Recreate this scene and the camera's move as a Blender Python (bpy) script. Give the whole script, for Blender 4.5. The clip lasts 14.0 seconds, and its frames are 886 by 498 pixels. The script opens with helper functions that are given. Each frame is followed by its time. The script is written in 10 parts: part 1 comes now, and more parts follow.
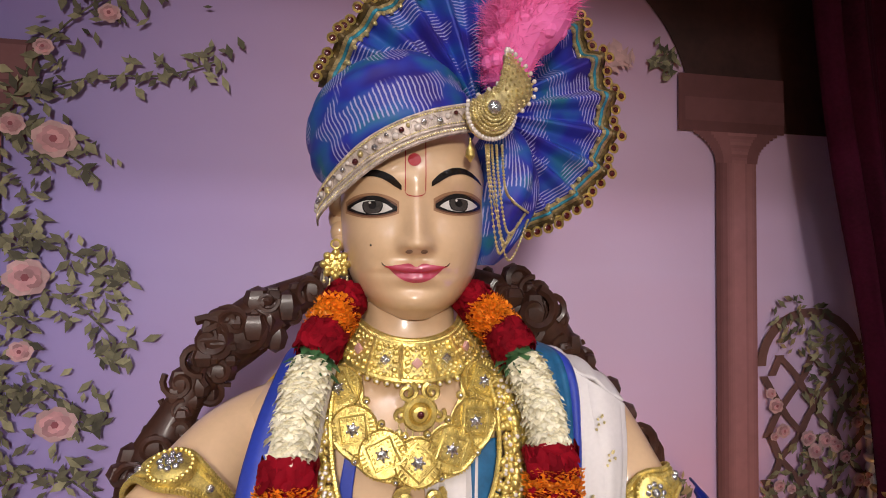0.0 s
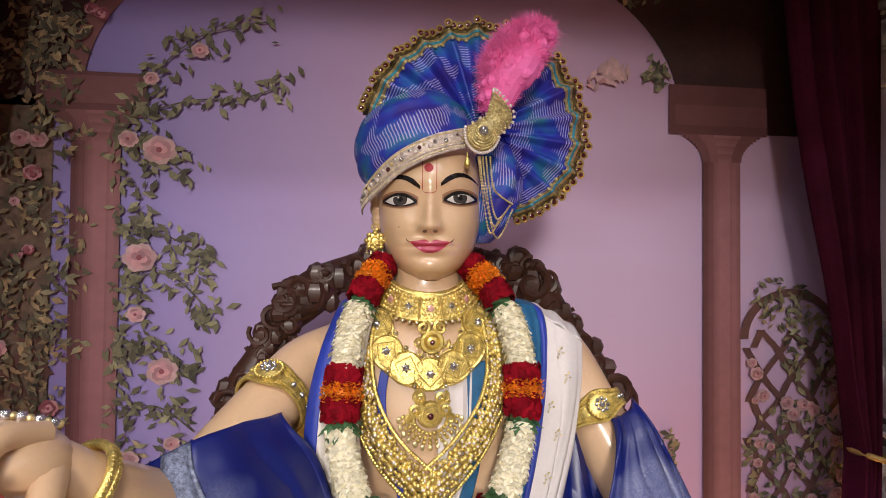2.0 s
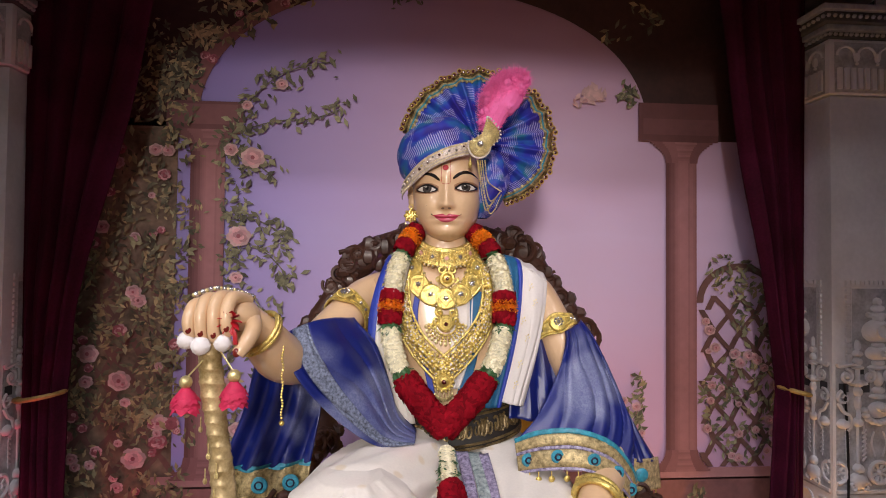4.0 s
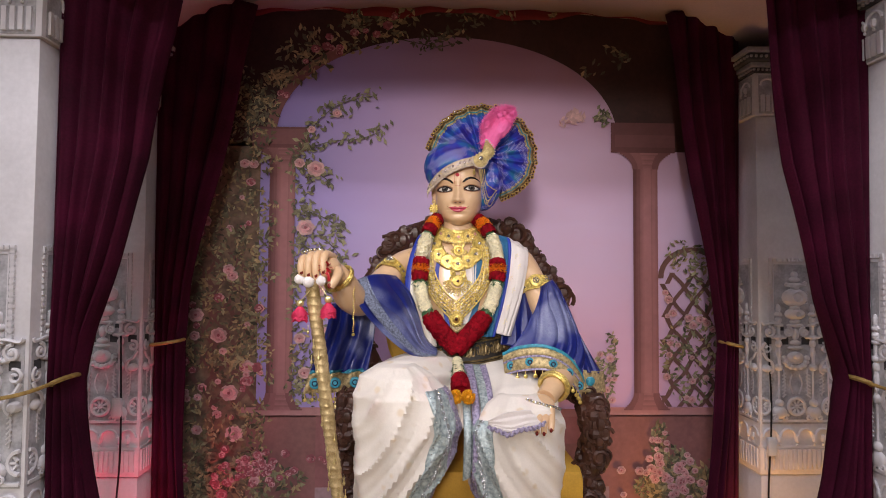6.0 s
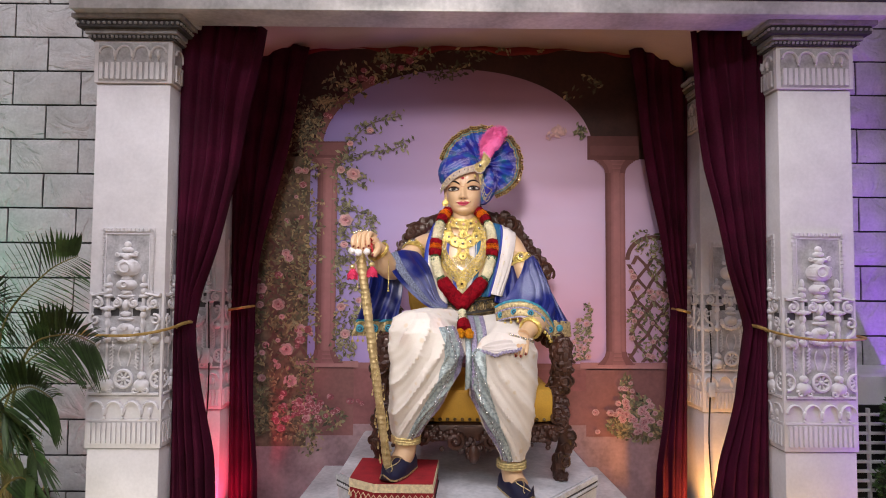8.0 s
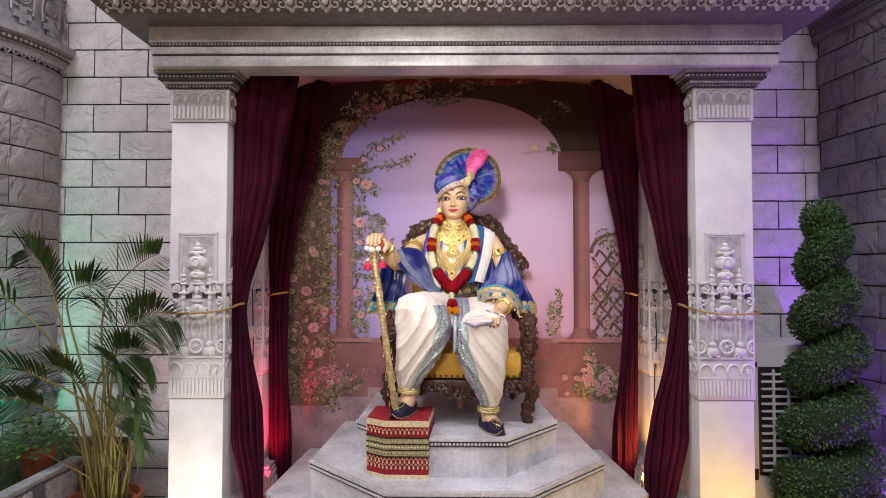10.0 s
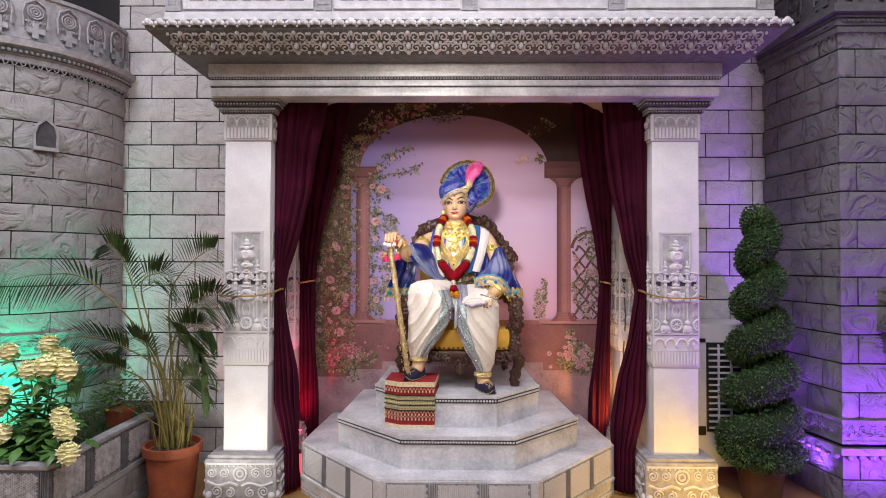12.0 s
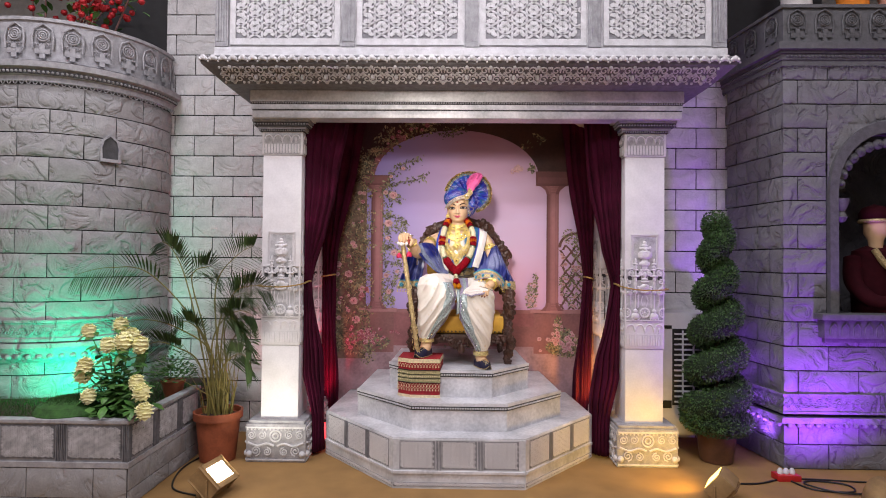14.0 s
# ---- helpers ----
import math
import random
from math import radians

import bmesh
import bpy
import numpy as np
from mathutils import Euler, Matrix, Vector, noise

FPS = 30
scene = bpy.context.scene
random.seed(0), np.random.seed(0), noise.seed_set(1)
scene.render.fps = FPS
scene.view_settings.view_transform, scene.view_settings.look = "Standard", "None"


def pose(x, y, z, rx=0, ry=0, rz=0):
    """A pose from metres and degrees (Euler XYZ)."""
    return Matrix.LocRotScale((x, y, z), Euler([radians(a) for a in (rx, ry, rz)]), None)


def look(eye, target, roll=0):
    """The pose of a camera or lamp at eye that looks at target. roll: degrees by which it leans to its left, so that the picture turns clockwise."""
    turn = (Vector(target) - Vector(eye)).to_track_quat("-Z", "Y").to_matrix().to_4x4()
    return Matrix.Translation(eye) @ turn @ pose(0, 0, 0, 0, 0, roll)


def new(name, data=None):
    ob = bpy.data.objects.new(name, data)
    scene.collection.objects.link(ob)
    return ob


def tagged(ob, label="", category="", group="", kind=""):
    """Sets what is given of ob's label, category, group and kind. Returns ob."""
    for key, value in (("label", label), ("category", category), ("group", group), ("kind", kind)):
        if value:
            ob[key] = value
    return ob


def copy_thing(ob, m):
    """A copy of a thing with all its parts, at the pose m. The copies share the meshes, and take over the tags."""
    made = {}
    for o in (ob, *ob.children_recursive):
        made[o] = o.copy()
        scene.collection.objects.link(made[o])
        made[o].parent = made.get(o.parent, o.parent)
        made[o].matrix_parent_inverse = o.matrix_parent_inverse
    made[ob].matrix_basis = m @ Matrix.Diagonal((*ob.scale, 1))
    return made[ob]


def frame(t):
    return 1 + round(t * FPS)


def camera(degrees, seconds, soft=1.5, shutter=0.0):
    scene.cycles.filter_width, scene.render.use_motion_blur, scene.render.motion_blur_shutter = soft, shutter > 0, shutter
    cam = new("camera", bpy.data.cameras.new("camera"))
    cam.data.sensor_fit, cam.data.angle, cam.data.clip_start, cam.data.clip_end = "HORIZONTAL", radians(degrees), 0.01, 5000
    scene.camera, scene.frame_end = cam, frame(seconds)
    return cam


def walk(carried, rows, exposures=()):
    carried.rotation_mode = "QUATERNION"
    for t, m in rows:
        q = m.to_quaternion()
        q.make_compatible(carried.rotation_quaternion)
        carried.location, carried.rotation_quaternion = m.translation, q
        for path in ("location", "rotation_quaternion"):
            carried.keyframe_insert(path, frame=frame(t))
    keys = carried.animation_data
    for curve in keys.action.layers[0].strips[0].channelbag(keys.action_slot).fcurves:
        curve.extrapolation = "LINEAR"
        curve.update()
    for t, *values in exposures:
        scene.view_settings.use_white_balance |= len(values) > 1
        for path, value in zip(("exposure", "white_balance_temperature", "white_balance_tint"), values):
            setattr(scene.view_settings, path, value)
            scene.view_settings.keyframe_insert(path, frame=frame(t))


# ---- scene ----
cam = camera(75.5, 14.0, soft=1.0)
PATH = [
    (0, (0.03, 0.02, 1.533), (0.438, 1.977, 1.589), 0.4),
    (0.5, (0.028, -0.016, 1.533), (0.413, 1.946, 1.577), 0.5),
    (1, (0.027, -0.064, 1.529), (0.375, 1.905, 1.573), 0.5),
    (1.5, (0.03, -0.121, 1.522), (0.335, 1.855, 1.565), 0.5),
    (2, (0.03, -0.191, 1.509), (0.295, 1.791, 1.55), 0.5),
    (2.5, (0.023, -0.265, 1.495), (0.25, 1.722, 1.534), 0.6),
    (3, (0.016, -0.357, 1.477), (0.21, 1.633, 1.524), 0.7),
    (3.5, (0.014, -0.455, 1.463), (0.186, 1.537, 1.509), 0.8),
    (4, (0.017, -0.569, 1.439), (0.173, 1.424, 1.495), 0.6),
    (6.5, (0.014, -1.185, 1.33), (0.065, 0.813, 1.414), 0.4),
    (7, (0.019, -1.324, 1.301), (0.062, 0.674, 1.39), 0.3),
    (7.5, (0.017, -1.453, 1.283), (0.05, 0.545, 1.374), 0.3),
    (8, (0.021, -1.591, 1.263), (0.032, 0.407, 1.356), 0.4),
    (10.5, (0.093, -2.313, 1.259), (0.068, -0.314, 1.311), 0.1),
    (11, (0.088, -2.451, 1.261), (0.061, -0.451, 1.302), 0.2),
    (11.5, (0.086, -2.584, 1.26), (0.059, -0.584, 1.3), 0.2),
    (12, (0.086, -2.731, 1.252), (0.057, -0.732, 1.295), 0.2),
    (12.5, (0.081, -2.857, 1.264), (0.055, -0.858, 1.299), 0.3),
    (13, (0.086, -3.003, 1.259), (0.055, -1.004, 1.293), 0.4),
    (13.5, (0.069, -3.136, 1.245), (0.043, -1.136, 1.283), 0.4),
    (14, (0.077, -3.273, 1.242), (0.042, -1.273, 1.279), 0.5),
]
walk(cam, [(t, look(eye, target, roll)) for t, eye, target, roll in PATH],
     exposures=((0, -0.54), (4, -0.49), (6.5, -0.38), (8, -0.22), (10.5, 0.0), (14, 0.04)))

# ---- light ----
world = bpy.data.worlds.new("hall_air")
scene.world = world
world.use_nodes = True
world.node_tree.nodes["Background"].inputs[0].default_value = (0.9, 0.92, 1.0, 1)
world.node_tree.nodes["Background"].inputs[1].default_value = 0.05
scene.view_settings.exposure = 0.0


def area_lamp(name, eye, target, size, size_y, watts, colour):
    data = bpy.data.lights.new(name, "AREA")
    data.shape, data.size, data.size_y, data.energy, data.color = "RECTANGLE", size, size_y, watts, colour
    ob = new(name, data)
    ob.matrix_world = look(eye, target)
    return ob


def spot_lamp(name, eye, target, degrees, watts, colour, radius=0.03, blend=0.6):
    data = bpy.data.lights.new(name, "SPOT")
    data.spot_size, data.spot_blend, data.energy, data.color = radians(degrees), blend, watts, colour
    data.shadow_soft_size = radius
    ob = new(name, data)
    ob.matrix_world = look(eye, target)
    return ob


# unseen fill lamps overhead, added to light the shrine from the front
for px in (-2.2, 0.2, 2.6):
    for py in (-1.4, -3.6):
        area_lamp("overhead_fill", (px, py, 4.15), (px, py + 0.35, 0), 1.0, 0.5, 22 if px > 2 else 54, (0.97, 0.92, 1.0))
# unseen spot behind the camera, added to brighten the statue and backdrop
spot_lamp("shrine_fill_spot", (-0.5, -3.9, 2.5), (0.12, 0.7, 1.48), 24, 690, (1.0, 0.91, 0.84), 0.34, 1.0)
# coloured uplights
spot_lamp("green_uplight", (-2.05, -0.12, 0.47), (-2.3, 0.25, 0.70), 120, 34, (0.01, 1.0, 0.50), 0.04, 1.0)
spot_lamp("purple_uplight", (2.22, -0.24, 0.13), (2.20, 0.5, 0.9), 125, 92, (0.34, 0.06, 1.0), 0.04, 1.0)
spot_lamp("purple_wall_uplight", (1.99, 0.30, 0.10), (1.70, 0.82, 1.5), 110, 34, (0.36, 0.10, 1.0), 0.04, 1.0)
spot_lamp("amber_uplight", (1.44, -0.2, 0.16), (1.16, 0.15, 0.10), 130, 13, (1.0, 0.56, 0.08), 0.04, 1.0)
spot_lamp("white_flood", (-1.1, -0.24, 0.17), (-0.95, 0.3, 0.5), 100, 13, (1.0, 0.93, 0.8), 0.04, 1.0)
spot_lamp("red_uplight", (-0.80, 0.66, 0.2), (-0.93, 0.84, 0.55), 96, 22, (1.0, 0.03, 0.10), 0.03, 1.0)
spot_lamp("orange_uplight", (1.07, 0.70, 0.2), (1.06, 0.90, 0.6), 120, 22, (1.0, 0.42, 0.08), 0.03, 1.0)

# ---- materials ----
def material(name, colour, rough=0.6, metal=0.0, vary=0.12, scale=18.0, fine=160.0, bump=0.15, depth=0.002, tint=None, coat=0.0, island=0.0, sheen=0.0, spec=0.5):
    m = bpy.data.materials.new(name)
    m.use_nodes = True
    nt = m.node_tree
    b = nt.nodes["Principled BSDF"]
    tc = nt.nodes.new("ShaderNodeTexCoord")
    n1 = nt.nodes.new("ShaderNodeTexNoise")
    n1.inputs["Scale"].default_value, n1.inputs["Detail"].default_value = scale, 6
    n2 = nt.nodes.new("ShaderNodeTexNoise")
    n2.inputs["Scale"].default_value, n2.inputs["Detail"].default_value = fine, 3
    nt.links.new(tc.outputs["Object"], n1.inputs["Vector"])
    nt.links.new(tc.outputs["Object"], n2.inputs["Vector"])
    add = nt.nodes.new("ShaderNodeMath")
    add.operation = "ADD"
    nt.links.new(n1.outputs["Fac"], add.inputs[0])
    half = nt.nodes.new("ShaderNodeMath")
    half.operation = "MULTIPLY"
    half.inputs[1].default_value = 0.45
    nt.links.new(n2.outputs["Fac"], half.inputs[0])
    nt.links.new(half.outputs[0], add.inputs[1])
    ramp = nt.nodes.new("ShaderNodeValToRGB")
    lo = [c * (1 - vary * 2) for c in colour]
    hi = tint if tint else [min(1, c * (1 + vary)) for c in colour]
    ramp.color_ramp.elements[0].position, ramp.color_ramp.elements[1].position = 0.42, 1.0
    ramp.color_ramp.elements[0].color = (*[max(0, c) for c in lo], 1)
    ramp.color_ramp.elements[1].color = (*hi, 1)
    nt.links.new(add.outputs[0], ramp.inputs["Fac"])
    out = ramp.outputs["Color"]
    if island:
        g = nt.nodes.new("ShaderNodeNewGeometry")
        hs = nt.nodes.new("ShaderNodeHueSaturation")
        mr = nt.nodes.new("ShaderNodeMapRange")
        mr.inputs["To Min"].default_value, mr.inputs["To Max"].default_value = 1 - island, 1 + island
        nt.links.new(g.outputs["Random Per Island"], mr.inputs["Value"])
        nt.links.new(mr.outputs["Result"], hs.inputs["Value"])
        nt.links.new(out, hs.inputs["Color"])
        out = hs.outputs["Color"]
    nt.links.new(out, b.inputs["Base Color"])
    b.inputs["Roughness"].default_value, b.inputs["Metallic"].default_value = rough, metal
    b.inputs["Specular IOR Level"].default_value = spec
    b.inputs["Coat Weight"].default_value = coat
    b.inputs["Coat Roughness"].default_value = 0.12
    b.inputs["Sheen Weight"].default_value = sheen
    if bump:
        bp = nt.nodes.new("ShaderNodeBump")
        bp.inputs["Strength"].default_value, bp.inputs["Distance"].default_value = bump, depth
        nt.links.new(add.outputs[0], bp.inputs["Height"])
        nt.links.new(bp.outputs["Normal"], b.inputs["Normal"])
    return m


def glow(name, colour, strength):
    m = bpy.data.materials.new(name)
    m.use_nodes = True
    b = m.node_tree.nodes["Principled BSDF"]
    b.inputs["Base Color"].default_value = (*colour, 1)
    b.inputs["Emission Color"].default_value = (*colour, 1)
    b.inputs["Emission Strength"].default_value = strength
    return m


def rock(name, colour, per_piece=0.1, depth=0.012):
    """Hewn stone: broken facets, veins and a tone of its own for each block."""
    m = material(name, colour, 0.75, 0, 0.16, 9, 90, 0.25, 0.004)
    nt = m.node_tree
    b = nt.nodes["Principled BSDF"]
    tc = nt.nodes.new("ShaderNodeTexCoord")
    oi = nt.nodes.new("ShaderNodeObjectInfo")
    shift = nt.nodes.new("ShaderNodeVectorMath")
    shift.operation = "ADD"
    scale = nt.nodes.new("ShaderNodeVectorMath")
    scale.operation = "SCALE"
    scale.inputs["Scale"].default_value = 7.0
    nt.links.new(oi.outputs["Location"], scale.inputs[0])
    nt.links.new(tc.outputs["Object"], shift.inputs[0])
    nt.links.new(scale.outputs[0], shift.inputs[1])
    n = nt.nodes.new("ShaderNodeTexNoise")
    n.inputs["Scale"].default_value, n.inputs["Detail"].default_value, n.inputs["Distortion"].default_value = 6.5, 5, 1.6
    nt.links.new(shift.outputs[0], n.inputs["Vector"])
    steps = nt.nodes.new("ShaderNodeValToRGB")
    steps.color_ramp.elements[0].position, steps.color_ramp.elements[1].position = 0.40, 0.62
    e = steps.color_ramp.elements.new(0.5)
    e.color = (0.75, 0.75, 0.75, 1)
    nt.links.new(n.outputs["Fac"], steps.inputs["Fac"])
    bp = nt.nodes.new("ShaderNodeBump")
    bp.inputs["Strength"].default_value, bp.inputs["Distance"].default_value = 0.9, depth
    nt.links.new(steps.outputs["Color"], bp.inputs["Height"])
    old = b.inputs["Normal"].links[0].from_node
    nt.links.new(old.outputs["Normal"], bp.inputs["Normal"])
    nt.links.new(bp.outputs["Normal"], b.inputs["Normal"])
    hs = nt.nodes.new("ShaderNodeHueSaturation")
    mr = nt.nodes.new("ShaderNodeMapRange")
    mr.inputs["To Min"].default_value, mr.inputs["To Max"].default_value = 1 - per_piece, 1 + per_piece
    nt.links.new(oi.outputs["Random"], mr.inputs["Value"])
    nt.links.new(mr.outputs["Result"], hs.inputs["Value"])
    src = b.inputs["Base Color"].links[0].from_socket
    nt.links.new(src, hs.inputs["Color"])
    nt.links.new(hs.outputs["Color"], b.inputs["Base Color"])
    return m


M_FLOOR = material("brown_matting", (0.33, 0.19, 0.065), 0.8, 0, 0.15, 5, 220, 0.3, 0.002)
M_MARBLE = material("grey_marble_print", (0.64, 0.66, 0.70), 0.32, 0, 0.22, 6, 60, 0.05, 0.001, tint=(0.86, 0.86, 0.89))
M_WHITE = material("white_painted_panel", (0.78, 0.77, 0.79), 0.5, 0, 0.08, 7, 90, 0.08, 0.001)
M_CARVE = material("white_carved_relief", (0.62, 0.62, 0.64), 0.55, 0, 0.14, 22, 120, 0.2, 0.002)
M_DARKCARVE = material("dark_grey_relief", (0.11, 0.11, 0.12), 0.6, 0, 0.2, 30, 140, 0.3, 0.002)
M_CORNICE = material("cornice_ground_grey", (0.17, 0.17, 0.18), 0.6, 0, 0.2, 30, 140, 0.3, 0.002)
M_MIDCARVE = material("mid_grey_relief", (0.36, 0.36, 0.38), 0.6, 0, 0.2, 30, 140, 0.25, 0.002)
M_SCREENGROUND = material("screen_ground_grey", (0.24, 0.24, 0.26), 0.7, 0, 0.2, 30, 140, 0.1, 0.001)
M_PANELDARK = material("panel_ground_grey", (0.15, 0.15, 0.165), 0.7, 0, 0.2, 30, 140, 0.1, 0.001)
# white panel colour toned to grey, in place of shade
M_SHADEGREY = material("shade_toned_grey", (0.54, 0.54, 0.56), 0.6, 0, 0.25, 30, 140, 0.25, 0.002)
# near-black that paints the shade in gaps and hollows
M_SHADOWGAP = material("shadow_gap_grey", (0.07, 0.07, 0.075), 0.8, 0, 0.2, 30, 140, 0.1, 0.001)
M_STONE = rock("light_grey_stone", (0.67, 0.67, 0.68), 0.05, 0.006)
M_STONE_DARK = rock("grey_hewn_stone", (0.34, 0.34, 0.345), 0.1, 0.014)
M_STONE_CHARCOAL = rock("charcoal_hewn_stone", (0.18, 0.18, 0.20), 0.1, 0.014)
M_MORTAR = material("dark_joint", (0.028, 0.028, 0.03), 0.9)
M_PLANTER_STONE = rock("planter_grey_stone", (0.30, 0.30, 0.31), 0.06, 0.006)
M_VELVET = material("maroon_velvet", (0.062, 0.004, 0.021), 0.85, 0, 0.3, 8, 160, 0.2, 0.002, spec=0.15)
M_FABRIC = material("white_ceiling_cloth", (0.52, 0.43, 0.40), 0.85, 0, 0.08, 4, 150, 0.15, 0.003)
M_HALL = material("pale_hall_wall", (0.55, 0.54, 0.53), 0.8)
M_TERRA = material("terracotta", (0.32, 0.085, 0.035), 0.65, 0, 0.2, 14, 120, 0.2, 0.002)
M_SOIL = material("dark_soil", (0.05, 0.032, 0.02), 0.95, 0, 0.3, 60, 220, 0.6, 0.006)
M_PALM = material("palm_green", (0.06, 0.115, 0.032), 0.5, 0, 0.25, 20, 120, 0.1, 0.001, island=0.35)
M_PALMDRY = material("dry_palm_stalk", (0.26, 0.22, 0.06), 0.6, 0, 0.25, 20, 120, 0.1, 0.001, island=0.25)
M_LEAF = material("rose_leaf_green", (0.075, 0.19, 0.04), 0.45, 0, 0.2, 20, 120, 0.1, 0.001, island=0.35)
M_BOX = material("topiary_green", (0.05, 0.115, 0.028), 0.6, 0, 0.3, 20, 120, 0.1, 0.001, island=0.5)
M_TURF = material("artificial_turf", (0.035, 0.11, 0.02), 0.85, 0, 0.3, 30, 200, 0.4, 0.004, island=0.4)
M_YELLOW = material("pale_yellow_petal", (0.93, 0.86, 0.47), 0.6, 0, 0.15, 20, 120, 0.1, 0.001, island=0.18)
M_REDFLOWER = material("red_petal", (0.5, 0.012, 0.02), 0.6, 0, 0.2, 20, 120, 0.1, 0.001, island=0.25)
M_PLASTIC = material("white_plastic", (0.72, 0.73, 0.74), 0.35, 0, 0.05)
M_BLACK = material("black_plastic", (0.012, 0.012, 0.013), 0.4, 0, 0.1)
M_CABLE = material("black_cable", (0.01, 0.01, 0.011), 0.5, 0, 0.1)
M_TAN = material("tan_cardboard", (0.30, 0.19, 0.08), 0.8, 0, 0.15)
M_ROPE = material("gold_cord", (0.45, 0.30, 0.09), 0.5, 0.3, 0.2, 60, 300, 0.4, 0.002)
M_REDBOX = material("red_plastic", (0.5, 0.02, 0.02), 0.4)
M_LAMPFACE = glow("lit_lamp_glass", (1.0, 0.93, 0.8), 9)
M_AMBERFACE = glow("lit_amber_glass", (1.0, 0.7, 0.15), 5)
M_REDFACE = glow("lit_red_glass", (1.0, 0.05, 0.06), 2.5)


# ---- mesh helpers ----
def add_mesh(name, bm, mats, smooth=True):
    bmesh.ops.recalc_face_normals(bm, faces=bm.faces) if len(bm.faces) < 60000 else None
    me = bpy.data.meshes.new(name)
    bm.to_mesh(me)
    bm.free()
    for m in (mats if isinstance(mats, (list, tuple)) else [mats]):
        me.materials.append(m)
    if smooth:
        for p in me.polygons:
            p.use_smooth = True
        me.set_sharp_from_angle(angle=radians(38))
    return me


def thing(name, at, label, category, group="", kind=""):
    ob = new(name)
    ob.empty_display_size = 0.05
    ob.matrix_basis = at if isinstance(at, Matrix) else Matrix.Translation(at)
    return tagged(ob, label, category, group, kind)


def part(name, bm, mats, parent, label="", smooth=True):
    ob = new(name, add_mesh(name, bm, mats, smooth))
    m = Matrix.Identity(4) if parent.parent else parent.matrix_basis
    ob.parent = parent
    ob.matrix_parent_inverse = m.inverted()
    return tagged(ob, label)


def solo(name, bm, mats, label, category, group="", kind="", smooth=True):
    return tagged(new(name, add_mesh(name, bm, mats, smooth)), label, category, group, kind)


def B():
    return bmesh.new()


def box(bm, x0, x1, y0, y1, z0, z1, mi=0, bevel=0.0, m=None):
    r = bmesh.ops.create_cube(bm, size=1)
    vs = r["verts"]
    for v in vs:
        v.co = Vector(((x0 + x1) / 2 + v.co.x * (x1 - x0), (y0 + y1) / 2 + v.co.y * (y1 - y0), (z0 + z1) / 2 + v.co.z * (z1 - z0)))
        if m:
            v.co = m @ v.co
    fs = {f for v in vs for f in v.link_faces}
    for f in fs:
        f.material_index = mi
    if bevel:
        es = list({e for f in fs for e in f.edges})
        rb = bmesh.ops.bevel(bm, geom=es, offset=bevel, segments=2, affect="EDGES", profile=0.6)
        for f in rb["faces"]:
            f.material_index = mi
    return vs


def rings(bm, loops, closed=True, cap=True, mi=0):
    """A skin over loops of points, all of one length."""
    rows = [[bm.verts.new(p) for p in lp] for lp in loops]
    n = len(rows[0])
    for a, b in zip(rows, rows[1:]):
        for i in range(n if closed else n - 1):
            j = (i + 1) % n
            f = bm.faces.new((a[i], a[j], b[j], b[i]))
            f.material_index = mi
    if cap and closed:
        for r in (rows[0], rows[-1]):
            f = bm.faces.new(r)
            f.material_index = mi
    return rows


def tube(bm, pts, r, seg=8, mi=0, cap=True, flat=1.0):
    pts = [Vector(p) for p in pts]
    loops = []
    side = None
    for i, p in enumerate(pts):
        d = (pts[min(i + 1, len(pts) - 1)] - pts[max(i - 1, 0)]).normalized()
        if side is None:
            side = d.orthogonal().normalized()
        side = (side - d * side.dot(d)).normalized()
        up = d.cross(side)
        rr = r(i / max(1, len(pts) - 1)) if callable(r) else r
        loops.append([p + (side * math.cos(2 * math.pi * k / seg) + up * math.sin(2 * math.pi * k / seg) * flat) * rr for k in range(seg)])
    return rings(bm, loops, True, cap, mi)


def smooth_path(pts, n=8):
    """Catmull-Rom through the points."""
    pts = [Vector(p) for p in pts]
    out = []
    for i in range(len(pts) - 1):
        p0, p1, p2, p3 = pts[max(i - 1, 0)], pts[i], pts[i + 1], pts[min(i + 2, len(pts) - 1)]
        for k in range(n):
            t = k / n
            out.append(0.5 * ((2 * p1) + (p2 - p0) * t + (2 * p0 - 5 * p1 + 4 * p2 - p3) * t * t + (3 * p1 - p0 - 3 * p2 + p3) * t ** 3))
    out.append(pts[-1])
    return out


def lathe(bm, prof, at=(0, 0, 0), seg=20, mi=0, m=None):
    loops = []
    for r, z in prof:
        lp = [Vector((at[0] + r * math.cos(2 * math.pi * k / seg), at[1] + r * math.sin(2 * math.pi * k / seg), at[2] + z)) for k in range(seg)]
        loops.append([m @ p for p in lp] if m else lp)
    return rings(bm, loops, True, True, mi)


def ball(bm, c, r, seg=8, mi=0, sy=1.0, sz=1.0):
    prof = [(max(1e-4, math.sin(math.pi * i / (seg // 2 + 1))) , -math.cos(math.pi * i / (seg // 2 + 1))) for i in range(seg // 2 + 2)]
    loops = [[Vector((c[0] + r * a * math.cos(2 * math.pi * k / seg), c[1] + r * sy * a * math.sin(2 * math.pi * k / seg), c[2] + r * sz * b)) for k in range(seg)] for a, b in prof]
    return rings(bm, loops, True, True, mi)


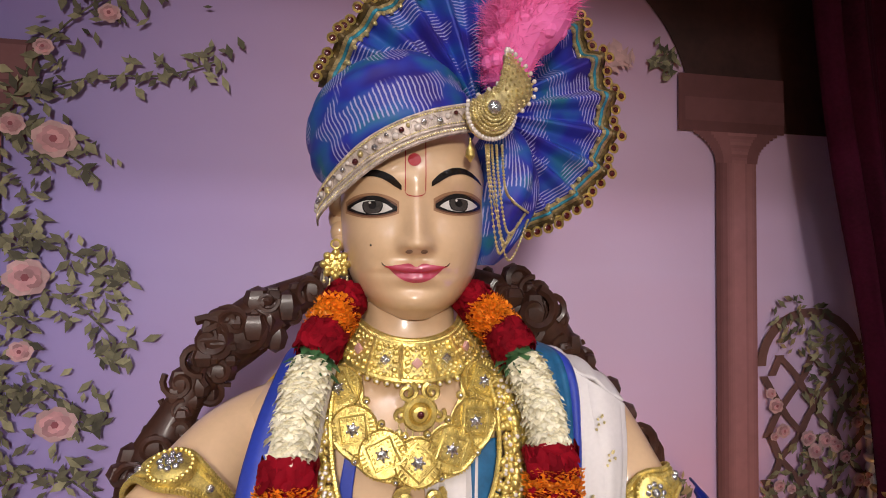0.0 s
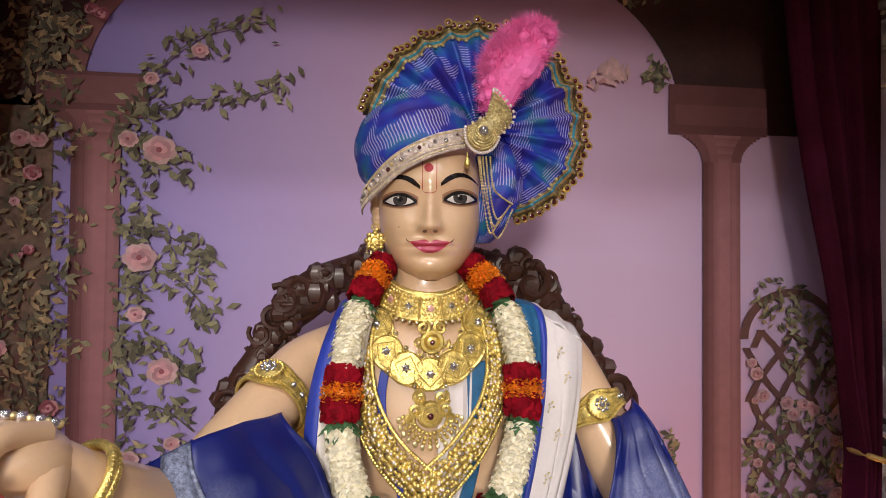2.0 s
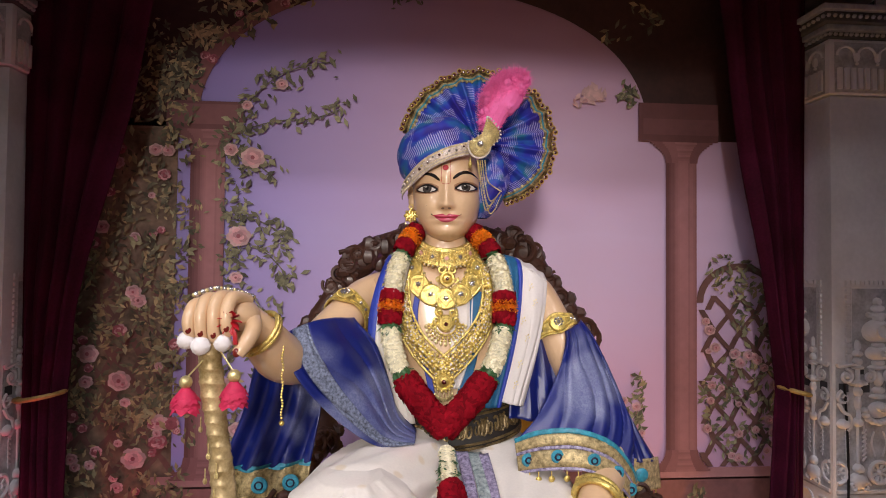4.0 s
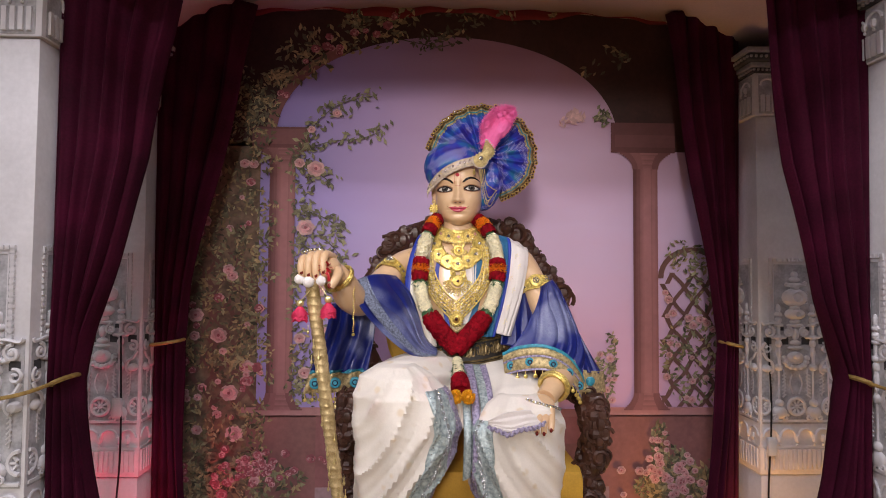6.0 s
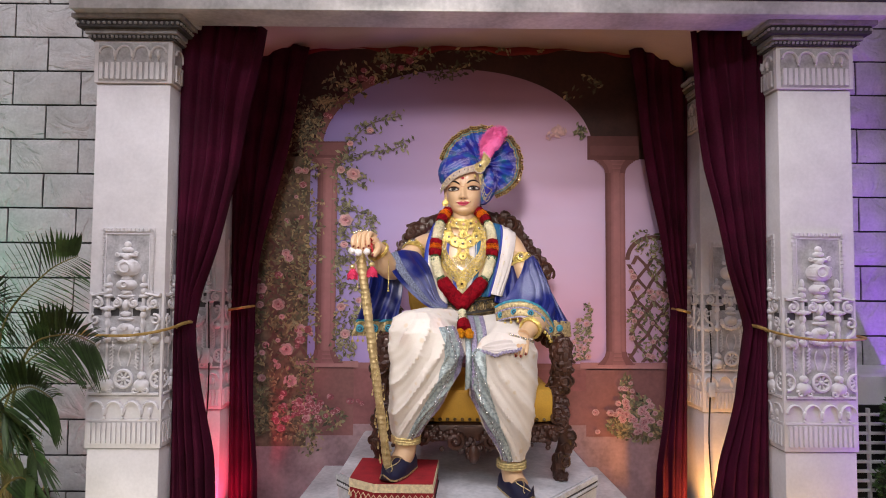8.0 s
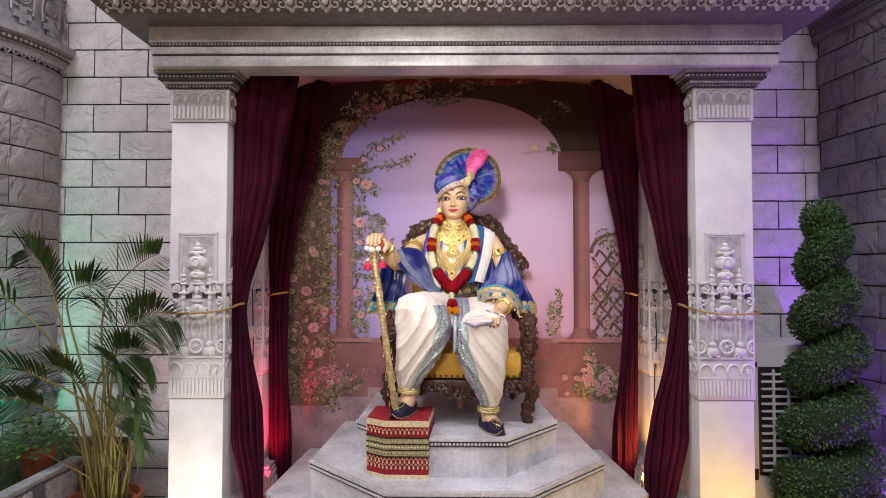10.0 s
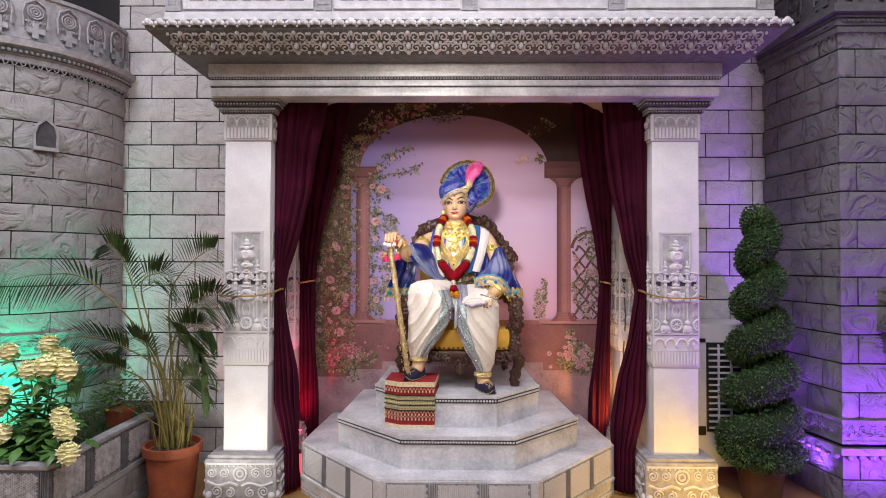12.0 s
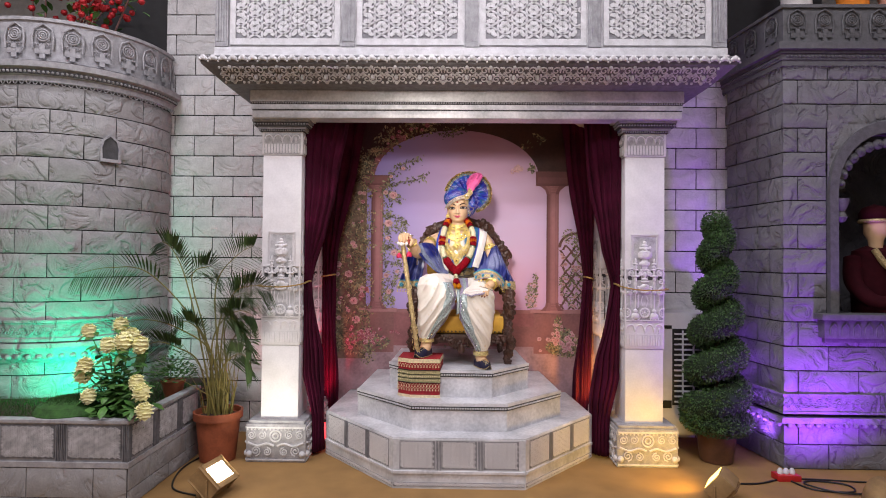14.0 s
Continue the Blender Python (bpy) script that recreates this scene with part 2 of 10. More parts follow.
def ring_y(bm, x, y, z, R, r, seg=14, rs=5, mi=0):
    """A raised ring on a surface that faces -y."""
    pts = [Vector((x + R * math.cos(2 * math.pi * k / seg), y, z + R * math.sin(2 * math.pi * k / seg))) for k in range(seg)]
    loops = []
    for k, p in enumerate(pts):
        o = (p - Vector((x, y, z))).normalized()
        loops.append([p + o * r * math.cos(2 * math.pi * j / rs) + Vector((0, -1, 0)) * r * math.sin(2 * math.pi * j / rs) for j in range(rs)])
    rows = [[bm.verts.new(q) for q in lp] for lp in loops]
    for k in range(seg):
        a, b = rows[k], rows[(k + 1) % seg]
        for j in range(rs):
            f = bm.faces.new((a[j], a[(j + 1) % rs], b[(j + 1) % rs], b[j]))
            f.material_index = mi


def sheet(bm, f, nu, nv, mi=0):
    rows = [[bm.verts.new(f(i / nu, j / nv)) for i in range(nu + 1)] for j in range(nv + 1)]
    for a, b in zip(rows, rows[1:]):
        for i in range(nu):
            bm.faces.new((a[i], a[i + 1], b[i + 1], b[i])).material_index = mi
    return rows


def thicken(ob, t, offset=0.0):
    s = ob.modifiers.new("thickness", "SOLIDIFY")
    s.thickness, s.offset = t, offset
    return ob


def lerp(rows, z):
    """Linear reading of a short table of (key, value)."""
    if z <= rows[0][0]:
        return rows[0][1]
    for (a, va), (b, vb) in zip(rows, rows[1:]):
        if z <= b:
            return va + (vb - va) * (z - a) / (b - a)
    return rows[-1][1]

# ---- structure ----
CX = 0.12            # the shrine's middle line
WALL_Y = 0.82        # face of the stone wall behind the pillars
COURSE, JOINT_Z = 0.147, 0.022

bm = B()
box(bm, -5, 5, -6.5, 2.4, -0.1, 0, bevel=0)
solo("floor", bm, M_FLOOR, "brown woven matting over the hall floor", "floor", kind="structure")
# unseen ceiling and walls, added to close the room round the set
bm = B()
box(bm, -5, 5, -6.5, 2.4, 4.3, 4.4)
solo("ceiling", bm, M_HALL, "unseen plain pale ceiling, added to close the hall", "ceiling", kind="structure")
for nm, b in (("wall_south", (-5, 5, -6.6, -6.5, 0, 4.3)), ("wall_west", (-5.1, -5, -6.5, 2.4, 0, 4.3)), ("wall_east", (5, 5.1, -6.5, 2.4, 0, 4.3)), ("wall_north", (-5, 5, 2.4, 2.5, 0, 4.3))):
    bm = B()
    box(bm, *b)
    solo(nm, bm, M_HALL, "unseen plain pale wall, added to close the hall", "wall", kind="structure")

# dark backing of the joints: wall left and right of the niche, and over it
bm = B()
box(bm, -2.6, -0.98, WALL_Y + 0.012, 1.2, 0, 4.2)
box(bm, 1.22, 2.7, WALL_Y + 0.012, 1.2, 0, 4.2)
box(bm, -0.98, 1.22, WALL_Y + 0.012, 1.2, 2.42, 4.2)
wall_back = solo("wall_back", bm, M_MORTAR, "light grey stone block wall with dark joints", "wall", kind="structure")
bm = B()
box(bm, -0.98, 1.22, 1.02, 1.1, 0, 2.42)
solo("wall_niche", bm, M_BLACK, "dark board behind the painted backdrop", "wall", kind="structure")

# niche ceiling of draped white cloth with slanted shoulders
bm = B()
prof = [(-1.0, 2.13), (-0.80, 2.18), (-0.59, 2.30), (0.0, 2.325), (0.5, 2.315), (0.89, 2.285), (1.05, 2.18), (1.24, 2.13)]
rows = []
for y in (0.30, 0.5, 0.75, 1.0):
    k = (y - 0.3) / 0.7
    rows.append([Vector((x, y, 2.17 + (z - 2.17) * (0.35 + 0.65 * k) + 0.006 * math.sin(9 * x + 5 * y))) for x, z in prof])
rings(bm, rows, closed=False, cap=False)
ob = solo("niche_ceiling", bm, M_FABRIC, "white cloth canopy stretched over the niche", "ceiling", kind="structure")
thicken(ob, 0.008)
bm = B()
sheet(bm, lambda u, v: Vector((-0.75 + 1.75 * u, 0.985 - 0.012 * math.sin(60 * u), 2.33 - 0.045 * v * (1 + 0.3 * math.sin(22 * u)))), 90, 3)
ob = solo("red_valance", bm, material("dark_red_cloth", (0.16, 0.008, 0.01), 0.8), "dark red cloth strip along the canopy's back edge", "valance")
thicken(ob, 0.004)


# ---- platform of three octagonal steps ----
def octagon(hw, y0, sw, ys, y2, w2):
    return [(CX - hw, y0), (CX + hw, y0), (CX + sw, ys), (CX + w2, y2), (CX - w2, y2), (CX - sw, ys)]


def prism(bm, pts, z0, z1, mi=0, bevel=0.006):
    lo = [bm.verts.new((x, y, z0)) for x, y in pts]
    hi = [bm.verts.new((x, y, z1)) for x, y in pts]
    n = len(pts)
    fs = [bm.faces.new(hi), bm.faces.new(lo[::-1])]
    for i in range(n):
        fs.append(bm.faces.new((lo[i], lo[(i + 1) % n], hi[(i + 1) % n], hi[i])))
    for f in fs:
        f.material_index = mi
    if bevel:
        bmesh.ops.bevel(bm, geom=list(fs[0].edges), offset=bevel, segments=2, affect="EDGES")


def flower_screen(bm, m, w, h, a, depth=0.003, bar=None, mi=0):
    """Pierced screen of six-petalled flowers in a net of bars, w by h, on the plane x, z of m, proud towards -y."""
    bar = bar or a * 0.12
    y1 = -depth

    def quad(ps):
        lo = [bm.verts.new(m @ Vector((p[0], 0, p[1]))) for p in ps]
        hi = [bm.verts.new(m @ Vector((p[0], y1, p[1]))) for p in ps]
        n = len(ps)
        bm.faces.new(hi).material_index = mi
        for i in range(n):
            bm.faces.new((lo[i], lo[(i + 1) % n], hi[(i + 1) % n], hi[i])).material_index = mi

    def clip_line(px, pz, dx, dz):
        t0, t1 = -9.0, 9.0
        for p, d, lo, hi in ((px, dx, 0, w), (pz, dz, 0, h)):
            if abs(d) < 1e-9:
                if p < lo or p > hi:
                    return None
                continue
            a0, a1 = (lo - p) / d, (hi - p) / d
            t0, t1 = max(t0, min(a0, a1)), min(t1, max(a0, a1))
        return (t0, t1) if t1 - t0 > a * 0.2 else None

    row = a * math.sqrt(3) / 2
    for ang in (90, 30, -30):
        dx, dz = math.cos(radians(ang)), math.sin(radians(ang))
        nx, nz = -dz, dx
        n = int((w + h) / row) + 2
        for k in range(-n, n):
            off = (k + 0.5) * row
            px, pz = nx * off + a * 0.31, nz * off + a * 0.27
            c = clip_line(px, pz, dx, dz)
            if c:
                p, q = (px + dx * c[0], pz + dz * c[0]), (px + dx * c[1], pz + dz * c[1])
                b = bar / 2
                quad([(p[0] - nx * b, p[1] - nz * b), (q[0] - nx * b, q[1] - nz * b), (q[0] + nx * b, q[1] + nz * b), (p[0] + nx * b, p[1] + nz * b)])
    cols, rws = int(w / row) + 2, int(h / a) + 3
    for i in range(-cols, cols + 1):
        for j in range(-rws, rws + 1):
            cx, cz = i * row + a * 0.31, (j + 0.5 * (i % 2)) * a + a * 0.27
            if not (0 < cx < w and 0 < cz < h):
                continue
            for k in range(6):
                t = radians(60 * k)
                ux, uz = math.cos(t), math.sin(t)
                L, W = a * 0.42, a * 0.15
                ps = [(cx + ux * a * 0.04, cz + uz * a * 0.04), (cx + ux * L * 0.6 - uz * W, cz + uz * L * 0.6 + ux * W), (cx + ux * L, cz + uz * L), (cx + ux * L * 0.6 + uz * W, cz + uz * L * 0.6 - ux * W)]
                if all(0 <= p[0] <= w and 0 <= p[1] <= h for p in ps):
                    quad(ps[::-1])


def along(p, q, z):
    """Frame on a vertical face from p to q (plan), its x along the face, -y outwards."""
    d = Vector((q[0] - p[0], q[1] - p[1], 0)).normalized()
    n = Vector((0, 0, 1)).cross(d)
    return Matrix(((d.x, n.x, 0, p[0]), (d.y, n.y, 0, p[1]), (0, 0, 1, z), (0, 0, 0, 1))), math.hypot(q[0] - p[0], q[1] - p[1])


def bead_row(bm, m, w, z, r, step, mi=0):
    n = max(1, int(w / step))
    for i in range(n):
        c = m @ Vector(((i + 0.5) * w / n, -r * 0.4, z))
        ball(bm, c, r, 6, mi)


platform = thing("stepped_platform", (CX, 0.4, 0), "grey marble three-step octagonal platform with screen-patterned front", "platform")
T1 = octagon(0.36, -0.15, 0.845, 0.39, 0.99, 0.80)
T2 = octagon(0.268, -0.02, 0.635, 0.34, 0.96, 0.60)
T3 = octagon(0.195, 0.12, 0.44, 0.39, 0.93, 0.42)
Z1, Z2, Z3 = 0.272, 0.43, 0.59
for nm, pts, z0, z1 in (("lower_step", T1, 0, Z1), ("middle_step", T2, Z1, Z2), ("upper_step", T3, Z2, Z3)):
    bm = B()
    prism(bm, pts, z0, z1)
    st = part(nm, bm, M_MARBLE, platform)
    if nm != "lower_step":
        bm = B()
        for i in (5, 0, 1):
            m, w = along(pts[i], pts[(i + 1) % 6], z1 - 0.03)
            box(bm, 0, w, -0.004, 0.0, -0.010, 0.012, m=m)
            box(bm, 0, w, -0.007, 0.0, 0.013, 0.029, 2, m=m)
            n = int(w / 0.03)
            for q in range(n):
                ball(bm, m @ Vector(((q + 0.5) * w / n, -0.007, 0.021)), 0.0042, 6, 2)
            bead_row(bm, m @ Matrix.Translation((0, -0.004, 0)), w, 0.001, 0.0058, 0.014, 1)
        part("bead_moulding", bm, [M_SHADOWGAP, M_CARVE, M_MARBLE], st, "dark strip of raised beads", smooth=False)
    else:
        for i, cuts in ((5, 3), (0, 3), (1, 3)):
            m, w = along(pts[i], pts[(i + 1) % 6], 0)
            bm = B()
            gap = 0.045
            pw = (w - gap * (cuts + 1) * 0.8) / cuts
            for c in range(cuts):
                x = gap * 0.8 + c * (pw + gap * 0.8)
                box(bm, x, x + pw, -0.0015, 0, 0.105, 0.258, 1, m=m)
                flower_screen(bm, m @ Matrix.Translation((x + 0.004, -0.0015, 0.109)), pw - 0.008, 0.145, 0.029, 0.0016)
                if c < cuts - 1:
                    for dx in (0.006, 0.014, 0.022, 0.03):
                        box(bm, x + pw + dx - 0.001, x + pw + dx + 0.003, -0.005, 0, 0.10, 0.26, 1, m=m)
            box(bm, 0.004, w - 0.004, -0.008, 0, 0.082, 0.096, 2, m=m)
            box(bm, 0.004, w - 0.004, -0.0015, 0, 0.012, 0.034, 1, m=m)
            flower_screen(bm, m @ Matrix.Translation((0.006, -0.0015, 0.013)), w - 0.012, 0.020, 0.02, 0.0016)
            part("screen_panel", bm, [M_WHITE, M_SCREENGROUND, M_MARBLE], st, "white flower lattice on grey ground", smooth=False)


# ---- carved pillars ----
def scroll(bm, x, y, z, r, turns=1.6, flip=1, start=0.0, thick=0.005, mi=0):
    n = 16
    pts = []
    for i in range(n + 1):
        t = i / n
        a = start + flip * t * turns * 2 * math.pi
        rr = r * (1 - 0.85 * t)
        pts.append((x + rr * math.cos(a), y, z + rr * math.sin(a)))
    tube(bm, pts, thick, 5, mi)


def relief(bm, w, y, mi=0):
    """The carved panel of a pillar face: centre x = 0, width w, facing -y at depth y; heights in the pillar's own z."""
    h = w / 2

    def boss(x, z, rx, rz, d, seg=16):
        lathe(bm, [(0.0005, -d), (rx * 0.6, -d * 0.88), (rx * 0.9, -d * 0.5), (rx, 0)], seg=seg, mi=mi, m=Matrix.Translation((x, y, z)) @ Matrix.Diagonal((1, 1, rz / rx, 1)) @ pose(0, 0, 0, -90))

    # beaded frame with a plain inner line
    fx = 0.081
    for k in range(15):
        for s in (-1, 1):
            box(bm, s * fx - 0.005, s * fx + 0.005, y - 0.006, y, 1.20 + k * 0.0138, 1.20 + k * 0.0138 + 0.009, mi)
    for k in range(14):
        x = -fx + k * (2 * fx / 13)
        box(bm, x - 0.0045, x + 0.0045, y - 0.006, y, 1.400, 1.410, mi)
    for s in (-1, 1):
        box(bm, s * 0.071 - 0.0015, s * 0.071 + 0.0015, y - 0.003, y, 1.20, 1.392, mi)
    box(bm, -0.071, 0.071, y - 0.003, y, 1.390, 1.393, mi)
    # water pot: tiered lid, ribbed vase, bulb and flared foot
    for x, z, rx, rz, d in ((0, 1.356, 0.012, 0.012, 0.010), (0, 1.340, 0.019, 0.010, 0.012), (0, 1.322, 0.034, 0.008, 0.012), (0, 1.316, 0.014, 0.012, 0.016), (0, 1.281, 0.044, 0.031, 0.018), (0, 1.246, 0.018, 0.010, 0.012), (0, 1.226, 0.035, 0.020, 0.016), (0, 1.202, 0.018, 0.010, 0.012), (0, 1.190, 0.030, 0.007, 0.010)):
        boss(x, z, rx, rz, d)
    ring_y(bm, 0, y - 0.017, 1.283, 0.016, 0.0035, 14, 5, mi)
    ring_y(bm, 0, y - 0.016, 1.227, 0.009, 0.0025, 12, 4, mi)
    for s in (-1, 1):
        scroll(bm, s * 0.030, y - 0.008, 1.325, 0.008, 1.2, s, 0.5, 0.003, mi)
        for k in range(5):
            tube(bm, smooth_path([(s * 0.020, y - 0.016, 1.301 - 0.010 * k), (s * 0.034, y - 0.012, 1.298 - 0.009 * k), (s * 0.041, y - 0.005, 1.294 - 0.007 * k)], 4), 0.0014, 4, mi)
        # spired finials on long stems
        for z, rx, rz, d in ((1.245, 0.006, 0.016, 0.012), (1.225, 0.013, 0.009, 0.014), (1.206, 0.011, 0.012, 0.014), (1.190, 0.015, 0.006, 0.014), (1.150, 0.014, 0.010, 0.016), (1.130, 0.010, 0.014, 0.014), (1.100, 0.008, 0.020, 0.012), (1.052, 0.013, 0.013, 0.014), (0.936, 0.014, 0.013, 0.015)):
            boss(s * 0.057, z, rx, rz, d, 12)
        tube(bm, [(s * 0.057, y - 0.004, 1.20), (s * 0.057, y - 0.006, 1.06)], 0.0055, 6, mi)
        tube(bm, [(s * 0.057, y - 0.003, 1.045), (s * 0.057, y - 0.003, 0.945)], 0.0035, 6, mi)
        boss(s * 0.040, 1.150, 0.009, 0.006, 0.012, 10)
        boss(s * 0.074, 1.150, 0.009, 0.006, 0.012, 10)
        # volutes with round eyes
        for x, r in ((0.090, 0.019), (0.027, 0.016)):
            scroll(bm, s * x, y - 0.007, 1.168, r, 1.5, s, 0.5 * math.pi, 0.0046, mi)
            boss(s * x, 1.168, 0.008, 0.008, 0.013, 12)
        tube(bm, smooth_path([(s * 0.045, y - 0.006, 1.19), (s * 0.07, y - 0.007, 1.198), (s * 0.105, y - 0.006, 1.192), (s * 0.112, y - 0.005, 1.20)], 5), 0.0045, 5, mi)
        scroll(bm, s * 0.097, y - 0.006, 1.115, 0.018, 1.2, -s, 0.6 * math.pi, 0.0045, mi)
        # brackets under the volutes
        boss(s * 0.096, 1.048, 0.017, 0.013, 0.015)
        tube(bm, smooth_path([(s * 0.110, y - 0.006, 1.10), (s * 0.100, y - 0.009, 1.08), (s * 0.085, y - 0.009, 1.07), (s * 0.080, y - 0.007, 1.045), (s * 0.090, y - 0.007, 1.032)], 5), 0.0050, 5, mi)
        # leafy sprays
        for x0, lean in ((0.086, 0.5), (0.040, -0.4)):
            for k in range(7):
                z = 0.965 + 0.0115 * k
                tube(bm, [(s * (x0 - 0.006), y - 0.002, z), (s * (x0 + 0.006), y - 0.005, z + 0.010 * (1 if lean > 0 else -1))], 0.0024, 4, mi)
            tube(bm, smooth_path([(s * x0, y - 0.002, 0.958), (s * (x0 + 0.006 * lean), y - 0.003, 1.0), (s * x0, y - 0.002, 1.045)], 5), 0.0020, 4, mi)
        tube(bm, smooth_path([(s * 0.010, y - 0.002, 0.965), (s * 0.020, y - 0.003, 1.0), (s * 0.012, y - 0.002, 1.028)], 5), 0.0022, 4, mi)
        # bells beside the wheel, half wheels at the edge
        boss(s * 0.057, 0.905, 0.026, 0.022, 0.014)
        scroll(bm, s * 0.040, y - 0.008, 0.890, 0.012, 1.2, -s, 0.5, 0.0035, mi)
        scroll(bm, s * 0.074, y - 0.008, 0.890, 0.012, 1.2, s, 2.6, 0.0035, mi)
        tube(bm, [(s * (0.112 - 0.024 * math.sin(t)), y - 0.004, 0.925 + 0.026 * math.cos(t)) for t in [math.pi * k / 10 for k in range(11)]], 0.005, 5, mi)
        for k in (1, 2, 3):
            t = math.pi * k / 4
            tube(bm, [(s * (0.112 - 0.006 * math.sin(t)), y - 0.003, 0.925 + 0.006 * math.cos(t)), (s * (0.112 - 0.020 * math.sin(t)), y - 0.003, 0.925 + 0.021 * math.cos(t))], 0.0035, 4, mi)
        # near-black plates on the face give the shade of hollows between the volutes
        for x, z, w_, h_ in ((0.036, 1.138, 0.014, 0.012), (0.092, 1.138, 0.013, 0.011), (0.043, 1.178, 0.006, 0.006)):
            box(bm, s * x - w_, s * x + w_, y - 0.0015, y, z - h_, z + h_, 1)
    # flaring stem and fan mask
    for z, rx, rz, d in ((1.160, 0.012, 0.020, 0.012), (1.132, 0.018, 0.010, 0.012), (1.116, 0.026, 0.007, 0.011), (1.090, 0.017, 0.013, 0.018), (1.082, 0.030, 0.022, 0.011)):
        boss(0, z, rx, rz, d)
    for k in range(9):
        t = math.pi * (1.0 + k / 8)
        boss(0.038 * math.cos(t), 1.082 + 0.032 * math.sin(t), 0.010, 0.009, 0.011, 10)
    ring_y(bm, 0, y - 0.014, 1.090, 0.010, 0.0022, 12, 4, mi)
    # wheel
    ring_y(bm, 0, y - 0.004, 0.925, 0.027, 0.0055, 20, 6, mi)
    boss(0, 0.925, 0.008, 0.008, 0.010, 12)
    for k in range(8):
        a = k * math.pi / 4 + 0.39
        tube(bm, [(0.009 * math.cos(a), y - 0.003, 0.925 + 0.009 * math.sin(a)), (0.023 * math.cos(a), y - 0.003, 0.925 + 0.023 * math.sin(a))], lambda q: 0.0028 + 0.0016 * q, 5, mi)
    box(bm, -h * 0.97, h * 0.97, y - 0.006, y, 0.874, 0.881, mi)


def scallops(bm, w, y, z0, z1, n, mi=0):
    """A row of little arches with drops."""
    p = w / n
    for i in range(n):
        x = -w / 2 + (i + 0.5) * p
        r = p * 0.42
        tube(bm, [(x + r * math.cos(a), y - 0.003, z0 + (z1 - z0) * 0.45 + (z1 - z0) * 0.45 * math.sin(a)) for a in [math.pi * k / 8 for k in range(9)]], 0.0038, 5, mi)
        ball(bm, (x + p / 2 if i < n - 1 else x, y - 0.004, z0 + (z1 - z0) * 0.35), 0.008, 6, mi, 1, 1.7)
        ball(bm, (x + p / 2 if i < n - 1 else x, y - 0.004, z0 + (z1 - z0) * 0.02), 0.0045, 6, mi)


def flutes(bm, w, y, z0, z1, n, mi=0):
    p = w / n
    for i in range(n):
        x = -w / 2 + (i + 0.5) * p
        box(bm, x - p * 0.29, x + p * 0.29, y - 0.006, y, z0, z1, mi, bevel=0)


PW = 0.232           # width of a shaft


